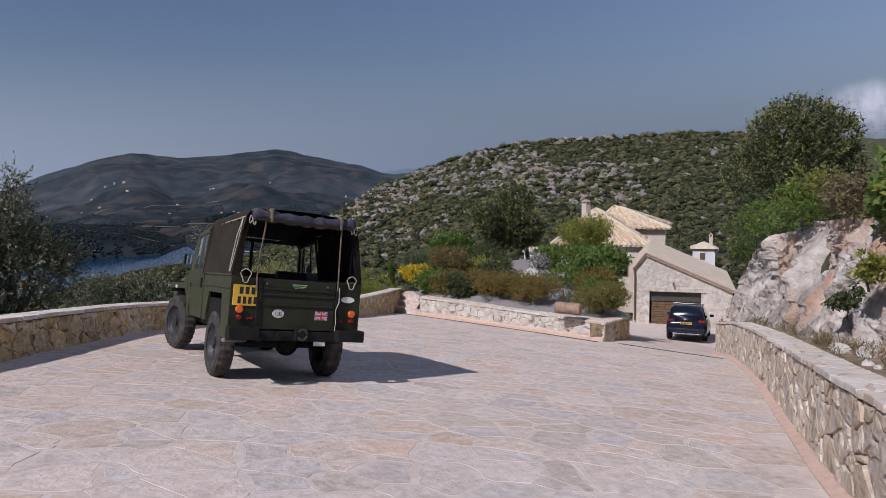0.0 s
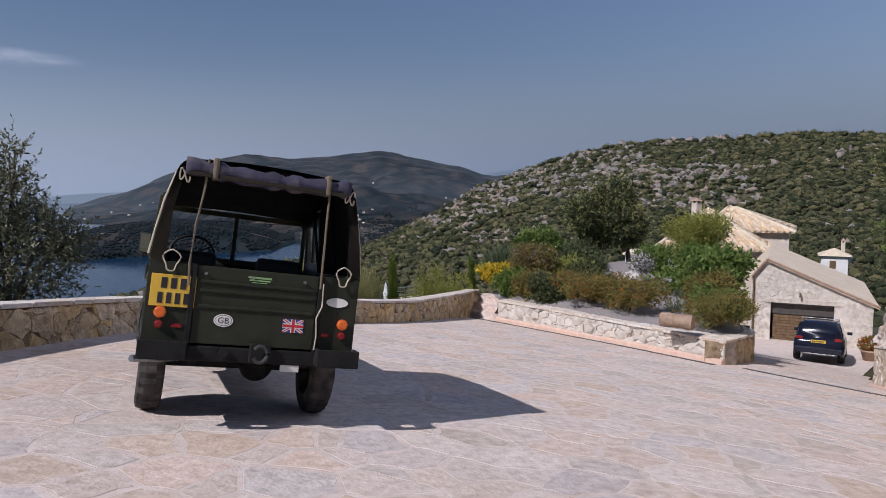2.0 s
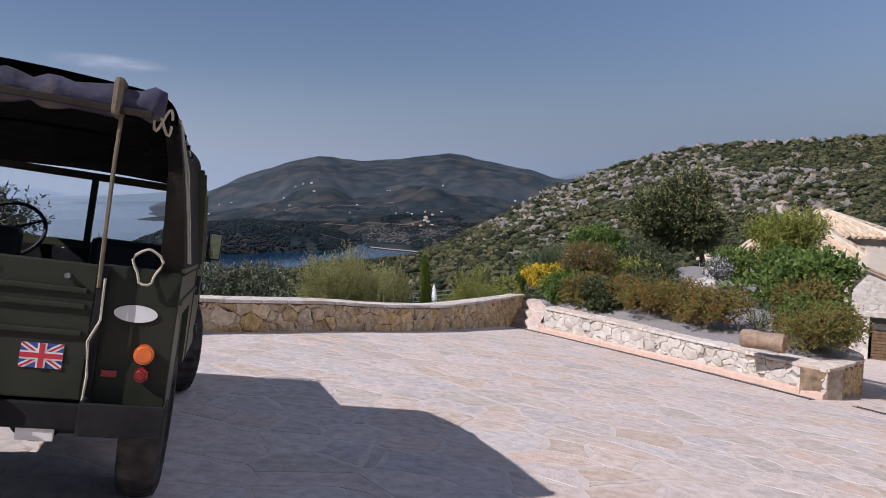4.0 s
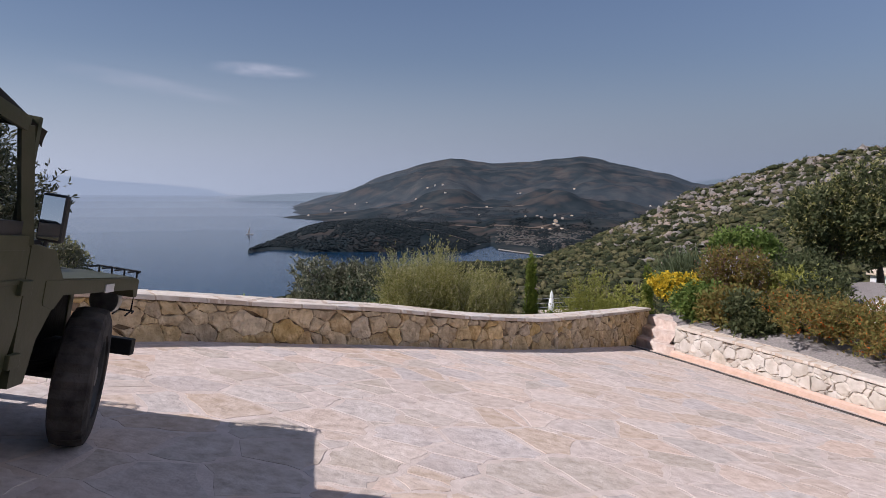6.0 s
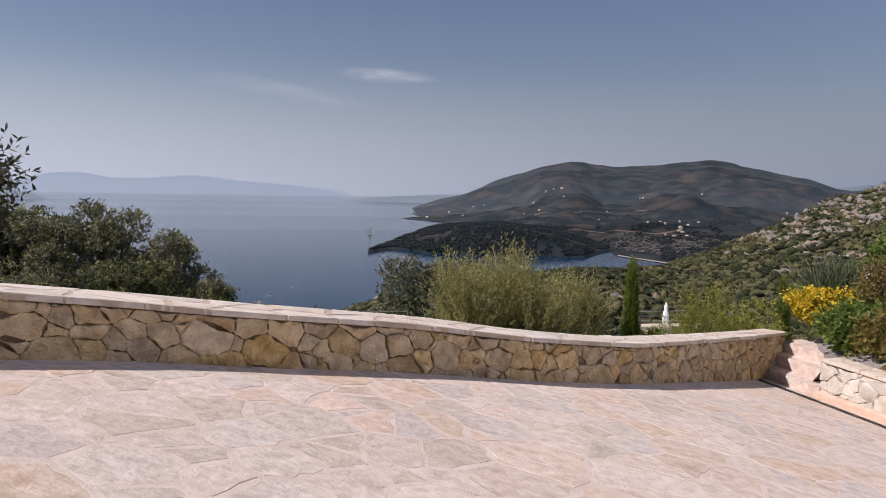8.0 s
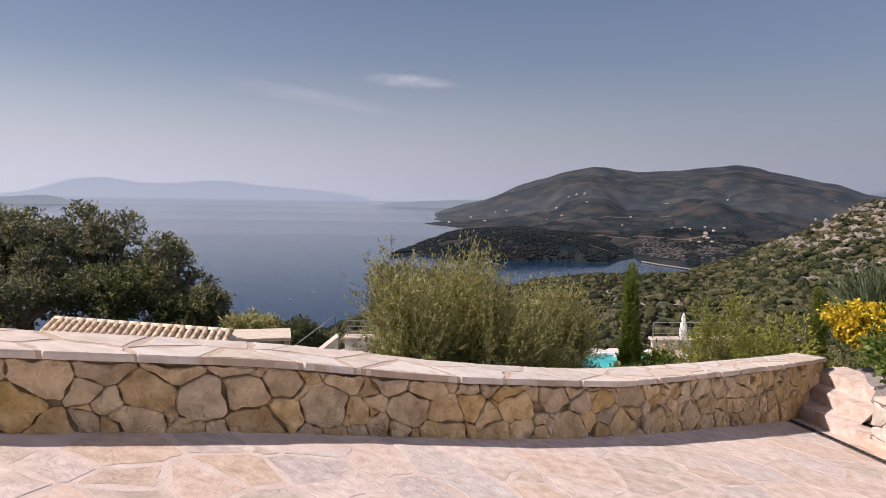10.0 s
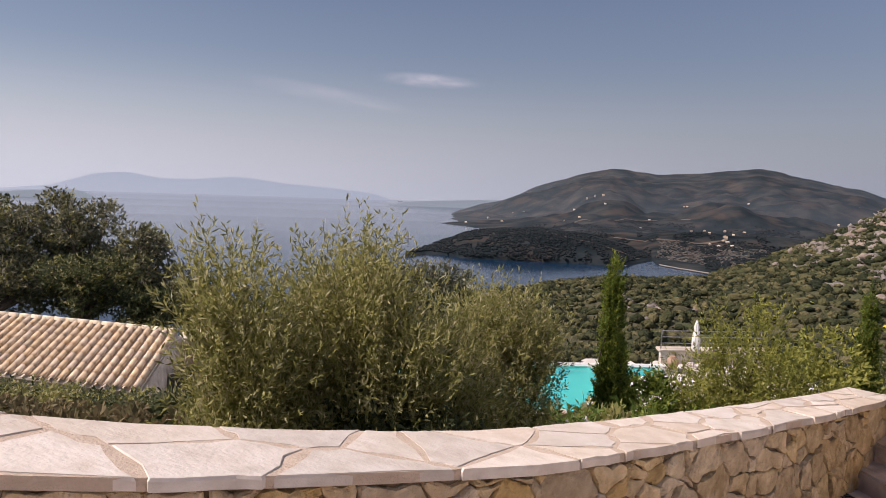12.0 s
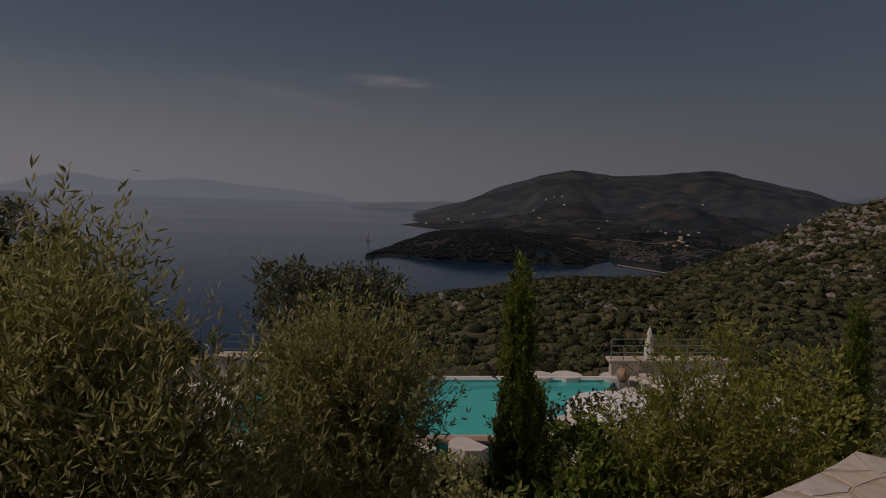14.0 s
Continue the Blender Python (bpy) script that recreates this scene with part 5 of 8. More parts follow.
def front_wall(bm, out):
    loops = [[(0, base), (d0, base), (d0, dz), (0.72, -2.55), (0, -3.5)], [(d0, dz), (d1, dz), (gw, -4.62), (0.72, -2.55)], [(d1, base), (gw, base), (gw, -4.62), (d1, dz)]]
    for lp in loops:
        a = [bm.verts.new(gp(u, out, z)) for u, z in lp]
        b = [bm.verts.new(gp(u, out - 0.4, z)) for u, z in lp]
        k = len(lp)
        bm.faces.new(a)
        bm.faces.new(b[::-1])
        for i in range(k):
            bm.faces.new((a[i], b[i], b[(i + 1) % k], a[(i + 1) % k]))
    bmesh.ops.recalc_face_normals(bm, faces=bm.faces[:])


RUBBLE = material("pale_rubble_wall", [(0.42, 0.36, 0.30), (0.60, 0.54, 0.47), (0.70, 0.65, 0.58)], 3.2, 0.9, 0.8, 7.0, dist=0.08)
bm = bmesh.new()
front_wall(bm, 0.0)
gwall = part("wall", bm, RUBBLE, garage)
# facing stones round the door
rg = random.Random(21)
sd = [(u, z) for u, z in scatter(rg, 0.05, gw - 0.05, base + 0.3, -2.6, 0.21, 1.5) if z < (-3.5 + u * 1.3 if u < 0.72 else -2.55 - (u - 0.72) * 0.424) - 0.12 and not (d0 - 0.12 < u < d1 + 0.12 and z < dz + 0.22)]
gst = []
for q, poly in zip(sd, cells(sd, (0.0, gw, base, -2.5), 0.012, 1.4, 0.24)):
    if poly and len(poly) > 2 and not any(d0 - 0.04 < u < d1 + 0.04 and v < dz + 0.24 for u, v in poly):
        gst.append(slab(chip(rg, poly, 0.02), lambda u, v, d: gp(u, d, v), -0.01, rg.uniform(0.008, 0.03), 0.008))
lay("stone", gst, gwall, WHITESTONE, lambda i: i < 280, "pale rubble stones")
for i, (a, b) in enumerate((((0, -3.5), (0.72, -2.55)), ((0.72, -2.55), (gw + 0.25, -4.73)))):
    roof_part = quad_slab("roof", [gp(a[0] - (0.15 if i == 0 else 0), 0.18, a[1] + 0.09), gp(b[0], 0.18, b[1] + 0.09), gp(b[0], -9.0, b[1] + 0.09), gp(a[0] - (0.15 if i == 0 else 0), -9.0, a[1] + 0.09)], 0.10, ROOFPALE, garage)
    part("verge", tube_bm([gp(a[0], 0.18, a[1] + 0.11), gp(b[0], 0.18, b[1] + 0.11)], 0.06, 6), TERRACOTTA, roof_part)
part("lintel", box_bm(0, 1, 0, 1, 0, 1, m=Matrix(((gd.x * (d1 - d0 + 0.5), gn.x * 0.06, 0, gp(d0 - 0.25, 0, 0)[0]), (gd.y * (d1 - d0 + 0.5), gn.y * 0.06, 0, gp(d0 - 0.25, 0, 0)[1]), (0, 0, 0.22, dz), (0, 0, 0, 1)))), WHITESTONE, garage)
gdoor = part("door", box_bm(0, 1, 0, 1, 0, 1, m=Matrix(((gd.x * (d1 - d0), gn.x * 0.06, 0, gp(d0, -0.3, 0)[0]), (gd.y * (d1 - d0), gn.y * 0.06, 0, gp(d0, -0.3, 0)[1]), (0, 0, 0.62, dz - 0.62), (0, 0, 0, 1)))), SHUTTER, garage, "dark roller door, half raised")
for k in range(9):
    part("slat", box_bm(0, 1, 0, 1, 0, 1, m=Matrix(((gd.x * (d1 - d0 - 1.3), gn.x * 0.05, 0, gp(d0 + 0.12, -0.26, 0)[0]), (gd.y * (d1 - d0 - 1.3), gn.y * 0.05, 0, gp(d0 + 0.12, -0.26, 0)[1]), (0, 0, 0.135, dz - 0.80 - 0.152 * k), (0, 0, 0, 1)))), TIMBER, gdoor)
part("interior", box_bm(0, 1, 0, 1, 0, 1, m=Matrix(((gd.x * (d1 - d0 + 0.4), gn.x * 0.1, 0, gp(d0 - 0.2, -2.6, 0)[0]), (gd.y * (d1 - d0 + 0.4), gn.y * 0.1, 0, gp(d0 - 0.2, -2.6, 0)[1]), (0, 0, 2.6, base), (0, 0, 0, 1)))), SHUTTER, garage)
for u in (0.0, gw - 0.4):
    quad_slab("side_wall", [gp(u, -0.4, -3.55 if u == 0 else -4.65), gp(u + 0.4, -0.4, -3.55 if u == 0 else -4.65), gp(u + 0.4, -9, -3.55 if u == 0 else -4.65), gp(u, -9, -3.55 if u == 0 else -4.65)], 3.6, RUBBLE, garage)
bm = bmesh.new()
part("drainpipe", tube_bm([gp(0.1, 0.12, -3.4), gp(0.12, 0.12, -3.9), gp(0.12, 0.10, -6.5)], 0.05, 8), TIMBER, garage)
lampo = part("wall_lamp", tube_bm([gp(2.3, 0.02, -4.2), gp(2.3, 0.2, -4.2), gp(2.3, 0.24, -4.35)], 0.05, 8), TIMBER, garage)

# the house behind
house = thing("house", Matrix.Identity(4), "cream house with shallow hipped clay-tile roofs and a chimney", "house")
hd = gd
hn = gn


def hp(u, back, z):
    q = Vector((31.6, 31.9)) + hd * u - hn * back
    return (q.x, q.y, z)


def house_block(u0, u1, b0, b1, z0, z1, name="wall", mat=PLASTER):
    bm = bmesh.new()
    q = [hp(u0, b0, z0), hp(u1, b0, z0), hp(u1, b1, z0), hp(u0, b1, z0)]
    v = [bm.verts.new(p) for p in q] + [bm.verts.new((p[0], p[1], z1)) for p in q]
    for i in range(4):
        bm.faces.new((v[i], v[(i + 1) % 4], v[4 + (i + 1) % 4], v[4 + i]))
    bm.faces.new(v[4:])
    bmesh.ops.recalc_face_normals(bm, faces=bm.faces[:])
    return part(name, bm, mat, house)


house_block(0.4, 6.8, 0.4, 6.6, -8.0, -3.0)
house_block(2.8, 8.1, 3.8, 8.6, -8.0, -2.1)
hip_roof(house, [hp(-0.1, 0, -3.0), hp(7.2, 0, -3.05), hp(7.2, 7, -3.05), hp(-0.1, 7, -3.0)], [hp(2.7, 3.5, -0.62), hp(3.1, 3.5, -0.62)], "clay-tiled hipped roof")
hip_roof(house, [hp(2.4, 3.4, -2.0), hp(8.5, 3.4, -2.05), hp(8.5, 9, -2.05), hp(2.4, 9, -2.0)], [hp(4.0, 5.5, -0.52), hp(4.6, 5.5, -0.52)], "clay-tiled hipped roof")
cx, cy, _ = hp(2.0, 4.4, 0)
chimney(house, cx, cy, -0.9, 1.05, 0.25)
for u in (1.6, 4.6):
    fr_ = quad_slab("window", [hp(u, 0.36, -4.0), hp(u + 1.0, 0.36, -4.0), hp(u + 1.0, 0.42, -4.0), hp(u, 0.42, -4.0)], 1.3, TIMBER, house)
    quad_slab("pane", [hp(u + 0.1, 0.33, -4.1), hp(u + 0.9, 0.33, -4.1), hp(u + 0.9, 0.355, -4.1), hp(u + 0.1, 0.355, -4.1)], 1.1, CARGLASS, fr_)
white_block = thing("garden_store", Matrix.Identity(4), "low whitewashed garden building half hidden by shrubs", "outbuilding")
wq = Vector((27.5, 27.2))
bmq = bmesh.new()
add_box(bmq, -1.6, 1.6, -1.2, 1.2, -9.0, -2.75, Matrix.Translation((wq.x, wq.y, 0)) @ Matrix.Rotation(math.atan2(gd.y, gd.x), 4, "Z"))
part("wall", bmq, WHITEWASH, white_block)
bmq = bmesh.new()
add_box(bmq, -1.75, 1.75, -1.35, 1.35, -2.75, -2.62, Matrix.Translation((wq.x, wq.y, 0)) @ Matrix.Rotation(math.atan2(gd.y, gd.x), 4, "Z"), 0.02)
part("roof", bmq, ROOFPALE, white_block)

# small white outhouse with a pyramid roof, chimney and dish
hut = thing("outhouse", Matrix.Translation((45.4, 28.85, -3.95)) @ Matrix.Rotation(math.atan2(gd.y, gd.x), 4, "Z"), "small white outhouse with a tiled roof", "outhouse")
part("wall", box_bm(-0.85, 0.85, -0.85, 0.85, -3.5, 0.0, 0.01), WHITEWASH, hut)
bm = bmesh.new()
bmesh.ops.create_cone(bm, cap_ends=True, segments=4, radius1=1.5, radius2=0.05, depth=0.5, matrix=Matrix.Translation((0, 0, 0.25)) @ Matrix.Rotation(math.pi / 4, 4, "Z"))
part("roof", bm, RIDGETILE, hut)
chimney(hut, 0.55, 0.2, 0.3, 0.8, 0.13)
part("window", box_bm(-0.3, 0.1, -0.88, -0.84, -0.9, -0.35), TIMBER, hut)
dish = thing("satellite_dish", Matrix.Translation((45.9, 28.1, -4.3)) @ look((0, 0, 0), (-1.0, 0.2, 0.8)).to_3x3().to_4x4(), "white satellite dish on a short bracket", "satellite dish")
bm = bmesh.new()
rings = []
for k in range(6):
    r = 0.42 * k / 5
    rings.append([bm.verts.new((r * math.cos(a), r * math.sin(a), -0.5 * r * r)) for a in np.linspace(0, math.tau, 25)[:-1]] if k else [bm.verts.new((0, 0, 0))])
for k in range(5):
    for i in range(24):
        if k == 0:
            bm.faces.new((rings[0][0], rings[1][i], rings[1][(i + 1) % 24]))
        else:
            bm.faces.new((rings[k][i], rings[k + 1][i], rings[k + 1][(i + 1) % 24], rings[k][(i + 1) % 24]))
bmesh.ops.solidify(bm, geom=bm.faces[:], thickness=0.02)
part("reflector", bm, WHITEWASH, dish)
part("feed_arm", tube_bm([(0, -0.4, -0.08), (0, -0.1, -0.45)], 0.02, 6), CHROME, dish)
part("bracket", tube_bm([(0, 0, 0.02), (0, 0.0, 0.3), (0.0, 0.25, 0.5)], 0.03, 6), CHROME, dish)

# raised garden bed behind the white wall
BED = -1.42
bed_line = [tuple(along(GAR_C, s)[0]) for s in np.linspace(g0, GAR_C[1][-1], 12)] + [tuple(along(RET_C, s)[0]) for s in np.linspace(0.3, RET_C[1][-1], 10)]
bed_poly = bed_line + [(16.0, 11.5), (18.5, 15.5), (17.5, 17.9), (13.0, 16.6), (10.4, 15.0), (8.7, 13.6)]
bm = bmesh.new()
cxy = (12.0, 11.0)
rows = []
for t in (1.0, 0.93, 0.8, 0.6, 0.35):
    rows.append([bm.verts.new((cxy[0] + (x - cxy[0]) * t, cxy[1] + (y - cxy[1]) * t, min(BED, cz(x, y) + 0.44) * (1 - min(1, (1 - t) * 6)) + BED * min(1, (1 - t) * 6) - (1.2 if t == 1.0 and i >= len(bed_line) else 0) + 0.06 * noise.noise(Vector((x * t, y * t, t))))) for i, (x, y) in enumerate(bed_poly)])
c = bm.verts.new((*cxy, BED + 0.05))
k = len(bed_poly)
for a, b in zip(rows, rows[1:]):
    for i in range(k):
        bm.faces.new((a[i], a[(i + 1) % k], b[(i + 1) % k], b[i]))
for i in range(k):
    bm.faces.new((rows[-1][i], rows[-1][(i + 1) % k], c))
bmesh.ops.recalc_face_normals(bm, faces=bm.faces[:])
me = bpy.data.meshes.new("garden_bed")
bm.to_mesh(me)
bm.free()
me.materials.append(GRAVEL)
tagged(new("ground_bed", me), "raised garden bed covered in grey gravel", "garden bed", kind="structure")

# log lying on the bed's edge, boulders
log = thing("log", Matrix.Translation((9.35, 5.75, -1.13)) @ Matrix.Rotation(radians(-62), 4, "Z"), "short sawn log lying on the bed by the wall", "log")
BARK = material("log_bark", [(0.22, 0.15, 0.10), (0.38, 0.28, 0.20)], 8.0, 0.9, 0.7, 25)
ENDGRAIN = material("log_end", [(0.32, 0.20, 0.12), (0.45, 0.31, 0.20)], 14.0, 0.85, 0.3, 40)
bm = bmesh.new()
rows = []
for i in range(9):
    rows.append([bm.verts.new((-0.33 + 0.66 * i / 8, 0.15 * (1 + 0.06 * math.sin(3 * a + i)) * math.cos(a), 0.15 * (1 + 0.05 * math.sin(2 * a - i)) * math.sin(a))) for a in np.linspace(0, math.tau, 17)[:-1]])
for a, b in zip(rows, rows[1:]):
    for j in range(16):
        bm.faces.new((a[j], a[(j + 1) % 16], b[(j + 1) % 16], b[j]))
part("bark", bm, BARK, log, smooth=True)
for x in (-0.331, 0.331):
    bm = bmesh.new()
    add_cyl(bm, (x, 0, 0), (x + 0.004 * (1 if x > 0 else -1), 0, 0), 0.145, seg=16)
    part("cut_end", bm, ENDGRAIN, log)
LIMESTONE = material("limestone", [(0.40, 0.36, 0.32), (0.58, 0.54, 0.49), (0.70, 0.67, 0.62)], 2.2, 0.9, 0.8, 6.0, stains=((0.42, 0.26, 0.15), 0.9, 0.75), dist=0.08)


def boulder(x, y, z, r, seed, label="pale limestone boulder among the shrubs"):
    bm = bmesh.new()
    bmesh.ops.create_icosphere(bm, subdivisions=3, radius=1.0)
    off = Vector((seed * 3.1, seed * 1.7, seed))
    for v in bm.verts:
        n = noise.noise(v.co * 1.3 + off) * 0.35 + noise.noise(v.co * 3.1 + off) * 0.14
        v.co = Vector((v.co.x, v.co.y * 0.8, v.co.z * 0.7)) * r * (1 + n)
    me = bpy.data.meshes.new("boulder")
    bm.to_mesh(me)
    bm.free()
    me.materials.append(LIMESTONE)
    ob = new("boulder", me)
    ob.location = (x, y, z + 0.3 * r)
    ob.rotation_euler = (0, 0, seed)
    return tagged(ob, label, "boulder", "boulders in the garden")


boulder(8.75, 12.35, BED + 0.08, 0.16, 1.0)
boulder(12.0, 10.8, BED, 0.42, 2.0)
boulder(13.3, 12.0, BED, 0.35, 3.0)

# dark family car on the drive
suv = thing("parked_car", Matrix.Translation((23.45, 13.2, float(court_z(23.45, 13.2)) + 0.02)) @ Matrix.Rotation(radians(-56), 4, "Z") @ Matrix.Rotation(radians(-7.5), 4, "X"), "dark blue family car with roof rails, parked by the garage", "car")
SC = 0.95


def loft(rows_, mat, name, parent, label="", close=True, smooth=True):
    bm = bmesh.new()
    vr = [[bm.verts.new((x * SC, y * SC, z * SC)) for x, y, z in r] for r in rows_]
    k = len(vr[0])
    for a, b in zip(vr, vr[1:]):
        for i in range(k - 1):
            bm.faces.new((a[i], a[i + 1], b[i + 1], b[i]))
    if close:
        bm.faces.new(vr[0][::-1])
        bm.faces.new(vr[-1])
    bmesh.ops.recalc_face_normals(bm, faces=bm.faces[:])
    return part(name, bm, mat, parent, label, smooth)


def sec(y, hw, z0, z1, r=0.12):
    pts = [(-hw + 0.05, z0), (-hw, z0 + 0.1), (-hw, z0 + (z1 - z0) * 0.6), (-hw + 0.03, z1 - 0.08), (-hw + r, z1), (0, z1 + 0.015), (hw - r, z1), (hw - 0.03, z1 - 0.08), (hw, z0 + (z1 - z0) * 0.6), (hw, z0 + 0.1), (hw - 0.05, z0)]
    return [(x, y, z) for x, z in pts]


loft([sec(-0.02, 0.80, 0.42, 0.86), sec(0.06, 0.92, 0.32, 1.02), sec(0.5, 0.955, 0.28, 1.08), sec(1.6, 0.965, 0.27, 1.06), sec(3.2, 0.96, 0.27, 1.02), sec(4.2, 0.93, 0.3, 0.92), sec(4.65, 0.84, 0.38, 0.80), sec(4.75, 0.7, 0.45, 0.66)], CARPAINT, "body", suv)


def cab(y, hl, hu, z0, z1):
    return [(x, y, z) for x, z in [(-hl, z0), (-(hl + hu) / 2, (z0 + z1) / 2), (-hu, z1 - 0.06), (-hu + 0.1, z1), (0, z1 + 0.02), (hu - 0.1, z1), (hu, z1 - 0.06), ((hl + hu) / 2, (z0 + z1) / 2), (hl, z0)]]


roofp = loft([cab(0.10, 0.86, 0.70, 1.0, 1.30), cab(0.34, 0.88, 0.70, 1.02, 1.66), cab(0.9, 0.90, 0.71, 1.02, 1.72), cab(2.0, 0.90, 0.70, 1.02, 1.70), cab(2.7, 0.88, 0.68, 1.0, 1.55), cab(3.5, 0.84, 0.62, 0.98, 1.10)], CARPAINT, "cabin", suv)
bm = bmesh.new()
bm.faces.new([bm.verts.new((x * SC, y * SC, z * SC)) for x, y, z in ((-0.72, 0.115, 1.10), (0.72, 0.115, 1.10), (0.62, 0.275, 1.58), (-0.62, 0.275, 1.58))])
part("rear_window", bm, CARGLASS, suv, "tinted rear window")
for sx in (-1, 1):
    bm = bmesh.new()
    bm.faces.new([bm.verts.new((sx * x * SC, y * SC, z * SC)) for x, y, z in ((0.905, 0.6, 1.10), (0.905, 2.6, 1.08), (0.765, 2.45, 1.56), (0.765, 0.65, 1.60))])
    part("side_window", bm, CARGLASS, suv)
    part("roof_rail", tube_bm([(sx * 0.66 * SC, 0.45 * SC, 1.70 * SC), (sx * 0.67 * SC, 0.7 * SC, 1.775 * SC), (sx * 0.67 * SC, 2.0 * SC, 1.77 * SC), (sx * 0.65 * SC, 2.3 * SC, 1.69 * SC)], 0.022, 6), CHROME, suv)
    part("tail_lamp", box_bm(min(sx * 0.58, sx * 0.86) * SC, max(sx * 0.58, sx * 0.86) * SC, 0.015, 0.12, 0.90, 1.02, 0.02), RED, suv, "red rear lamp cluster")
    part("door_mirror", box_bm(min(sx * 0.96, sx * 1.16) * SC, max(sx * 0.96, sx * 1.16) * SC, 2.62, 2.74, 1.03, 1.16, 0.03), CARPAINT, suv)
    for y in (0.86, 3.75):
        wheel(suv, sx * 0.83 * SC, y * SC, 0.36, 0.36, 0.24, sx, UNDER, CHROME, 20)
part("roof_bar", box_bm(-0.70 * SC, 0.70 * SC, 0.55, 0.60, 1.73, 1.76, 0.01), CHROME, suv)
part("number_plate", box_bm(-0.26, 0.26, -0.03, 0.005, 0.80, 0.91, 0.004), YELLOW, suv, "yellow number plate")
for k in range(7):
    part("plate_bar", box_bm(-0.22 + k * 0.065, -0.18 + k * 0.065, -0.034, -0.029, 0.825, 0.885), BLACK, suv)
part("rear_bumper", box_bm(-0.86, 0.86, -0.05, 0.1, 0.38, 0.62, 0.05), CARPAINT, suv)
part("exhaust_trim", box_bm(-0.6, 0.6, -0.06, 0.0, 0.34, 0.38, 0.01), CHROME, suv)


def lathe(prof, seg=20):
    bm = bmesh.new()
    rows_ = [[bm.verts.new((r * math.cos(a), r * math.sin(a), z)) for a in np.linspace(0, math.tau, seg + 1)[:-1]] for r, z in prof]
    for a, b in zip(rows_, rows_[1:]):
        for i in range(seg):
            bm.faces.new((a[i], a[(i + 1) % seg], b[(i + 1) % seg], b[i]))
    bm.faces.new(rows_[0][::-1])
    bm.faces.new(rows_[-1])
    bmesh.ops.recalc_face_normals(bm, faces=bm.faces[:])
    return bm


URN = [(0.12, 0), (0.16, 0.03), (0.24, 0.18), (0.27, 0.34), (0.22, 0.48), (0.13, 0.54), (0.15, 0.60), (0.12, 0.60), (0.10, 0.52)]
pot = thing("flower_pot", Matrix.Translation((27.6, 13.9, float(court_z(27.6, 13.9)))), "terracotta pot of red flowers by the garage", "flower pot")
part("pot", lathe([(0.22, 0), (0.34, 0.4), (0.37, 0.42), (0.37, 0.48), (0.30, 0.48), (0.28, 0.40)]), TERRACOTTA, pot, smooth=True)

# pool terrace, pool, parapet, urn, parasol, railing
PZ = -5.0
TERR_POLY = [(-1.3, 21.5), (6.2, 22.4), (7.6, 23.4), (9.2, 22.6), (13.6, 24.2), (13.4, 30.0), (10.6, 29.4), (9.9, 28.9), (-1.3, 26.95)]
pool_poly = [(0.45, 22.4), (6.4, 23.2), (7.3, 24.4), (8.6, 25.95), (9.4, 27.4), (9.86, 28.55), (0.35, 26.85)]
terr = tagged(new("pavement_terrace", bpy.data.meshes.new("pavement_terrace")), "pale paved pool terrace on the slope below", "terrace", kind="structure")
bm = bmesh.new()
for poly, z0, z1 in ((TERR_POLY, PZ - 4.0, PZ - 0.9),):
    a = [bm.verts.new((x, y, z0)) for x, y in poly]
    b = [bm.verts.new((x, y, z1)) for x, y in poly]
    for i in range(len(a)):
        bm.faces.new((a[i], a[(i + 1) % len(a)], b[(i + 1) % len(a)], b[i]))
    bm.faces.new(b)
bmesh.ops.recalc_face_normals(bm, faces=bm.faces[:])
bm.to_mesh(terr.data)
bm.free()
terr.data.materials.append(TERRACE)
rg = random.Random(5)
sd = [q for q in scatter(rg, -3.4, 13.4, 21.2, 30.0, 0.62) if inside(q[0], q[1], TERR_POLY) and not inside(q[0], q[1], pool_poly)]
ts = []
for q, poly in zip(sd, cells(sd, (-4, 14, 20, 31), 0.02, 1.0, 0.42)):
    if poly and sum(inside(u, v, pool_poly) for u, v in poly) <= len(poly) * 0.34:
        ts.append(slab(poly, lambda u, v, d: (u, v, PZ + d), -0.95, 0.02, 0.008))
lay("slab", ts, terr, TERRACE, lambda i: i < 250, "terrace slabs")
pool = thing("swimming_pool", Matrix.Identity(4), "turquoise infinity pool beyond the olive trees", "swimming pool")
bm = bmesh.new()
a = [bm.verts.new((x, y, PZ - 0.06)) for x, y in pool_poly]
b = [bm.verts.new((x, y, PZ - 1.3)) for x, y in pool_poly]
n_ = len(a)
for i in range(n_):
    bm.faces.new((a[i], b[i], b[(i + 1) % n_], a[(i + 1) % n_]))
bm.faces.new(b)
part("basin", bm, TURQ, pool, "turquoise tiled basin")
WATER = bpy.data.materials.new("pool_water")
WATER.use_nodes = True
wb = WATER.node_tree.nodes["Principled BSDF"]
wb.inputs["Base Color"].default_value = (0.03, 0.50, 0.48, 1)
wb.inputs["Roughness"].default_value = 0.06
wb.inputs["Specular IOR Level"].default_value = 0.12
wb.inputs["Transmission Weight"].default_value = 0.3
wb.inputs["IOR"].default_value = 1.33
bm = bmesh.new()
bm.faces.new([bm.verts.new((x, y, PZ - 0.10)) for x, y in pool_poly])
wo = part("water_surface", bm, WATER, pool)
wo.visible_shadow = False
for i in (0, n_ - 2):
    p_, q_ = pool_poly[i], pool_poly[(i + 1) % n_]
    part("pool_edge", tube_bm([(p_[0], p_[1], PZ - 0.05), (q_[0], q_[1], PZ - 0.05)], 0.09, 6), WHITEWASH if i else PINK, pool)
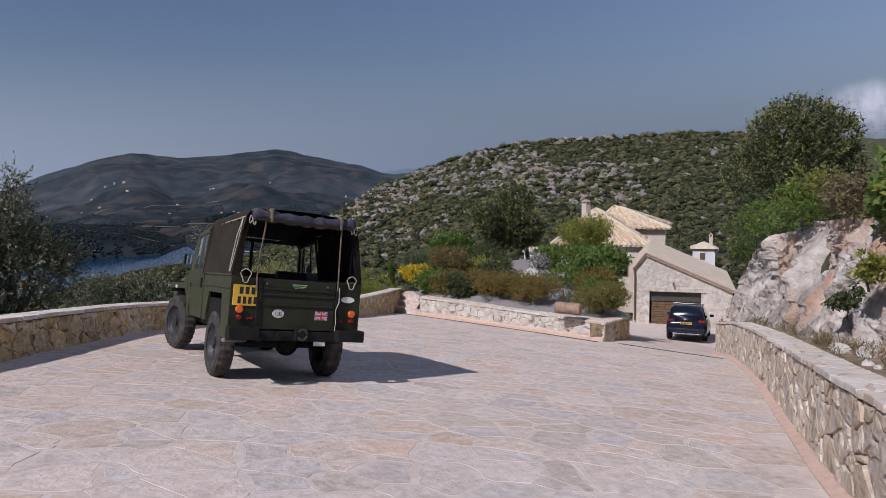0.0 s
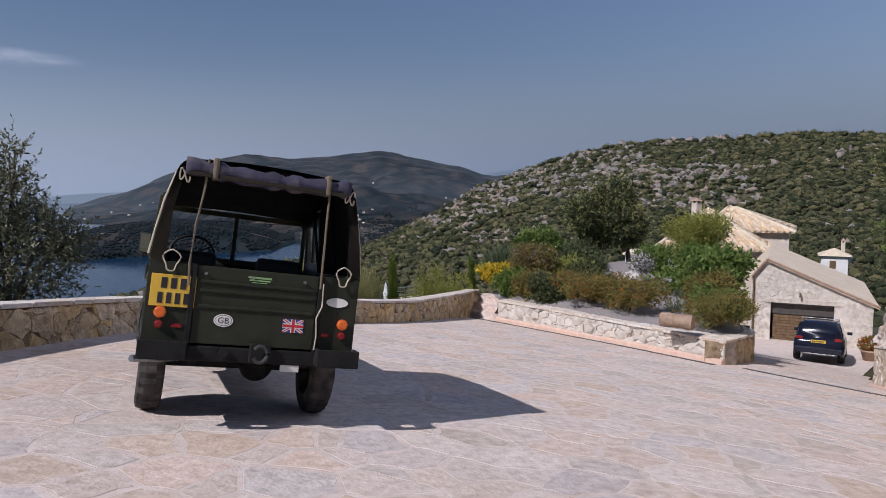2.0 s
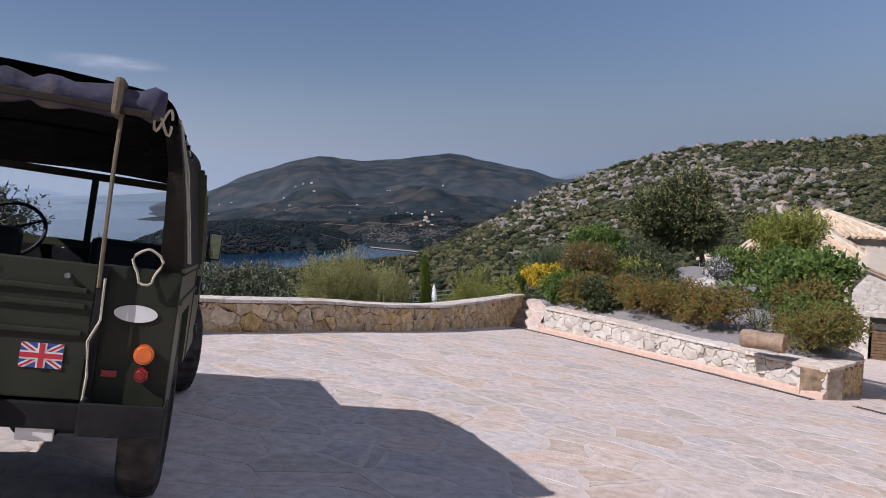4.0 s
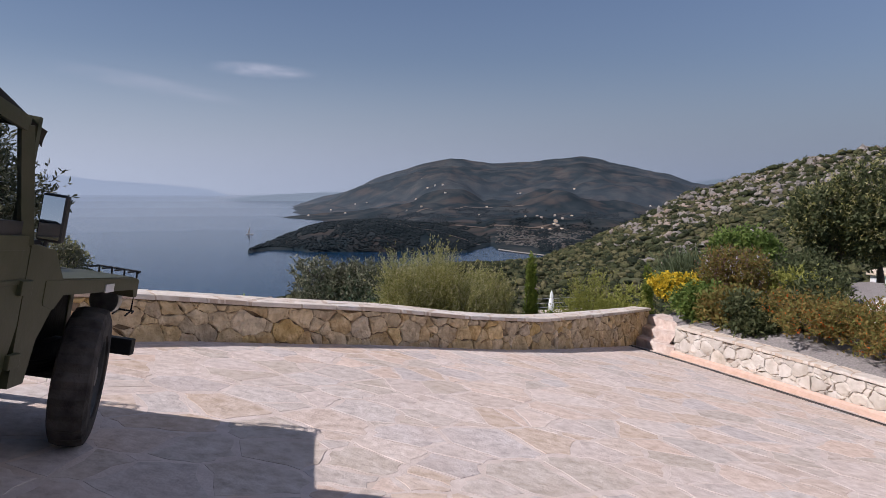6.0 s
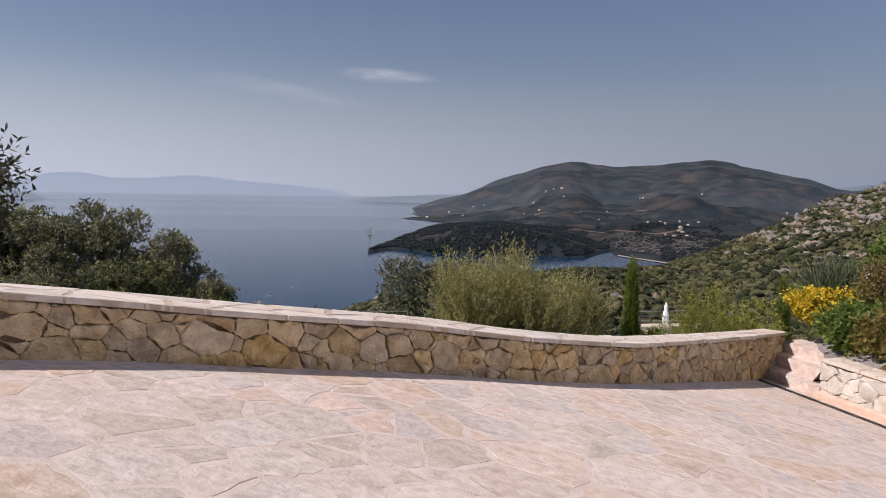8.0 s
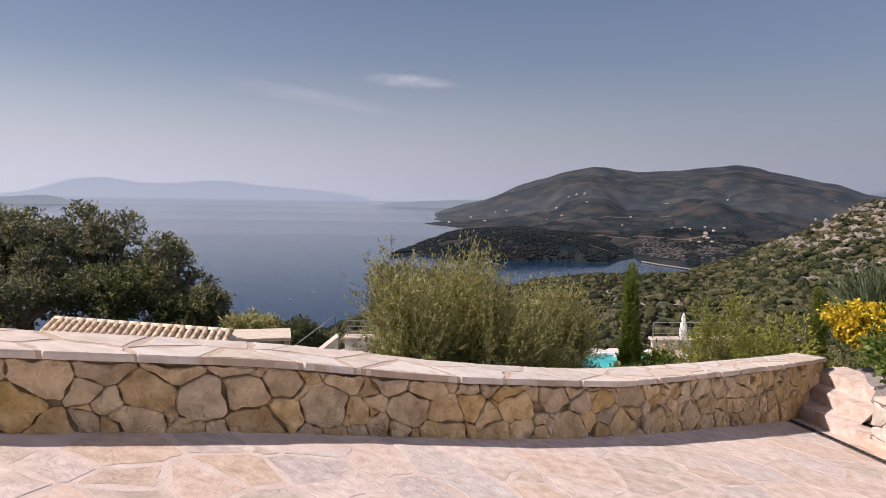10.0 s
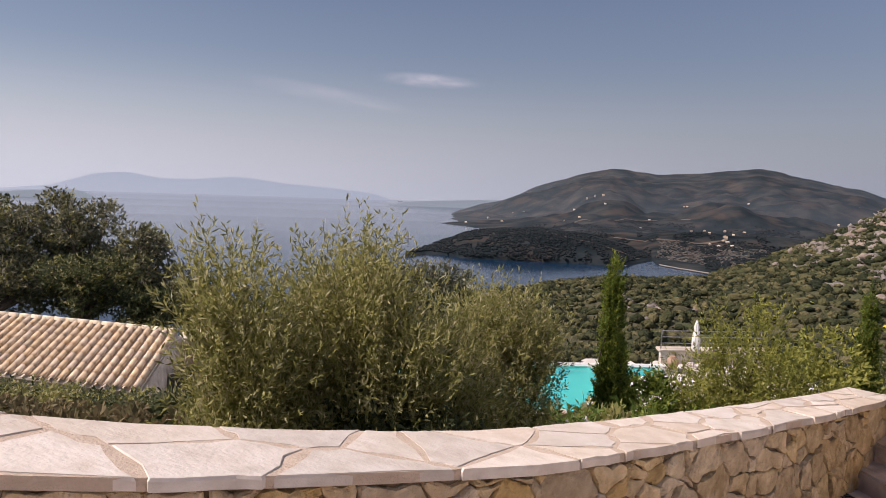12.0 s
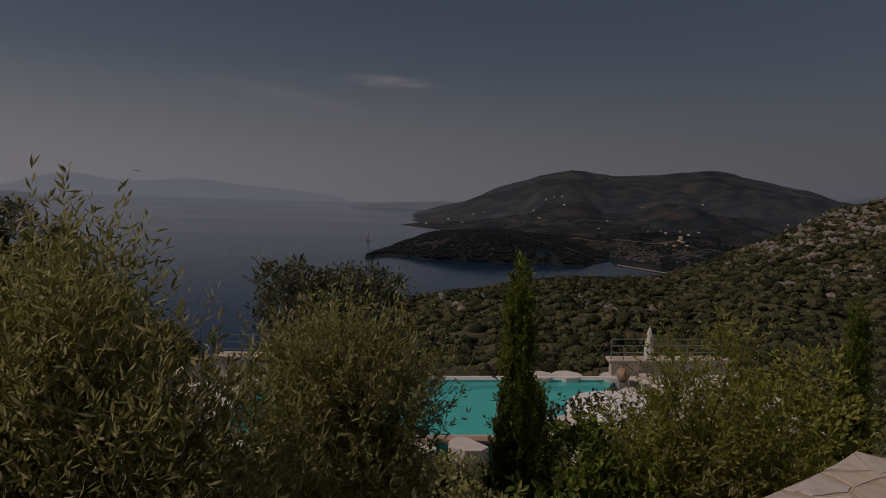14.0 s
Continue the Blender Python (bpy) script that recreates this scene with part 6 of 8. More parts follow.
beach = thing("pool_steps", Matrix.Identity(4), "curved white stone steps beside the pool", "steps")
for k, (r0, z) in enumerate(((1.5, 0.03), (1.05, 0.14), (0.6, 0.25))):
    bm = bmesh.new()
    bmesh.ops.create_cone(bm, cap_ends=True, segments=36, radius1=r0, radius2=r0 - 0.02, depth=0.2, matrix=Matrix.Translation((9.55, 25.4, PZ + z - 0.05)))
    part("step", bm, WHITEWASH, beach)
para_wall = thing("parapet", Matrix.Identity(4), "low cream parapet at the edge of the pool terrace", "parapet")
quad_slab("wall", [(9.75, 28.65, PZ + 0.42), (13.3, 29.4, PZ + 0.42), (13.3, 29.8, PZ + 0.42), (9.75, 29.05, PZ + 0.42)], 1.5, RUBBLE, para_wall)
quad_slab("coping", [(9.65, 28.55, PZ + 0.48), (13.4, 29.34, PZ + 0.48), (13.4, 29.9, PZ + 0.48), (9.65, 29.11, PZ + 0.48)], 0.06, PLASTER, para_wall)
para2 = thing("parapet", Matrix.Identity(4), "low cream parapet at the edge of the pool terrace", "parapet")
quad_slab("wall", [(-1.2, 26.83, PZ + 0.45), (0.6, 27.1, PZ + 0.45), (0.6, 27.5, PZ + 0.45), (-1.2, 27.23, PZ + 0.45)], 1.5, RUBBLE, para2)
quad_slab("coping", [(-1.25, 26.73, PZ + 0.52), (0.7, 27.0, PZ + 0.52), (0.7, 27.6, PZ + 0.52), (-1.25, 27.33, PZ + 0.52)], 0.07, PLASTER, para2)
for k, (p0, p1) in enumerate((((9.75, 28.8), (13.2, 29.55)), ((-1.15, 27.03), (0.6, 27.3)))):
    rail = thing("railing", Matrix.Identity(4), "thin steel railing on the parapet", "railing", "railings by the pool")
    z0 = PZ + 0.46
    for i in range(4):
        x, y = p0[0] + (p1[0] - p0[0]) * i / 3, p0[1] + (p1[1] - p0[1]) * i / 3
        part("post", tube_bm([(x, y, z0), (x, y, z0 + 0.6)], 0.022, 6), CHROME, rail)
    for z in (0.2, 0.4, 0.6):
        part("rail", tube_bm([(p0[0], p0[1], z0 + z), (p1[0], p1[1], z0 + z)], 0.014, 6), CHROME, rail)
# sloping wall of the stairs at the end of the terrace, with its rail, and stones beside them
stair = thing("stair_parapet", Matrix.Identity(4), "sloping rubble parapet with a pale coping beside the terrace stairs", "parapet")
for nm, top, thick, mat, w in (("wall", 0.0, 3.0, RUBBLE, 0.16), ("coping", 0.07, 0.07, PLASTER, 0.21)):
    quad_slab(nm, [(-1.3 + 0.4 * w, 26.2 - w, -4.35 + top), (-2.7 + 0.4 * w, 25.6 - w, -5.5 + top), (-2.7 - 0.4 * w, 25.6 + w, -5.5 + top), (-1.3 - 0.4 * w, 26.2 + w, -4.35 + top)], thick, mat, stair)
part("handrail", tube_bm([(-2.85, 25.9, -5.3), (-2.85, 25.9, -4.75), (-1.45, 26.5, -3.65), (-1.45, 26.5, -4.4)], 0.022, 6), CHROME, stair)
for k, (x, y, r) in enumerate(((-0.5, 23.3, 0.34), (0.0, 22.6, 0.28), (-0.8, 24.2, 0.36), (-0.2, 24.0, 0.22), (-0.9, 22.5, 0.30))):
    boulder(x, y, PZ + 0.02, r, 4.0 + k, "pale rough stone on the terrace beside the pool")
urn = thing("urn", Matrix.Translation((9.95, 28.0, PZ + 0.02)), "round terracotta urn at the corner of the pool", "urn")
part("vessel", lathe([(r * 0.7, z * 0.7) for r, z in URN]), TERRACOTTA, urn, smooth=True)
parasol = thing("parasol", Matrix.Translation((10.75, 28.55, PZ + 0.02)), "closed white parasol standing by the pool", "parasol")
part("pole", tube_bm([(0, 0, 0), (0, 0, 1.51)], 0.022, 8), CHROME, parasol)
bm = bmesh.new()
rows_ = []
for z, r in ((0.5, 0.08), (0.6, 0.11), (0.85, 0.12), (1.1, 0.09), (1.15, 0.06), (1.25, 0.08), (1.45, 0.03), (1.5, 0.01)):
    rows_.append([bm.verts.new((r * (1 + 0.16 * math.sin(8 * a)) * math.cos(a), r * (1 + 0.16 * math.sin(8 * a)) * math.sin(a), z)) for a in np.linspace(0, math.tau, 33)[:-1]])
for a, b in zip(rows_, rows_[1:]):
    for i in range(32):
        bm.faces.new((a[i], a[(i + 1) % 32], b[(i + 1) % 32], b[i]))
part("folded_canopy", bm, WHITEWASH, parasol, "white folded canopy", True)
bm = bmesh.new()
add_cyl(bm, (0, 0, 0), (0, 0, 0.08), 0.25, seg=20)
part("base", bm, RUBBLE, parasol)
bench = thing("stone_bench", Matrix.Translation((12.2, 24.9, PZ + 0.02)) @ Matrix.Rotation(radians(15), 4, "Z"), "pale stone bench on the terrace", "bench")
part("seat", box_bm(-0.9, 0.9, -0.2, 0.2, 0.38, 0.46, 0.01), WHITEWASH, bench)
for x in (-0.7, 0.7):
    part("leg", box_bm(x - 0.1, x + 0.1, -0.15, 0.15, 0, 0.38, 0.01), WHITEWASH, bench)

# lower building with barrel tiles
low = thing("cottage", Matrix.Identity(4), "low cream cottage with a clay barrel-tile roof", "cottage")
RR, RL = Vector((-4.5, 25.0, -4.08)), Vector((-11.2, 25.95, -4.08))
ER, EL = Vector((-4.22, 22.45, -5.02)), Vector((-11.0, 23.4, -5.02))
back = Vector((RR.x * 2 - ER.x, RR.y * 2 - ER.y, -4.75))
bm = bmesh.new()
pts = [ER + Vector((0.0, 0.15, -0.08)), RR + Vector((0, 0, -0.08)), Vector((back.x, back.y, -5.0))]
a = [bm.verts.new(p) for p in pts] + [bm.verts.new((back.x, back.y, -8)), bm.verts.new((ER.x, ER.y + 0.15, -8))]
sh = (RL - RR)
b = [bm.verts.new(v.co + sh) for v in a]
bm.faces.new(a)
bm.faces.new(b[::-1])
for i in range(5):
    bm.faces.new((a[i], b[i], b[(i + 1) % 5], a[(i + 1) % 5]))
bmesh.ops.recalc_face_normals(bm, faces=bm.faces[:])
part("wall", bm, RUBBLE, low, "tan stone wall")
lroof = quad_slab("roof", [RR, RL, EL, ER], 0.06, PLASTER, low)
tiled_slope(lroof, RR + Vector((-0.1, 0, 0.0)), RL, ER + Vector((-0.1, 0, 0)), EL, 0.27, 0.38)
n_ = int((RL - RR).length / 0.4)
rt = barrel_mesh("ridge_tile", 0.11, 0.44, RIDGETILE)
ang = math.atan2((RL - RR).y, (RL - RR).x) - math.pi / 2
for i in range(n_):
    p = RR.lerp(RL, i / n_)
    ob = new("ridge_tile", rt)
    ob.parent = lroof
    ob.matrix_local = Matrix.Translation(p + Vector((0, 0, 0.03))) @ Matrix.Rotation(ang, 4, "Z") @ pose(0, 0, 0, 2, 0, 0)
COTTAGE_WALL = material("tan_cottage_wall", [(0.36, 0.27, 0.18), (0.50, 0.39, 0.28)], 3.0, 0.9, 0.4, 12, stains=((0.30, 0.21, 0.14), 1.5, 0.5))
quad_slab("end_wall", [(-4.6, 25.15, -4.4), (-3.15, 25.62, -4.4), (-3.5, 26.7, -4.4), (-5.0, 26.2, -4.4)], 3.6, COTTAGE_WALL, low)
quad_slab("porch_roof", [(-4.5, 24.85, -4.28), (-2.7, 25.5, -4.28), (-3.2, 27.0, -4.28), (-5.0, 26.4, -4.28)], 0.10, RIDGETILE, low)
for x, y in ((-2.85, 25.6), (-3.3, 26.85)):
    part("porch_post", box_bm(x - 0.07, x + 0.07, y - 0.07, y + 0.07, -7.5, -4.38, 0.01), COTTAGE_WALL, low)
part("porch_opening", box_bm(-4.35, -4.02, 24.2, 25.3, -6.6, -5.1), SHUTTER, low)


# ---- plants ----
def leaf_material(name, colors, translucent=0.3, rough=0.6):
    m = bpy.data.materials.new(name)
    m.use_nodes = True
    n, l = m.node_tree.nodes, m.node_tree.links
    geo = n.new("ShaderNodeNewGeometry")
    ramp = n.new("ShaderNodeValToRGB")
    e = ramp.color_ramp.elements
    while len(e) < len(colors):
        e.new(0.5)
    for i, c in enumerate(colors):
        e[i].position = i / max(1, len(colors) - 1)
        e[i].color = (*c, 1)
    l.new(geo.outputs["Random Per Island"], ramp.inputs["Fac"])
    b = n["Principled BSDF"]
    b.inputs["Roughness"].default_value = rough
    b.inputs["Specular IOR Level"].default_value = 0.15
    l.new(ramp.outputs["Color"], b.inputs["Base Color"])
    tr = n.new("ShaderNodeBsdfTranslucent")
    l.new(ramp.outputs["Color"], tr.inputs["Color"])
    mx = n.new("ShaderNodeMixShader")
    mx.inputs[0].default_value = translucent
    l.new(b.outputs[0], mx.inputs[1])
    l.new(tr.outputs[0], mx.inputs[2])
    l.new(mx.outputs[0], n["Material Output"].inputs["Surface"])
    return m


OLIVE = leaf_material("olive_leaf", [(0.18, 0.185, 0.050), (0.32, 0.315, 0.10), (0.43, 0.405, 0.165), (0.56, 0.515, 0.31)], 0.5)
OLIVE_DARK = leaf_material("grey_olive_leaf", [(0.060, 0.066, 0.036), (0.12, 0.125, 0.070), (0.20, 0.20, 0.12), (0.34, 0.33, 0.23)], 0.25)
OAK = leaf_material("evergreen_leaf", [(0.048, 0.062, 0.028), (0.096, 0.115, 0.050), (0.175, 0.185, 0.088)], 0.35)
FRESH = leaf_material("fresh_green_leaf", [(0.085, 0.140, 0.031), (0.156, 0.227, 0.055), (0.260, 0.325, 0.086)], 0.45)
LIMEY = leaf_material("yellow_green_leaf", [(0.192, 0.210, 0.043), (0.312, 0.324, 0.072), (0.432, 0.420, 0.120)], 0.45)
CYPRESS = leaf_material("cypress_leaf", [(0.075, 0.12, 0.022), (0.16, 0.22, 0.04), (0.28, 0.31, 0.055)], 0.45)
RUST = leaf_material("rust_leaf", [(0.16, 0.165, 0.050), (0.25, 0.215, 0.066), (0.31, 0.19, 0.062), (0.19, 0.23, 0.066)], 0.45)
PURPLE = leaf_material("dry_flower_head", [(0.10, 0.070, 0.030), (0.16, 0.10, 0.06), (0.24, 0.16, 0.15)])
YELLOWF = leaf_material("yellow_flower", [(0.50, 0.36, 0.02), (0.66, 0.48, 0.03), (0.72, 0.56, 0.06)], 0.2)
ORANGEF = leaf_material("orange_flower", [(0.45, 0.10, 0.02), (0.55, 0.16, 0.03)], 0.2)
WHITEF = leaf_material("pale_flower", [(0.55, 0.52, 0.55), (0.68, 0.64, 0.68)], 0.2)
GREYGRASS = leaf_material("grey_green_blade", [(0.070, 0.090, 0.040), (0.12, 0.15, 0.075), (0.17, 0.20, 0.11)])
DRYGRASS = leaf_material("dry_grass_blade", [(0.16, 0.12, 0.06), (0.25, 0.20, 0.11), (0.12, 0.12, 0.045)])
WOOD = material("tree_bark", [(0.075, 0.060, 0.045), (0.15, 0.125, 0.10)], 9.0, 0.95, 0.6, 30)


def quick_mesh(name, verts, quads, mat, parent=None, label="", smooth=False):
    """A mesh of quads from numpy arrays."""
    me = bpy.data.meshes.new(name)
    me.vertices.add(len(verts))
    me.vertices.foreach_set("co", np.asarray(verts, np.float32).ravel())
    k = quads.shape[1]
    me.loops.add(quads.size)
    me.loops.foreach_set("vertex_index", quads.astype(np.int32).ravel())
    me.polygons.add(len(quads))
    me.polygons.foreach_set("loop_start", np.arange(0, quads.size, k, dtype=np.int32))
    me.update(calc_edges=True)
    me.materials.append(mat)
    if smooth:
        me.polygons.foreach_set("use_smooth", np.ones(len(quads), bool))
    ob = new(name, me)
    ob.parent = parent
    if label:
        ob["label"] = label
    return ob


def unit(v):
    return v / (np.linalg.norm(v, axis=-1, keepdims=True) + 1e-9)


def leaves(name, p, d, length, width, rs, mat, parent, label=""):
    """One narrow four-cornered leaf at each place p, pointing along d."""
    n = len(p)
    side = unit(np.cross(d, rs.normal(size=(n, 3))))
    ln = length * rs.uniform(0.65, 1.25, (n, 1))
    w = width * rs.uniform(0.7, 1.2, (n, 1))
    nrm = np.cross(d, side)
    v = np.stack([p, p + d * ln * 0.5 + side * w * 0.5 + nrm * ln * 0.06, p + d * ln, p + d * ln * 0.5 - side * w * 0.5 + nrm * ln * 0.06], 1).reshape(-1, 3)
    return quick_mesh(name, v, np.arange(4 * n).reshape(-1, 4), mat, parent, label)


def sprigs(rs, clumps, count, per, sprig, up=0.5, shell=0.5, spread=0.75):
    """Places and directions of leaves on many twigs that leave a set of ellipsoids (cx, cy, cz, rx, ry, rz)."""
    c = np.array(clumps, float)
    w = (c[:, 3] * c[:, 4] * c[:, 5]) ** (2 / 3)
    k = rs.choice(len(c), count, p=w / w.sum())
    u = unit(rs.normal(size=(count, 3)))
    rad = shell + (1 - shell) * rs.uniform(0, 1, (count, 1)) ** 0.6
    o = c[k, :3] + u * rad * c[k, 3:]
    sd = unit(u * 0.8 + np.array([0, 0, up]) + rs.normal(size=(count, 3)) * 0.35)
    ln = sprig * rs.uniform(0.5, 1.3, (count, 1))
    t = rs.uniform(0, 1, (count, per, 1))
    p = o[:, None] + sd[:, None] * ln[:, None] * t
    d = unit(sd[:, None] * 0.75 + rs.normal(size=(count, per, 3)) * spread)
    return p.reshape(-1, 3), d.reshape(-1, 3)


def limbs(base, clumps, r, rg, bend=0.25):
    """Trunk and limbs from the base to the clumps, tapered."""
    bm = bmesh.new()
    b = Vector(base)
    c = [Vector(k[:3]) for k in clumps]
    mid = sum(c, Vector()) / len(c)
    fork = b.lerp(Vector((b.x * 0.6 + mid.x * 0.4, b.y * 0.6 + mid.y * 0.4, mid.z)), 0.42)

    def taper(pts, r0, r1, seg=7):
        rows = []
        for i, p in enumerate(pts):
            dd = (pts[min(i + 1, len(pts) - 1)] - pts[max(i - 1, 0)]).normalized()
            q = dd.to_track_quat("Z", "Y")
            rr = r0 + (r1 - r0) * i / (len(pts) - 1)
            rows.append([bm.verts.new(p + q @ Vector((math.cos(a) * rr * (1 + 0.15 * math.sin(3 * a)), math.sin(a) * rr, 0))) for a in np.linspace(0, math.tau, seg + 1)[:-1]])
        for x, y in zip(rows, rows[1:]):
            for j in range(seg):
                bm.faces.new((x[j], x[(j + 1) % seg], y[(j + 1) % seg], y[j]))
    taper([b - Vector((0, 0, 0.15)), b.lerp(fork, 0.5) + Vector((rg.uniform(-bend, bend) * 0.3, rg.uniform(-bend, bend) * 0.3, 0)), fork], r, r * 0.7)
    for k, e in zip(clumps, c):
        m = fork.lerp(e, 0.5) + Vector((rg.uniform(-bend, bend), rg.uniform(-bend, bend), rg.uniform(0, bend))) * 0.6
        taper([fork, m, e], r * 0.5, r * 0.18, 6)
        for _ in range(4):
            a = rg.uniform(0, math.tau)
            tip = e + Vector((math.cos(a) * k[3] * 0.75, math.sin(a) * k[4] * 0.75, rg.uniform(-0.2, 0.9) * k[5]))
            taper([e.lerp(m, rg.uniform(0, 0.5)), e.lerp(tip, 0.5) + Vector((0, 0, rg.uniform(-0.1, 0.1) * k[5])), tip], r * 0.16, r * 0.05, 5)
    return bm


def plant(name, x, y, clumps, label, category, mat, count, per, sprig, leaf, width, seed, z=None, trunk=0.08, up=0.5, shell=0.5, group="", extra=None, spread=0.75):
    """clumps are given relative to the foot (x, y, ground)."""
    rs, rg = np.random.RandomState(seed), random.Random(seed)
    if per < 16:                       # fewer, larger leaves on all but the nearest trees
        count, leaf, width = int(count * 0.5), leaf * 1.2, width * 1.35
    z = ground_at(x, y) if z is None else z
    ob = thing(name, Matrix.Translation((x, y, z)), label, category, group)
    if trunk:
        part("trunk", limbs((0, 0, 0), clumps, trunk, rg), WOOD, ob, smooth=True)
    p, d = sprigs(rs, clumps, count, per, sprig, up, shell, spread)
    keep = p[:, 2] > 0.0
    leaves("crown", p[keep], d[keep], leaf, width, rs, mat, ob)
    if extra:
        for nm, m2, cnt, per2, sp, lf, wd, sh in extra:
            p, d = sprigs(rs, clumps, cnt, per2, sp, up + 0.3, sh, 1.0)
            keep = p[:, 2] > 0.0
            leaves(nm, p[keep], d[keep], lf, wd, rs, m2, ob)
    return ob


def rough_clumps(rg, rx, ry, rz, z, n, k=0.5):
    """n overlapping ellipsoids filling a crown."""
    out = []
    for _ in range(n):
        a, t = rg.uniform(0, math.tau), rg.uniform(0.15, 0.75)
        out.append((math.cos(a) * rx * t, math.sin(a) * ry * t, z + rg.uniform(-0.55, 0.6) * rz, rx * k * rg.uniform(0.7, 1.2), ry * k * rg.uniform(0.7, 1.2), rz * k * rg.uniform(0.75, 1.15)))
    return out


rg = random.Random(8)
# near olives beyond the perimeter wall
def raised(x, y, z, clumps):
    """The ground below (x, y), and clumps given from height z counted from that ground."""
    g = min(ground_at(x, y), z)
    return g, [(a, b, c + z - g, d, e, f) for a, b, c, d, e, f in clumps]


zt, cl = raised(3.60, 12.2, -2.5, [(0.0, 0, 1.35, 0.52, 0.46, 0.55), (-0.40, 0.1, 1.1, 0.45, 0.42, 0.5), (0.45, -0.1, 1.1, 0.48, 0.42, 0.5), (0.0, -0.2, 0.8, 0.7, 0.52, 0.5), (0.1, 0.1, 1.62, 0.36, 0.34, 0.4), (-0.65, 0, 0.7, 0.42, 0.4, 0.45), (0.80, 0.1, 0.75, 0.42, 0.38, 0.5), (0.0, 0, 0.35, 0.85, 0.6, 0.35), (0.75, -0.1, 0.35, 0.5, 0.4, 0.35), (-0.7, 0, 0.3, 0.5, 0.4, 0.35)])
plant("olive_tree", 3.60, 12.2, cl,
      "bushy young olive tree with long silvery green shoots", "olive tree", OLIVE, 4300, 20, 0.56, 0.070, 0.0150, 1, trunk=0.05, up=1.6, shell=0.2, spread=0.5, z=zt)
zt, cl = raised(4.85, 13.5, -2.45, [(0, 0, 1.22, 0.38, 0.36, 0.42), (-0.26, 0, 1.0, 0.38, 0.34, 0.42), (0.28, 0.1, 0.98, 0.38, 0.34, 0.38), (0.0, -0.1, 0.68, 0.50, 0.42, 0.42), (0.1, 0, 0.34, 0.52, 0.46, 0.38)])
plant("olive_tree", 4.85, 13.5, cl,
      "small olive tree, lower and paler than its neighbour", "olive tree", OLIVE, 2000, 18, 0.38, 0.058, 0.0140, 2, trunk=0.04, up=1.4, shell=0.25, spread=0.5, z=zt)
zt, cl = raised(3.05, 11.35, -2.2, [(0, 0, 0.5, 0.36, 0.34, 0.45), (0.05, 0, 1.0, 0.34, 0.3, 0.45), (-0.15, 0.1, 1.4, 0.26, 0.25, 0.4)])
plant("olive_tree", 3.05, 11.35, cl,
      "thin young olive shoots close behind the wall", "olive tree", OLIVE, 800, 18, 0.5, 0.068, 0.0150, 12, trunk=0.03, up=1.6, shell=0.2, spread=0.5, z=zt)
plant("olive_tree", 7.73, 15.3, [(0.1, 0, 1.15, 0.5, 0.42, 0.45), (-0.45, 0, 0.85, 0.42, 0.4, 0.4), (0.6, 0, 0.85, 0.5, 0.45, 0.4), (0.35, 0.1, 1.7, 0.17, 0.17, 0.4), (-0.2, 0, 1.55, 0.13, 0.13, 0.4), (0.05, 0, 0.45, 0.75, 0.6, 0.4)],
      "loose yellow-green olive sapling by the wall", "olive tree", LIMEY, 1500, 16, 0.42, 0.064, 0.0165, 3, trunk=0.035, up=1.2, shell=0.25, spread=0.55, z=min(ground_at(7.73, 15.3), -2.9))
plant("olive_tree", -2.8, 7.9, [(0.25, 0, 3.65, 0.22, 0.25, 0.5), (-0.1, 0, 3.05, 0.6, 0.7, 0.6), (0.6, 0, 2.6, 0.4, 0.5, 0.35), (0.95, 0, 2.45, 0.28, 0.35, 0.22), (-0.7, 0, 2.8, 0.9, 0.8, 0.8), (0.2, 0, 2.1, 1.0, 0.9, 0.7), (-0.8, 0, 1.5, 1.0, 0.8, 0.7)],
      "grey-green olive tree rising behind the perimeter wall", "olive tree", OLIVE_DARK, 4800, 11, 0.32, 0.075, 0.022, 4, trunk=0.12, up=0.6, shell=0.35, z=ground_at(-2.8, 7.9))
plant("olive_tree", 1.48, 28.2, rough_clumps(rg, 2.0, 1.9, 1.3, 3.4, 11, 0.52), "round dark olive tree standing below the pool", "olive tree", OLIVE_DARK, 4200, 8, 0.40, 0.15, 0.05, 5, trunk=0.2, z=-6.7, shell=0.5)
zt, cl = raised(0.83, 7.55, -0.44, [(0, 0, 0.03, 0.03, 0.03, 0.04)])
plant("agave", 0.83, 7.55, cl, "spiky green tip of a plant showing over the wall", "plant", FRESH, 16, 5, 0.12, 0.14, 0.014, 9, trunk=0.03, up=1.6, shell=0.1, spread=0.5, z=zt)
zt, cl = raised(-3.2, 28.3, -6.2, rough_clumps(random.Random(91), 1.0, 0.9, 0.8, 1.1, 9, 0.45))
plant("holm_oak", -3.2, 28.3, cl, "dark evergreen shrub between the cottage and the stairs", "shrub", OAK, 1500, 8, 0.3, 0.14, 0.05, 95, trunk=0.08, z=zt)
# slim cypresses
for (x, y, z, h, r, sd_, lb) in ((6.06, 14.1, -2.75, 2.2, 0.165, 6, "slim bright green cypress"), (6.28, 14.9, -2.95, 1.3, 0.14, 7, "short dark cypress close beside a taller one"), (10.1, 17.0, -3.35, 2.25, 0.2, 8, "slim young cypress on the slope")):
    cl = [(0, 0, h * t, r * (1.25 - t) * 1.0 + 0.02, r * (1.25 - t) + 0.02, h * 0.13) for t in np.linspace(0.08, 0.93, 9)]
    plant("cypress", x, y, cl, lb + " on the terrace below", "cypress", CYPRESS, 1900, 16, 0.12, 0.045, 0.014, sd_, z=z, trunk=0.03, up=2.2, shell=0.35, spread=0.45)
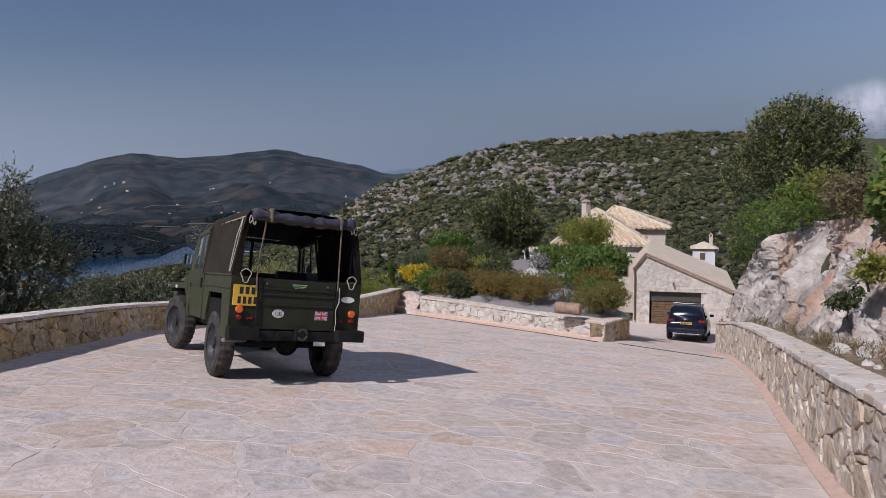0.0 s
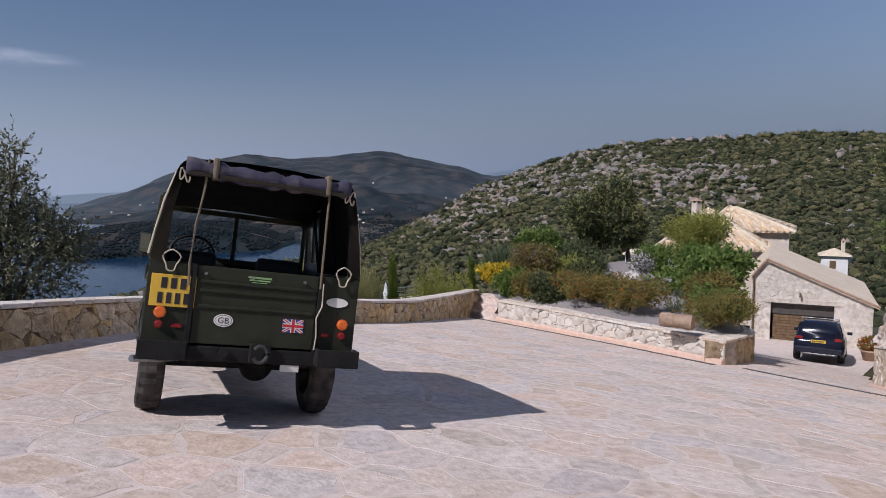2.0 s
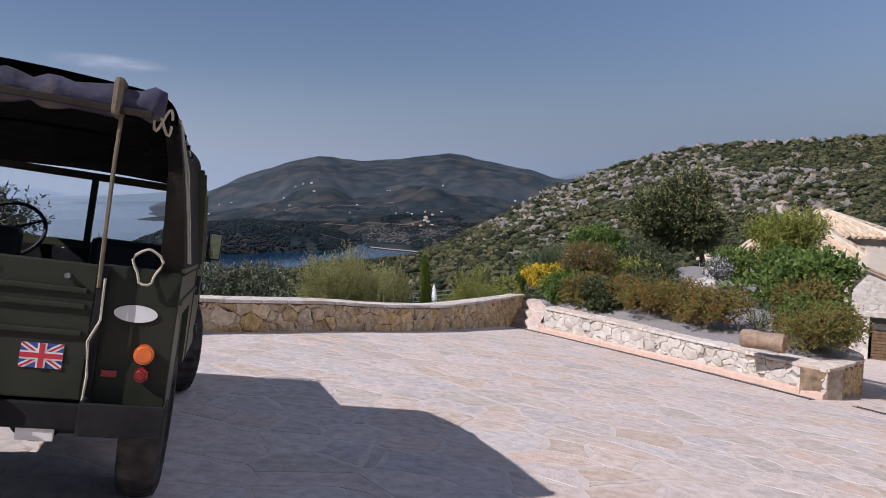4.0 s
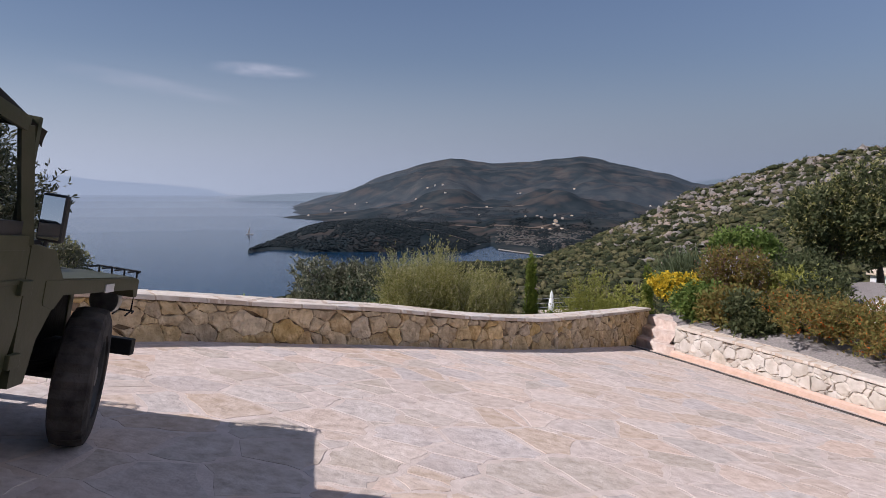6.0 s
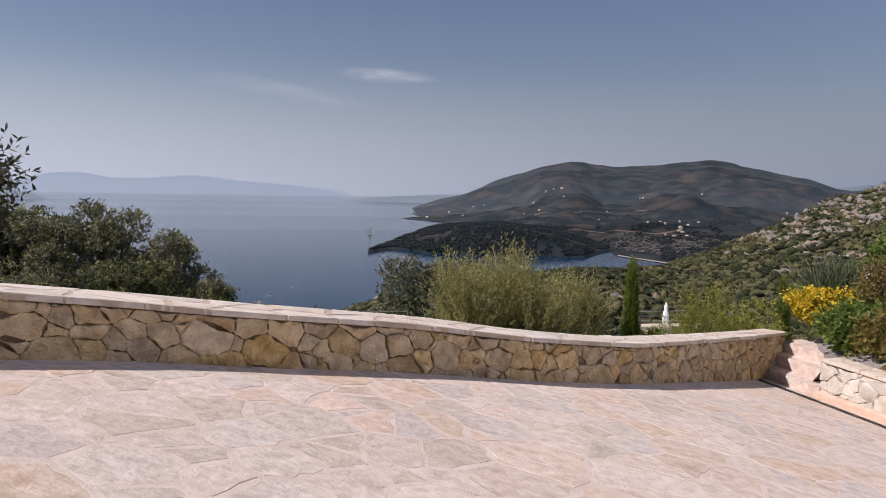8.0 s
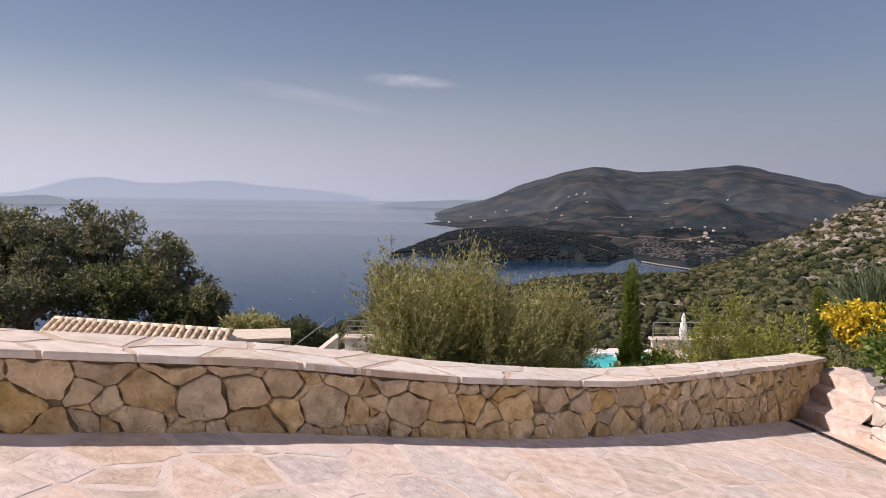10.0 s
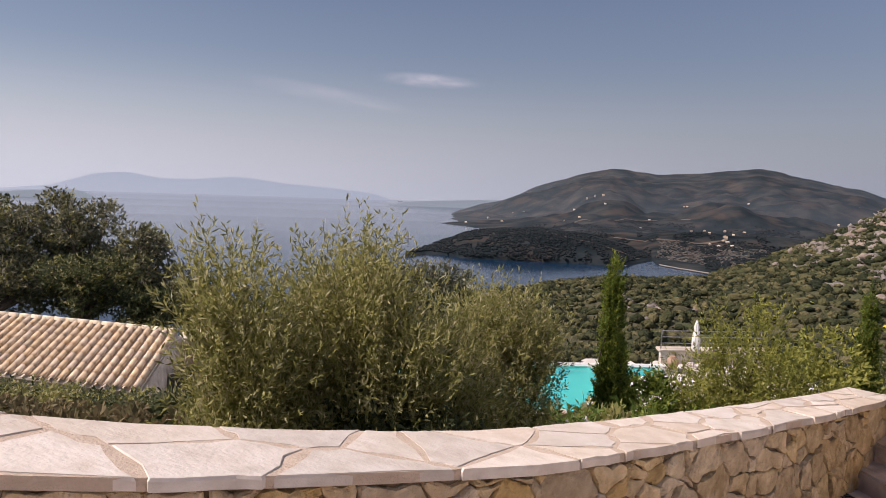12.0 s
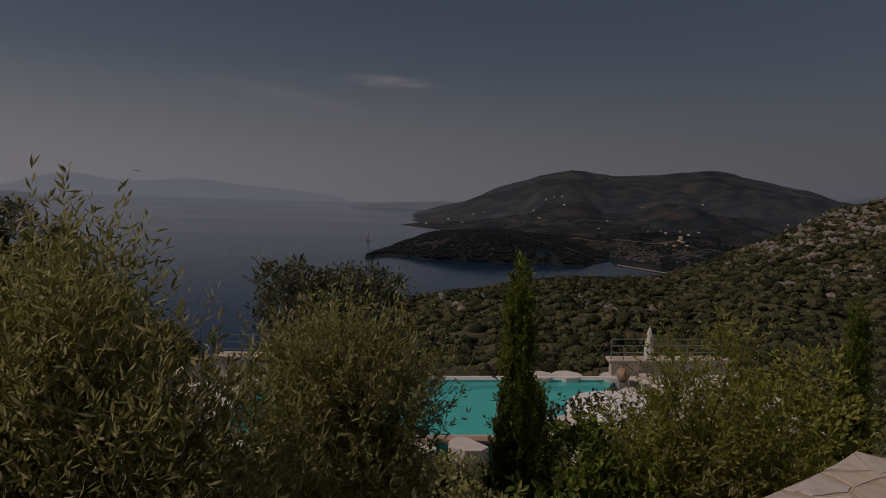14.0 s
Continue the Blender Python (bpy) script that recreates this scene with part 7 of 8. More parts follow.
# low shrubs at the foot of the cypress and along the wall
for i, (x, y, z, r, h, m, lb) in enumerate(((6.9, 14.9, -3.0, 0.55, 0.55, CYPRESS, "low dark green shrub beside the cypress"), (6.3, 13.0, -2.5, 0.6, 0.45, FRESH, "low green shrub below the wall"), (5.6, 12.6, -2.45, 0.7, 0.4, OLIVE, "low olive green shrub below the wall"), (4.2, 11.9, -2.3, 0.7, 0.45, OAK, "dull green shrub below the wall"), (8.2, 15.2, -3.0, 0.9, 0.6, OLIVE, "spreading olive green shrub on the slope"), (9.4, 16.6, -2.9, 1.0, 1.0, LIMEY, "loose yellow-green shrub on the slope"), (8.0, 18.3, -3.9, 1.2, 0.7, OAK, "dark shrub above the pool"))):
    plant("shrub", x, y, rough_clumps(random.Random(30 + i), r, r, h, h * 0.75, 6, 0.55), lb, "shrub", m, 1500, 8, 0.2, 0.075, 0.028, 40 + i, z=min(z, ground_at(x, y)), trunk=0.02, group="shrubs on the terraces")
plant("oleander", 5.55, 12.15, rough_clumps(random.Random(77), 0.2, 0.2, 0.25, 0.5, 4, 0.5), "small white-flowered shrub just beyond the wall", "shrub", FRESH, 160, 6, 0.16, 0.06, 0.02, 66, z=-2.1, trunk=0.015, extra=[("blossom", WHITEF, 18, 6, 0.06, 0.04, 0.03, 0.9)])

# planted bed behind the white wall
B = BED
plant("broom", 9.15, 13.0, rough_clumps(rg, 0.85, 0.5, 0.32, 0.38, 12, 0.5), "low bush covered in yellow flowers by the steps", "flowering bush", FRESH, 700, 8, 0.15, 0.05, 0.02, 81, z=B, trunk=0.02, extra=[("blossom", YELLOWF, 1500, 5, 0.12, 0.05, 0.045, 0.8)])
plant("tall_grass", 9.75, 13.9, rough_clumps(rg, 0.5, 0.45, 0.25, 0.26, 7, 0.5), "clump of grey-green spiky grass", "grass clump", GREYGRASS, 700, 7, 0.5, 0.28, 0.018, 82, z=B, trunk=0, up=1.8, shell=0.1, spread=0.3)
plant("dry_bush", 9.75, 12.1, rough_clumps(rg, 0.55, 0.6, 0.58, 0.6, 10, 0.5), "brownish bush with faded pink flower heads", "flowering bush", RUST, 2000, 8, 0.28, 0.065, 0.024, 83, z=B, trunk=0.03, up=0.9, extra=[("flower_head", PURPLE, 420, 6, 0.30, 0.05, 0.03, 0.9), ("pale_tips", WHITEF, 120, 6, 0.25, 0.035, 0.03, 1.0)])
plant("laurel", 11.3, 14.6, rough_clumps(rg, 0.7, 0.7, 0.75, 0.8, 12, 0.5), "tall fresh green bush in the bed", "bush", FRESH, 2600, 8, 0.25, 0.10, 0.04, 84, z=B, trunk=0.04)
plant("yellow_bush", 10.7, 11.4, rough_clumps(rg, 0.7, 0.65, 0.45, 0.5, 8, 0.5), "yellowish green bush in the bed", "bush", LIMEY, 1300, 8, 0.22, 0.065, 0.025, 85, z=B, trunk=0.03)
plant("hedge_bush", 9.85, 9.7, rough_clumps(rg, 0.75, 0.95, 0.34, 0.40, 11, 0.5), "spreading bush with orange flowers behind the wall", "flowering bush", RUST, 2300, 8, 0.2, 0.055, 0.022, 86, z=B, trunk=0.03, extra=[("blossom", ORANGEF, 260, 4, 0.12, 0.03, 0.025, 0.95)])
plant("hedge_bush", 10.1, 8.15, rough_clumps(rg, 0.72, 0.85, 0.34, 0.42, 10, 0.5), "spreading bush with orange flowers behind the wall", "flowering bush", RUST, 2300, 8, 0.2, 0.055, 0.022, 87, z=B, trunk=0.03, extra=[("blossom", ORANGEF, 200, 4, 0.12, 0.03, 0.025, 0.95)])
# paler outer leaves put the look of sunlight into the evergreen's colour
plant("holm_oak", 16.1, 17.5, rough_clumps(rg, 1.35, 1.35, 1.45, 1.75, 14, 0.5), "dense dark evergreen tree in the garden", "tree", OAK, 6500, 8, 0.32, 0.13, 0.05, 88, z=B - 0.1, trunk=0.16, extra=[("sun_toned_foliage", OLIVE, 1500, 7, 0.4, 0.12, 0.035, 0.95)])
plant("olive_tree", 18.0, 18.0, rough_clumps(rg, 0.9, 0.9, 0.9, 1.3, 8, 0.5), "thin grey-green olive behind the evergreen", "olive tree", OLIVE, 1500, 8, 0.4, 0.12, 0.035, 89, z=B - 0.2, trunk=0.12, shell=0.3)
plant("bamboo", 16.3, 12.3, rough_clumps(rg, 0.95, 0.9, 0.75, 1.25, 9, 0.45), "feathery yellow-green shrub with upright shoots", "shrub", LIMEY, 3200, 9, 0.55, 0.11, 0.028, 90, z=B - 0.3, trunk=0.05, up=1.6, shell=0.2)
plant("fig_bush", 13.2, 8.9, rough_clumps(rg, 1.1, 1.1, 0.66, 0.74, 12, 0.5), "broad bright green bush in the bed", "bush", FRESH, 2200, 7, 0.25, 0.11, 0.06, 91, z=B - 0.2, trunk=0.04)
plant("lavender", 13.6, 12.0, rough_clumps(rg, 0.4, 0.4, 0.35, 0.5, 5, 0.5), "grey shrub with pale lilac flowers", "flowering bush", OLIVE_DARK, 500, 7, 0.22, 0.05, 0.02, 92, z=B, trunk=0.02, extra=[("blossom", WHITEF, 260, 5, 0.12, 0.05, 0.035, 0.9)])
plant("rust_bush", 10.85, 6.05, rough_clumps(rg, 0.9, 0.6, 0.26, 0.34, 10, 0.5), "low reddish green bush spilling over the wall end", "bush", RUST, 2200, 8, 0.22, 0.055, 0.022, 93, z=B, trunk=0.02, extra=[("green_shoots", FRESH, 300, 7, 0.2, 0.05, 0.02, 0.6)])
plant("rust_bush", 11.7, 6.9, rough_clumps(rg, 0.7, 0.6, 0.28, 0.35, 7, 0.5), "low green bush behind the curved wall", "bush", FRESH, 900, 8, 0.22, 0.06, 0.025, 94, z=B, trunk=0.02)
for i, (x, y) in enumerate(((11.3, 9.0), (10.6, 7.2), (12.3, 9.9), (11.9, 8.3))):
    plant("grass_tuft", x, y, [(0, 0, 0.08, 0.08, 0.08, 0.08)], "small grey tuft of grass in the gravel", "grass tuft", GREYGRASS, 60, 5, 0.2, 0.14, 0.012, 100 + i, z=B + 0.02, trunk=0, up=1.5, shell=0.1, spread=0.3, group="tufts in the gravel")
plant("yellow_bush", 20.5, 21.5, rough_clumps(rg, 2.0, 1.8, 1.3, 1.5, 12, 0.5), "mixed green bush before the house", "bush", OAK, 1500, 7, 0.3, 0.12, 0.05, 110, z=ground_at(20.5, 21.5), trunk=0.05)
plant("yellow_bush", 14.0, 20.0, rough_clumps(rg, 1.5, 1.4, 0.6, 0.6, 12, 0.5), "low mixed scrub at the back of the bed", "bush", FRESH, 1500, 7, 0.3, 0.11, 0.045, 111, z=ground_at(14.0, 20.0), trunk=0.04)
plant("red_flowers", 27.6, 13.9, [(0, 0, 0.3, 0.35, 0.35, 0.25)], "mass of red flowers and leaves filling a pot", "flowers", RUST, 300, 6, 0.15, 0.07, 0.05, 112, z=float(court_z(27.6, 13.9)) + 0.4, trunk=0, extra=[("blossom", ORANGEF, 120, 5, 0.12, 0.06, 0.05, 0.9)])

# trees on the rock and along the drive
# a shell of lighter leaves paints sunlight onto these two dark crowns
plant("carob_tree", 19.9, 6.0, [(0, 0, 3.0, 1.7, 1.6, 1.5), (-0.9, 0.6, 2.2, 1.3, 1.2, 1.1), (0.9, -0.5, 2.3, 1.3, 1.2, 1.2), (0.2, 0.1, 4.0, 1.1, 1.1, 0.8), (-0.5, 0.3, 3.7, 1.0, 1.0, 0.8), (0.8, -0.6, 3.6, 0.9, 0.9, 0.8), (1.5, -1.0, 1.5, 1.0, 1.0, 0.8)], "large dense dark evergreen tree above the rock face", "tree", OAK, 5200, 9, 0.34, 0.11, 0.045, 120, z=-0.2, trunk=0.2, extra=[("painted_sun_foliage", OLIVE, 1500, 8, 0.38, 0.10, 0.03, 0.92)])
plant("olive_tree", 24.5, 8.6, rough_clumps(rg, 1.8, 1.8, 1.2, 1.7, 10, 0.5), "rounded grey-green tree above the drive", "tree", OLIVE_DARK, 2200, 8, 0.4, 0.14, 0.045, 121, z=-1.9, trunk=0.15, extra=[("painted_sun_foliage", OLIVE, 500, 8, 0.38, 0.12, 0.035, 0.92)])
plant("scrub_tree", 22.2, 4.2, rough_clumps(rg, 1.5, 1.5, 0.9, 1.0, 8, 0.5), "thin grey-green scrub beside the large tree", "tree", OLIVE_DARK, 1300, 8, 0.45, 0.13, 0.03, 122, z=0.2, trunk=0.1, shell=0.2)
plant("fig_tree", 8.6, -2.6, rough_clumps(rg, 0.85, 0.8, 0.6, 0.8, 9, 0.5), "bright green fig spreading over the rock", "fig", FRESH, 1300, 7, 0.28, 0.10, 0.065, 123, z=1.15, trunk=0.05)
plant("fig_tree", 7.0, -3.6, rough_clumps(rg, 0.7, 0.7, 0.7, 0.8, 8, 0.5), "bright green fig spreading over the rock", "fig", LIMEY, 1000, 7, 0.28, 0.09, 0.05, 124, z=1.6, trunk=0.05)
for i, (x, y, z, r, h, m) in enumerate(((8.25, -1.75, 0.15, 0.17, 0.2, OAK), (7.45, -2.45, 0.75, 0.2, 0.22, LIMEY), (12.2, 1.3, 1.1, 0.8, 0.5, FRESH), (14.2, 3.2, 0.5, 0.9, 0.5, FRESH), (10.6, -0.6, 1.45, 0.6, 0.45, DRYGRASS), (16.5, 5.2, -0.1, 0.9, 0.6, OAK), (13.0, 1.6, 1.2, 0.7, 0.6, LIMEY), (17.6, 6.4, -0.5, 0.8, 0.6, FRESH), (21.5, 8.6, -1.6, 0.9, 0.6, OAK))):
    plant("rock_shrub", x, y, rough_clumps(random.Random(60 + i), r, r, h, h * 0.8, 6, 0.55), "shrub growing out of the rock face", "shrub", m, 600 if r > 0.5 else 300, 7, 0.2 if r > 0.5 else 0.1, 0.06 + 0.02 * (r > 0.5), 0.028, 130 + i, z=z, trunk=0.02, group="shrubs on the rock")

# dark trees beyond the cottage
for i, (x, y, z, rx, rz, h, m) in enumerate(((-22.8, 40.5, -8.5, 3.4, 2.9, 4.9, OLIVE_DARK), (-19.0, 42.5, -8.5, 2.6, 3.3, 5.2, OLIVE_DARK), (-15.3, 42.2, -8.5, 2.4, 2.4, 3.9, OLIVE_DARK), (-17.5, 39.8, -8.5, 2.8, 1.9, 3.0, OAK), (-25.5, 42.0, -8.5, 3.0, 3.0, 5.4, OAK), (-12.4, 41.3, -8.5, 1.1, 1.2, 2.0, OLIVE_DARK), (-13.8, 40.0, -8.5, 2.0, 1.3, 1.8, OAK), (-8.5, 38.5, -8.8, 1.8, 1.1, 1.5, OLIVE), (-21.0, 37.5, -8.0, 3.0, 1.8, 2.4, OLIVE_DARK), (-28.0, 36.5, -7.0, 3.5, 2.6, 4.0, OLIVE_DARK))):
    # lighter outer leaves imitate sun on the old trees
    plant("pine_olive", x, y, rough_clumps(random.Random(200 + i), rx, rx, rz, h, 14, 0.29), "old dark olive tree on the slope below the cottage", "olive tree", m, 1900, 8, 0.55, 0.24, 0.075, 210 + i, z=z, trunk=0.3, shell=0.5, group="old trees on the slope", extra=[("painted_sun_foliage", OLIVE, 420, 8, 0.55, 0.20, 0.06, 0.95)])

for i, (x, y, r, h, m, lb, cat) in enumerate(((12.4, 13.2, 0.7, 0.45, OAK, "dark green bush at the back of the bed", "bush"), (15.6, 13.2, 0.8, 0.45, FRESH, "spreading green bush at the back of the bed", "bush"), (11.4, 12.7, 0.6, 0.5, OAK, "dark green bush in the bed", "bush"), (14.9, 10.6, 0.9, 0.6, FRESH, "leafy green bush at the edge of the gravel", "bush"), (10.4, 10.5, 0.6, 0.45, OAK, "dark low bush behind the flowering ones", "bush"), (13.6, 15.6, 0.8, 0.45, OAK, "dark green bush at the back of the bed", "bush"), (12.2, 7.6, 0.6, 0.4, RUST, "low reddish bush behind the curved wall", "bush"), (14.2, 9.9, 0.7, 0.5, LIMEY, "yellowish low bush beside the gravel", "bush"), (9.25, 11.3, 0.5, 0.3, RUST, "low rusty bush close behind the white wall", "bush"), (9.35, 10.7, 0.45, 0.3, OAK, "low dark bush close behind the white wall", "bush"), (9.05, 12.0, 0.4, 0.28, FRESH, "low green bush close behind the white wall", "bush"))):
    plant("bush", x, y, rough_clumps(random.Random(300 + i), r, r, h, h * 0.95, 9, 0.52), lb, cat, m, 1700, 8, 0.24, 0.085, 0.034, 320 + i, z=B - 0.05, trunk=0.03, group="bushes in the bed")


def slope_cover(name, x0, x1, y0, y1, count, size, leaf, mat, label, seed, clear):
    """Low growth over open ground: many small clumps of leaves in one mesh."""
    rs = np.random.RandomState(seed)
    x, y = rs.uniform(x0, x1, count * 3), rs.uniform(y0, y1, count * 3)
    ok = ~clear(x, y)
    x, y = x[ok][:count], y[ok][:count]
    z = land_z(x, y)
    r = size * rs.uniform(0.6, 1.4, len(x))
    cl = np.stack([x, y, z + r * 0.25, r, r, r * rs.uniform(0.5, 1.0, len(x))], -1)
    p, d = sprigs(rs, cl, len(x) * 24, 7, size * 0.5, 0.7, 0.5)
    ob = leaves(name, p, d, leaf * 1.25, leaf * 0.55, rs, mat, None)
    return tagged(ob, label, "undergrowth", kind="stuff")


def near_clear(x, y):
    edge = np.interp(x, [-30, -4, 8, 9, 13, 24], [5.4, 5.4, 12.9, 14.1, 17.3, 19.2])
    terr = (x > -4.2) & (x < 14.2) & (y > 20.7) & (y < 30.3)
    cott = (x > -12.5) & (x < -2.2) & (y > 21.5) & (y < 29)
    return (y < edge + 0.5) | terr | cott | ((x < 2.2) & (y < 17))


slope_cover("undergrowth", -6, 12, 9.5, 20.8, 330, 0.34, 0.075, OAK, "dull green weeds on the slope below the wall", 401, near_clear)
slope_cover("undergrowth", -6, 14, 9.5, 20.8, 260, 0.38, 0.08, OLIVE, "olive green scrub on the slope below the wall", 402, near_clear)
def far_clear(x, y):
    return near_clear(x, y) | ((x > -4.5) & (x < 14.5) & (y < 31)) | ((y < 25) & (x < -2))


slope_cover("undergrowth", -14, 26, 15, 46, 620, 0.8, 0.14, OAK, "dark low scrub on the slope round the pool", 403, far_clear)
slope_cover("undergrowth", -14, 26, 15, 46, 420, 0.75, 0.14, OLIVE, "grey-green low scrub on the slope round the pool", 404, far_clear)

slope_cover("undergrowth", -9, 2.4, 8.5, 21.5, 420, 0.2, 0.085, DRYGRASS, "short dry weeds between the wall and the cottage", 405, lambda x, y: (y < np.interp(x, [-30, -4, 8], [6.2, 6.2, 13.0]) + 0.5) | ((x < -3.5) & (y > 21)))


# ---- rock face above the right-hand wall ----
def cliff():
    line, run = curve([(x, y) for x, y in zip(CLIFF_X, CLIFF_Y)][1:], 0.1)
    total = run[-1]
    nu, nv = 420, 60
    s = np.linspace(0, total, nu)
    px, py = np.interp(s, run, line[:, 0]), np.interp(s, run, line[:, 1])
    foot, brow = np.interp(px, CLIFF_X, CLIFF_FOOT), np.interp(px, CLIFF_X, CLIFF_BROW)
    dx, dy = np.gradient(px), np.gradient(py)
    ln = np.hypot(dx, dy)
    nx, ny = dy / ln, -dx / ln                  # into the rock
    verts = []
    for i in range(nu):
        for j in range(nv):
            v = j / (nv - 1)
            top = brow[i] + 0.5 * (fractal(np.array(s[i] * 0.9), np.array(3.0), 3, 41) - 0.35)
            z = foot[i] - 0.4 + (top + 0.1 - foot[i] + 0.4) * v
            back = 0.85 * v ** 1.3
            a = s[i]
            p = Vector((a * 0.55, z * 0.5, 0.0))
            ridge = abs(noise.noise(Vector((a * 0.8, z * 0.35, 1.7)))) * 1.1 + abs(noise.noise(Vector((a * 2.1, z * 1.3, 4.2)))) * 0.5 + noise.noise(Vector((a * 5.0, z * 4.0, 2.2))) * 0.14
            block = math.floor(3 * noise.noise(Vector((a * 0.7 + 9, z * 0.9, 7.0)))) * 0.14
            vd = noise.voronoi(Vector((a * 1.15, z * 0.62, 0.0)))[0]
            vd2 = noise.voronoi(Vector((a * 3.1, z * 2.0, 5.0)))[0]
            back += (ridge + block - 0.25) * (0.5 + 0.5 * v) * 0.75 - 0.34 * min(0.8, vd[1] - vd[0]) - 0.12 * min(0.8, vd2[1] - vd2[0]) + 0.2
            verts.append((px[i] + nx[i] * back, py[i] + ny[i] * back, z))
    faces = [(i * nv + j, (i + 1) * nv + j, (i + 1) * nv + j + 1, i * nv + j + 1) for i in range(nu - 1) for j in range(nv - 1)]
    return tagged(mesh_object("ground_rock_face", verts, faces, LIMESTONE_BIG), "pale weathered limestone rock face with rusty stains", "rock face", kind="structure")


LIMESTONE_BIG = material("limestone_face", [(0.20, 0.175, 0.15), (0.44, 0.39, 0.34), (0.66, 0.60, 0.53)], 1.9, 0.92, 1.0, 7.0, stains=((0.42, 0.24, 0.14), 0.8, 0.85), dist=0.12)
cliff()


def verge():
    """Dry ground between the top of the right-hand wall and the foot of the rock."""
    vs, fs = [], []
    total = RIG_C[1][-1]
    n, m = 150, 6
    for i in range(n + 1):
        p, t = along(RIG_C, 5.0 + (total - 5.0) * i / n)
        nn = Vector((t.y, -t.x))
        a = p + nn * 0.41
        w = 0.2
        while w < 3.0 and a.y + nn.y * w > np.interp(a.x + nn.x * w, CLIFF_X, CLIFF_Y):
            w += 0.05
        w += 0.45
        b = a + nn * w
        z0, z1 = cz(p.x, p.y) + 0.70, float(np.interp(b.x, CLIFF_X, CLIFF_FOOT)) + 0.12
        for j in range(m + 1):
            k = j / m
            q = a.lerp(b, k)
            vs.append((q.x, q.y, z0 + (max(z1, z0) - z0) * k ** 1.5 + 0.10 * k * noise.noise(Vector((q.x * 2.1, q.y * 2.1, 3.0)))))
            if i and j:
                o = i * (m + 1) + j
                fs.append((o - m - 2, o - m - 1, o, o - 1))
    return tagged(mesh_object("ground_verge", vs, fs, EARTH, True), "dry stony earth at the foot of the rock", "earth", kind="structure"), vs


EARTH = material("dry_earth", [(0.17, 0.11, 0.07), (0.27, 0.20, 0.13), (0.36, 0.29, 0.21)], 3.0, 0.95, 0.8, 12, stains=((0.13, 0.13, 0.06), 1.2, 0.5), dist=0.05)
_, vpts = verge()
rs = np.random.RandomState(77)
vpa = np.array(vpts).reshape(-1, 7, 3)[:, 2:].reshape(-1, 3)
vp = vpa[rs.choice(len(vpa), 260)] + rs.normal(size=(260, 3)) * np.array([0.08, 0.08, 0])
cl = np.concatenate([vp, np.full((260, 3), 0.06)], 1)
gp_, gd_ = sprigs(rs, cl, 2600, 4, 0.14, 1.6, 0.2, 0.35)
tagged(leaves("dry_grass", gp_, gd_, 0.10, 0.008, rs, DRYGRASS, None), "tufts of dry grass along the wall top", "grass", kind="stuff")
for i in range(26):
    q = vpa[rs.randint(len(vpa))]
    bm = bmesh.new()
    bmesh.ops.create_icosphere(bm, subdivisions=2, radius=1.0)
    r = rs.uniform(0.04, 0.13)
    for v in bm.verts:
        v.co = Vector((v.co.x * 1.2, v.co.y, v.co.z * 0.7)) * r * (1 + 0.45 * noise.noise(v.co * 1.4 + Vector((i, 0, 0))))
    me = bpy.data.meshes.new("fallen_stone")
    bm.to_mesh(me)
    bm.free()
    me.materials.append(LIMESTONE)
    ob = new("fallen_stone", me)
    ob.location = (q[0], q[1], q[2] + r * 0.3)
    tagged(ob, "fallen limestone lump below the rock face", "stone", "fallen stones")


# ---- hillside scrub and rock ----
def blob_field(name, places, sizes, mat, label, category, squash=0.7, rough=0.35, seed=1, sub=2):
    bm = bmesh.new()
    bmesh.ops.create_icosphere(bm, subdivisions=sub, radius=1.0)
    base = np.array([v.co[:] for v in bm.verts])
    tri = np.array([[v.index for v in f.verts] for f in bm.faces])
    bm.free()
    rs = np.random.RandomState(seed)
    n = len(places)
    k = len(base)
    r = sizes[:, None, None] * (1 + rs.normal(size=(n, k, 1)) * rough * 0.5) * base[None]
    sc = np.stack([rs.uniform(0.75, 1.35, n), rs.uniform(0.75, 1.35, n), squash * rs.uniform(0.7, 1.25, n)], -1)
    v = r * sc[:, None, :] + places[:, None, :]
    f = tri[None] + (np.arange(n) * k)[:, None, None]
    ob = quick_mesh(name, v.reshape(-1, 3), f.reshape(-1, 3), mat)
    return tagged(ob, label, category, kind="stuff")


rs = np.random.RandomState(12)
n = 30000
az = np.radians(rs.uniform(-16, 62, n))
rr_ = 44 + (345 - 44) * rs.uniform(0, 1, n) ** 0.62
hx, hy = EYE.x + rr_ * np.sin(az), EYE.y + rr_ * np.cos(az)
rocky = fractal(hx / 42.0, hy / 42.0, 3, 55)
up_slope = smooth01((np.degrees(az) - 17) / 10) * smooth01((rr_ - 130) / 90) * (1 - 0.75 * smooth01((np.degrees(az) - 47) / 6))
bare = smooth01((rocky - 0.46 + 0.16 * up_slope) / 0.12) * (0.25 + 0.75 * up_slope)
keep = rs.uniform(0, 1, n) > bare * 0.42
size = rs.uniform(0.6, 1.35, n) * (0.75 + rr_ / 420.0)
hz = land_z(hx, hy)
ok = keep & (hz > SEA_LEVEL + 3) & ~((hx > 25) & (hx < 50) & (hy > 12) & (hy < 40) & (rr_ < 58)) & ~((hx < 14) & (hy < 31) & (hx > -12))
scrub_mat = leaf_material("hill_scrub_leaf", [(0.020, 0.027, 0.014), (0.046, 0.054, 0.024), (0.084, 0.086, 0.038), (0.15, 0.135, 0.066)], 0.0, 0.9)
nt = scrub_mat.node_tree
bp = nt.nodes.new("ShaderNodeBump")
ns = nt.nodes.new("ShaderNodeTexNoise")
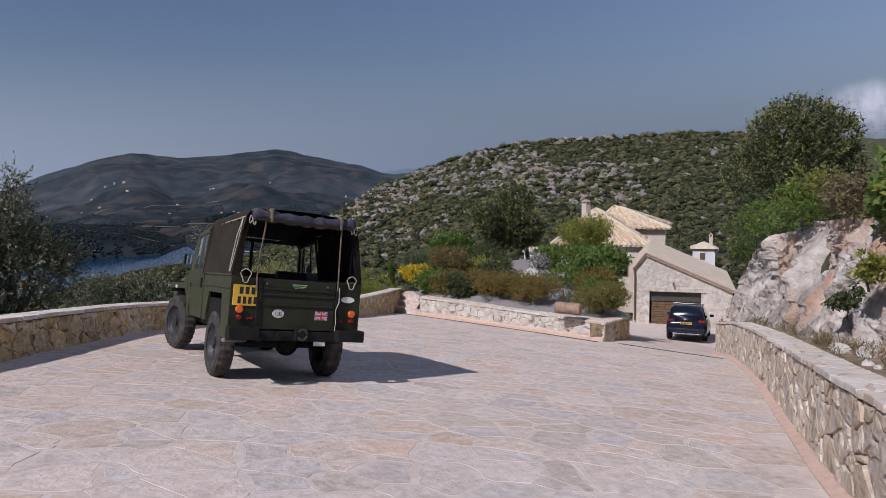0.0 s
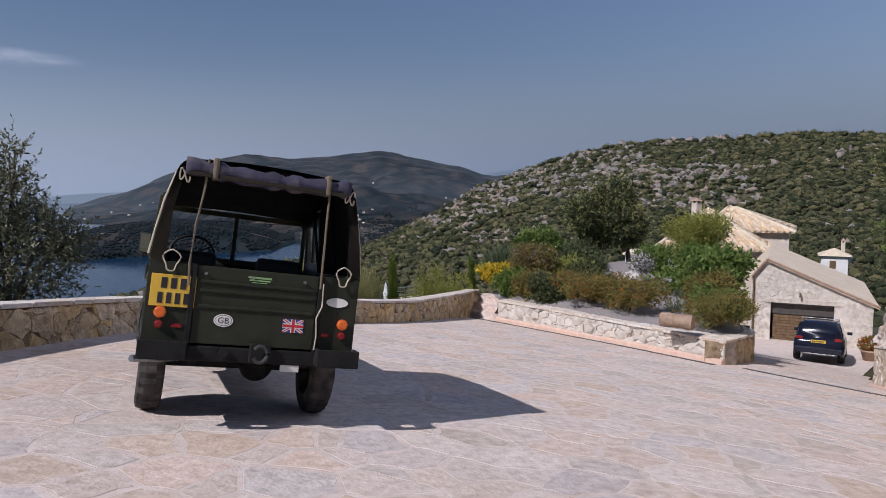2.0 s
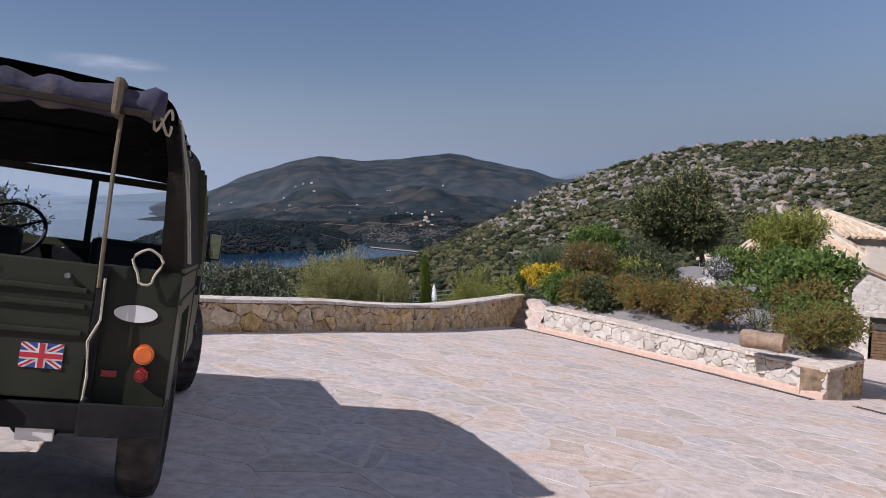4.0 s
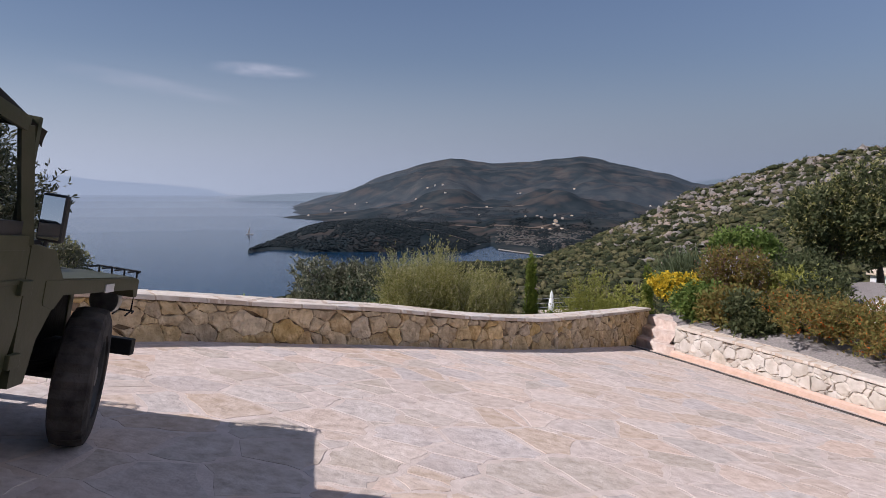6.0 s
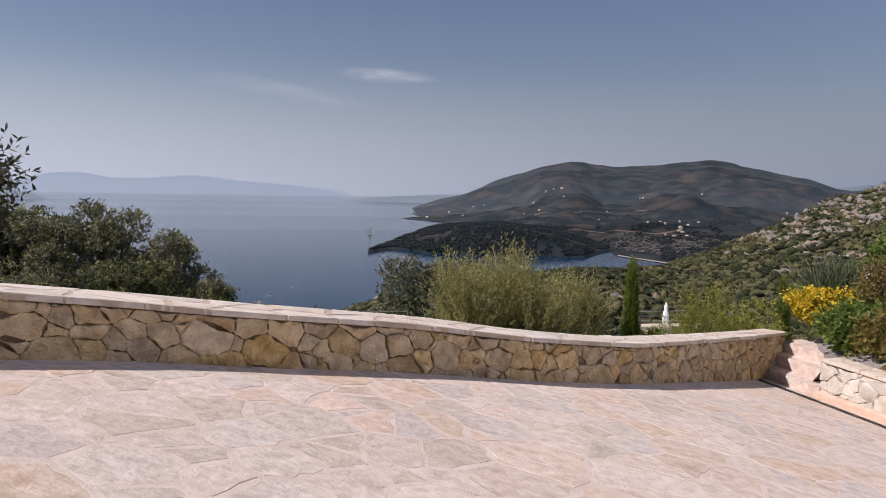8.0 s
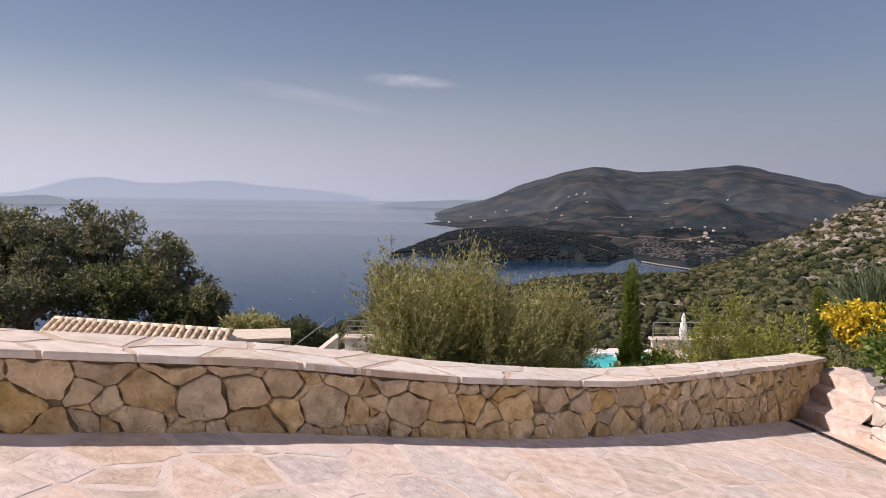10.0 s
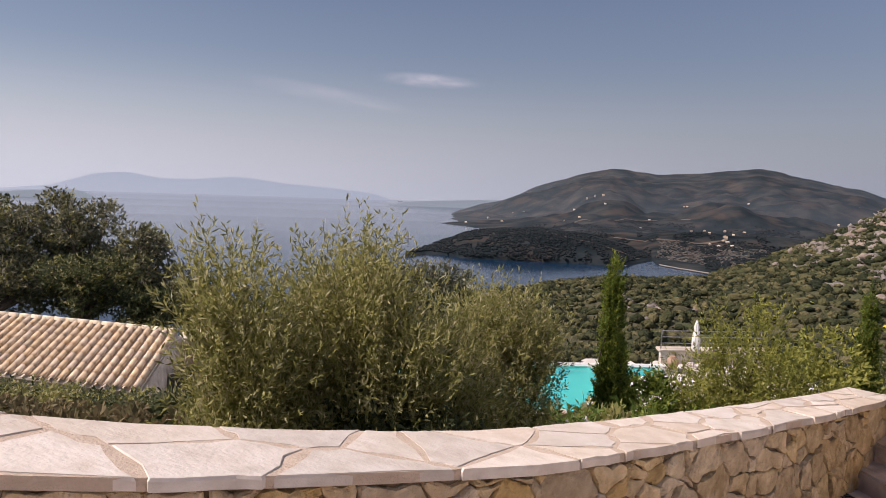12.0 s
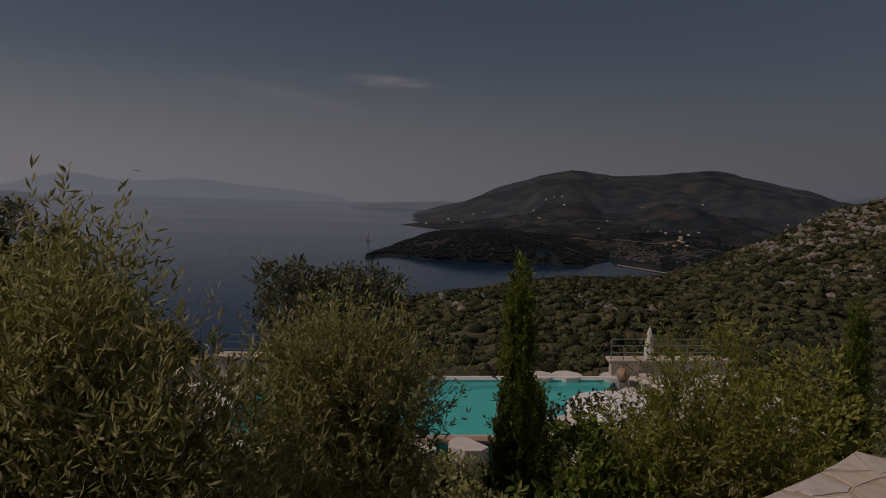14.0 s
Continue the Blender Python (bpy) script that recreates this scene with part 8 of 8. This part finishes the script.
ns.inputs["Scale"].default_value, ns.inputs["Detail"].default_value = 2.6, 6.0
bp.inputs["Strength"].default_value, bp.inputs["Distance"].default_value = 1.0, 0.6
nt.links.new(ns.outputs["Fac"], bp.inputs["Height"])
nt.links.new(bp.outputs["Normal"], nt.nodes["Principled BSDF"].inputs["Normal"])
tc = nt.nodes.new("ShaderNodeTexCoord")
nt.links.new(tc.outputs["Object"], ns.inputs["Vector"])
blob_field("scrub", np.stack([hx, hy, hz + size * 0.15], -1)[ok], size[ok] * 0.82, scrub_mat, "dark maquis bushes dotted over the hillside", "bushes", 0.72, 0.5, 3, 1)
bush = np.stack([hx, hy, hz + size * 0.2, size * 0.85, size * 0.85, size * 0.6], -1)[ok]
lp, ld = sprigs(rs, bush, 46000, 4, 0.5, 0.6, 0.75, 0.8)
tagged(leaves("scrub_foliage", lp, ld, 0.55, 0.32, rs, scrub_mat, None), "ragged foliage of the hillside scrub", "bushes", kind="stuff")
n = 13500
az = np.radians(rs.uniform(-10, 58, n))
rr_ = 70 + (335 - 70) * rs.uniform(0, 1, n) ** 0.6
hx, hy = EYE.x + rr_ * np.sin(az), EYE.y + rr_ * np.cos(az)
rocky = fractal(hx / 42.0, hy / 42.0, 3, 55) * 0.6 + fractal(hx / 9.0, hy / 9.0, 2, 58) * 0.4
up_slope = smooth01((np.degrees(az) - 17) / 10) * smooth01((rr_ - 130) / 90) * (1 - 0.8 * smooth01((np.degrees(az) - 46) / 6))
spur = np.exp(-((np.degrees(az) - 11) / 4.0) ** 2) * np.exp(-((rr_ - 150) / 45.0) ** 2)
keep = rs.uniform(0, 1, n) < smooth01((rocky - 0.50 + 0.10 * up_slope + 0.07 * spur) / 0.10) * np.maximum(0.06 + 0.5 * up_slope, 0.7 * spur)
size = rs.uniform(0.3, 1.1, n) * (0.7 + rr_ / 420.0)
hz = land_z(hx, hy)
ok = keep & (hz > SEA_LEVEL + 3)
hill_rock = material("hill_limestone", [(0.125, 0.112, 0.10), (0.22, 0.20, 0.18), (0.34, 0.315, 0.285)], 0.5, 0.95, 0.8, 2.0, stains=((0.40, 0.27, 0.17), 0.12, 0.45), dist=0.3)
blob_field("rocks", np.stack([hx, hy, hz + size * 0.10], -1)[ok], size[ok], hill_rock, "pale limestone outcrops on the hillside", "rocks", 0.85, 0.75, 4)

# woods and olive groves across the bay
rs = np.random.RandomState(44)
fa_, fr_ = rs.uniform(-9, 30, 46000), 760 + 900 * rs.uniform(0, 1, 46000) ** 1.3
fz_ = far_z(fr_, fa_)
thick = fractal(fa_ * 0.9, fr_ / 60.0, 3, 91)
ridge_ = np.interp(fa_, [-9.2, -7.6, -6.3, -4.0], [815.0, 900.0, 960.0, 1010.0])
on_head = (fa_ < 11.0) & (fr_ < ridge_ + 60)
ok = (fz_ > SEA_LEVEL + 2.5) & np.where(on_head, thick > 0.30, (fr_ < 1500) & (thick > 0.56))
fp_ = np.stack([EYE.x + fr_ * np.sin(np.radians(fa_)), EYE.y + fr_ * np.cos(np.radians(fa_)), fz_ + 1.0], -1)[ok][:15000]
# leaf colours carry the bluish haze of the distance
far_leaf = leaf_material("haze_tinted_wood_leaf", [(0.012, 0.018, 0.022), (0.018, 0.025, 0.028), (0.026, 0.033, 0.034)], 0.0, 1.0)
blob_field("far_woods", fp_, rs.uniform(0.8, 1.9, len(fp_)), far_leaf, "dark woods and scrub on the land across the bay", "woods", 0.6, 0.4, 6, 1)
ga_, gr_ = rs.uniform(11.5, 24, 2600), rs.uniform(840, 1130, 2600)
gz_ = far_z(gr_, ga_)
ok = gz_ > SEA_LEVEL + 4
gp2 = np.stack([EYE.x + gr_ * np.sin(np.radians(ga_)), EYE.y + gr_ * np.cos(np.radians(ga_)), gz_ + 0.2], -1)[ok]
grove_soil = material("pale_grove_soil", [(0.10, 0.092, 0.08), (0.17, 0.155, 0.135)], 0.05, 1.0, 0.0)
blob_field("grove_clearings", gp2, rs.uniform(0.9, 2.0, len(gp2)), grove_soil, "pale stony patches between terraced olives", "ground", 0.3, 0.4, 7, 1)

# ---- houses on the far shore, roads, boats ----
HOUSEWHITE = material("far_house_wall", [(0.34, 0.31, 0.28), (0.46, 0.43, 0.39)], 0.05, 0.9, 0.0)
rg = random.Random(31)
spots = [(16.2 + rg.gauss(0, 0.8), 1150 + rg.gauss(0, 60)) for _ in range(13)] + [(rg.uniform(-7, 1), rg.uniform(1600, 2050)) for _ in range(8)] + [(rg.uniform(3, 26), rg.uniform(1250, 2050)) for _ in range(18)] + [(6.5 + rg.gauss(0, 1.0), 1750 + rg.gauss(0, 50)) for _ in range(5)]
for i, (a, r) in enumerate(spots):
    z = float(far_z(np.array(r), np.array(a)))
    if z < SEA_LEVEL + 3:
        continue
    x, y = EYE.x + r * math.sin(radians(a)), EYE.y + r * math.cos(radians(a))
    w, d_, h = rg.uniform(3, 6), rg.uniform(3, 5), rg.uniform(1.2, 2.4)
    ob = thing("far_house", Matrix.Translation((x, y, z)) @ Matrix.Rotation(rg.uniform(0, 3), 4, "Z"), "tiny pale house on the far shore", "house", "houses across the bay")
    part("wall", box_bm(-w / 2, w / 2, -d_ / 2, d_ / 2, -3, h), HOUSEWHITE, ob)
    bm = bmesh.new()
    extrude_profile(bm, [(-d_ / 2 - 0.4, h), (0, h + 1.5), (d_ / 2 + 0.4, h)], -w / 2 - 0.3, w / 2 + 0.3, lambda u, v, w_: (w_, u, v))
    part("roof", bm, TILE, ob)
TRACK = material("dirt_track", [(0.105, 0.08, 0.062), (0.15, 0.12, 0.095)], 0.05, 0.95, 0.0)


def track(points, width, mat, name, label):
    vs, fs = [], []
    c, run = curve(points, 0.15)
    for i, (a, r) in enumerate(c):
        for o in (-width / 2, width / 2):
            rr2 = r + o
            z = float(far_z(np.array(rr2), np.array(a)))
            vs.append((EYE.x + rr2 * math.sin(radians(a)), EYE.y + rr2 * math.cos(radians(a)), z + 1.2))
        if i:
            fs.append((2 * i - 2, 2 * i - 1, 2 * i + 1, 2 * i))
    return tagged(mesh_object(name, vs, fs, mat), label, "road", kind="structure")


track([(2.0, 1020), (3.2, 960), (5.0, 930), (7.0, 925), (9.0, 905), (10.2, 900)], 5, TRACK, "road", "pale dirt road along the headland")
track([(8.0, 1180), (10.0, 1150), (12.0, 1120), (14.0, 1130), (16.5, 1160)], 10, TRACK, "road_2", "reddish earth road towards the village")
track([(4.0, 1450), (6.0, 1500), (8.0, 1480), (11, 1560), (14, 1540)], 7, TRACK, "road_3", "pale road winding on the lower mountain slope")
SAND = material("beach_sand", [(0.20, 0.18, 0.155), (0.28, 0.25, 0.215)], 0.05, 0.95, 0.0)
vs, fs = [], []
for i, a in enumerate(np.linspace(11.7, 16.2, 40)):
    r0 = float(np.interp(a, *zip(*SHORE)))
    for o in (-1, 4):
        vs.append((EYE.x + (r0 + o) * math.sin(radians(a)), EYE.y + (r0 + o) * math.cos(radians(a)), SEA_LEVEL + 0.4 + max(0, float(far_z(np.array(r0 + o + 0.0), np.array(a))) - SEA_LEVEL) * (o > 0) + 0.5))
    if i:
        fs.append((2 * i - 2, 2 * i - 1, 2 * i + 1, 2 * i))
tagged(mesh_object("beach", vs, fs, SAND), "thin pale beach round the cove", "beach", kind="structure")
for i, (a, e, s_) in enumerate(((-8.9, -4.15, 6.0), (-17.2, -9.2, 1.6), (-15.3, -8.6, 1.2))):
    r = (EYE.z - SEA_LEVEL) / math.tan(radians(-e))
    x, y = EYE.x + r * math.sin(radians(a)), EYE.y + r * math.cos(radians(a))
    boat = thing("boat", Matrix.Translation((x, y, SEA_LEVEL)), "small pale boat on the sea", "boat", "boats on the bay")
    bm = bmesh.new()
    extrude_profile(bm, [(-s_, 0.15 * s_), (-0.8 * s_, -0.05 * s_), (0.7 * s_, -0.05 * s_), (1.1 * s_, 0.2 * s_)], -0.2 * s_, 0.2 * s_, lambda u, v, w_: (u, w_, v))
    part("hull", bm, HOUSEWHITE, boat)
    if i == 0:
        bm = bmesh.new()
        extrude_profile(bm, [(-0.5 * s_, 0.25 * s_), (0.1 * s_, 2.2 * s_), (0.15 * s_, 0.25 * s_)], -0.03, 0.03, lambda u, v, w_: (u, w_, v))
        part("sail", bm, HOUSEWHITE, boat)

# ---- distance: far islands, haze on the horizon, clouds ----


def haze_glow_material(name, color, strength, fade, amount=1.0):
    """Plain far backdrop that glows in a painted haze colour; fade: (z where solid, z where gone)."""
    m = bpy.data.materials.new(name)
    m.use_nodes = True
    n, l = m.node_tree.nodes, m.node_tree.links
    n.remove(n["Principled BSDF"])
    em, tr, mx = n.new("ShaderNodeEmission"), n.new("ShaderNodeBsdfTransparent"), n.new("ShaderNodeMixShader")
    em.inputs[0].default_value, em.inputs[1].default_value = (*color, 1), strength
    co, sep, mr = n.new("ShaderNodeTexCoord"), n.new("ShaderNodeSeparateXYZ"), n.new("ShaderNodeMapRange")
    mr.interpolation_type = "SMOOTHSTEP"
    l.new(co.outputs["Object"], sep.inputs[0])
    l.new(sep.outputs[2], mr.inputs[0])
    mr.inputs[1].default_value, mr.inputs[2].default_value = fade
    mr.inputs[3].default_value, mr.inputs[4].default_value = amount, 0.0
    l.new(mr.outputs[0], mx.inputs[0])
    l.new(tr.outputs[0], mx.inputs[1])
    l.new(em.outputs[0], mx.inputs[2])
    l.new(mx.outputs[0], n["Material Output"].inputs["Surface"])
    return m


def haze_glow_ring(r, zs, amount, label):
    """A far glowing ring painted as haze, paler towards the sun."""
    m = haze_glow_material("haze_%d" % r, (0.33, 0.35, 0.41), 1.0, (zs[1], zs[-1]), amount)
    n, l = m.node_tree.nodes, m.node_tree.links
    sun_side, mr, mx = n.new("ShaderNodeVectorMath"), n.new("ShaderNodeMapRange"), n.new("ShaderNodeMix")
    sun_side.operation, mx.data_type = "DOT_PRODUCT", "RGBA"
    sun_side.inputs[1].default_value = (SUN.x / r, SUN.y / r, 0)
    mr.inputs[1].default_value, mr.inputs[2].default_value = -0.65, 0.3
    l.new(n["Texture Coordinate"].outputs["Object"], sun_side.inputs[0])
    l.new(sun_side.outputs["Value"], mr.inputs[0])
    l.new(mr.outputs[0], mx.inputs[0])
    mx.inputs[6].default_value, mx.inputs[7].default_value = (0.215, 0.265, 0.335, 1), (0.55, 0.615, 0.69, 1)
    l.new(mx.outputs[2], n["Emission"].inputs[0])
    vs, fs = [], []
    k = len(zs)
    for j in range(121):
        a = radians(-180 + 3 * j)
        vs += [(r * math.sin(a), r * math.cos(a), z) for z in zs]
        if j:
            fs += [((j - 1) * k + i, j * k + i, j * k + i + 1, (j - 1) * k + i + 1) for i in range(k - 1)]
    ob = tagged(mesh_object("backdrop_haze", vs, fs, m), label, "haze", kind="structure")
    ob.visible_shadow = False


# haze is painted with see-through glowing rings, brighter on the sun's side
haze_glow_ring(4960, [-90, -60, 200, 500, 950], 0.88, "glowing ring painted as pale haze along the horizon")
# added glow that lightens the upper sky, most towards the sun
haze_glow_ring(4930, [-90, -60, 700, 1400, 2300], 0.22, "glowing veil added to brighten the sky over the sea")
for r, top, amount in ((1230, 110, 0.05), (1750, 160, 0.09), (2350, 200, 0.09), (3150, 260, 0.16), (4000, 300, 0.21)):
    haze_glow_ring(r, [SEA_LEVEL - 5, SEA_LEVEL, (SEA_LEVEL + top) / 2, top], amount, "glowing ring painted as thin sea haze over the bay")


def island(name, table, r, mat, label):
    vs, fs = [], []
    azs = np.arange(table[0][0], table[-1][0] + 0.01, 0.2)
    for i, a in enumerate(azs):
        e = float(lerp_table(a, table)) + 0.05 * (float(fractal(np.array(a * 1.3), np.array(r), 3, 71)) - 0.5)
        x, y = EYE.x + r * math.sin(radians(a)), EYE.y + r * math.cos(radians(a))
        zt_ = max(EYE.z + r * math.tan(radians(e)), SEA_LEVEL)
        vs += [(x, y, SEA_LEVEL - 3), (x * 1.003, y * 1.003, (SEA_LEVEL + zt_) / 2), (x * 1.012, y * 1.012, zt_)]
        if i:
            fs += [(3 * i - 3, 3 * i, 3 * i + 1, 3 * i - 2), (3 * i - 2, 3 * i + 1, 3 * i + 2, 3 * i - 1)]
    return tagged(mesh_object(name, vs, fs, mat, True), label, "island", kind="structure")


# distant land glows in flat haze blues instead of being lit
ISLE_FAR = haze_glow_material("far_island_haze_glow", (0.25, 0.32, 0.42), 1.0, (5000.0, 6000.0))
ISLE_NEAR = haze_glow_material("near_island_haze_glow", (0.17, 0.22, 0.26), 1.0, (5000.0, 6000.0))
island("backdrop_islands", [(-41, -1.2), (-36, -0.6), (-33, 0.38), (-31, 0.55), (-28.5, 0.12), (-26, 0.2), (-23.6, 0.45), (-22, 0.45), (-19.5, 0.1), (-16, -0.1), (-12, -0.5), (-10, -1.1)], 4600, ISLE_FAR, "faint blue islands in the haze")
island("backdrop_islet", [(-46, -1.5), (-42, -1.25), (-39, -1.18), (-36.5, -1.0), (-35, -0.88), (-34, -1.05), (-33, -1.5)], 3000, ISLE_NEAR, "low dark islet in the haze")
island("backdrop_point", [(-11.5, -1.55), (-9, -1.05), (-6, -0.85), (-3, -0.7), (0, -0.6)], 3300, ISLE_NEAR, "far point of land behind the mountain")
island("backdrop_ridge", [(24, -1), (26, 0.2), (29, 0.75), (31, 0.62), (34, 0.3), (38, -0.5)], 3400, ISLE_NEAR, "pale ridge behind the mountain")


# cloud brightness is a glow set in the material, not sunlight
def cloud_material(name, color, amount):
    m = bpy.data.materials.new(name)
    m.use_nodes = True
    n, l = m.node_tree.nodes, m.node_tree.links
    n.remove(n["Principled BSDF"])
    em, tr, mx = n.new("ShaderNodeEmission"), n.new("ShaderNodeBsdfTransparent"), n.new("ShaderNodeMixShader")
    em.inputs[0].default_value, em.inputs[1].default_value = (*color, 1), 1.0
    co, no, gr, mp = n.new("ShaderNodeTexCoord"), n.new("ShaderNodeTexNoise"), n.new("ShaderNodeTexGradient"), n.new("ShaderNodeMapping")
    gr.gradient_type = "SPHERICAL"
    mp.inputs["Location"].default_value, mp.inputs["Scale"].default_value = (-1, -1, 0), (2, 2, 0)
    l.new(co.outputs["Generated"], mp.inputs[0])
    l.new(mp.outputs[0], gr.inputs[0])
    no.inputs["Scale"].default_value, no.inputs["Detail"].default_value = 3.0, 6.0
    l.new(co.outputs["Generated"], no.inputs["Vector"])
    mu, mr = n.new("ShaderNodeMath"), n.new("ShaderNodeMapRange")
    mu.operation = "MULTIPLY"
    l.new(gr.outputs["Fac"], mu.inputs[0])
    l.new(no.outputs["Fac"], mu.inputs[1])
    mr.interpolation_type = "SMOOTHSTEP"
    mr.inputs[1].default_value, mr.inputs[2].default_value, mr.inputs[4].default_value = 0.03, 0.5, amount
    l.new(mu.outputs[0], mr.inputs[0])
    l.new(mr.outputs[0], mx.inputs[0])
    l.new(tr.outputs[0], mx.inputs[1])
    l.new(em.outputs[0], mx.inputs[2])
    l.new(mx.outputs[0], n["Material Output"].inputs["Surface"])
    return m


def streak(a, e, half_w, half_h, tilt, mat, label):
    r = 4700.0
    c = Vector((EYE.x + r * math.sin(radians(a)), EYE.y + r * math.cos(radians(a)), EYE.z + r * math.tan(radians(e))))
    vs, fs = [], []
    w, h = r * radians(half_w), r * radians(half_h)
    for i in range(13):
        for j in range(5):
            u, v = -1 + i / 6, -1 + j / 2
            vs.append((u * w, v * h, -abs(u) * w * 0.05))
    fs = [(i * 5 + j, (i + 1) * 5 + j, (i + 1) * 5 + j + 1, i * 5 + j + 1) for i in range(12) for j in range(4)]
    ob = mesh_object("backdrop_cloud", vs, fs, mat)
    ob.matrix_world = look(c, EYE, tilt) @ Matrix.Rotation(0, 4, "Z")
    ob.visible_shadow = False
    return tagged(ob, label, "cloud", kind="structure")


CLOUD = cloud_material("thin_cloud", (0.56, 0.58, 0.64), 0.5)
CLOUD_FAINT = cloud_material("faint_cloud", (0.48, 0.51, 0.57), 0.3)
CLOUD_WHITE = cloud_material("white_cloud", (0.72, 0.72, 0.76), 1.0)
streak(-7.8, 8.9, 5.2, 0.75, 2, CLOUD, "thin white streak of cloud")
streak(-16.0, 7.4, 9.0, 0.9, 8, CLOUD_FAINT, "faint veil of high cloud")
streak(64.0, 4.2, 4.0, 2.6, 0, CLOUD_WHITE, "white cumulus cloud behind the hill")
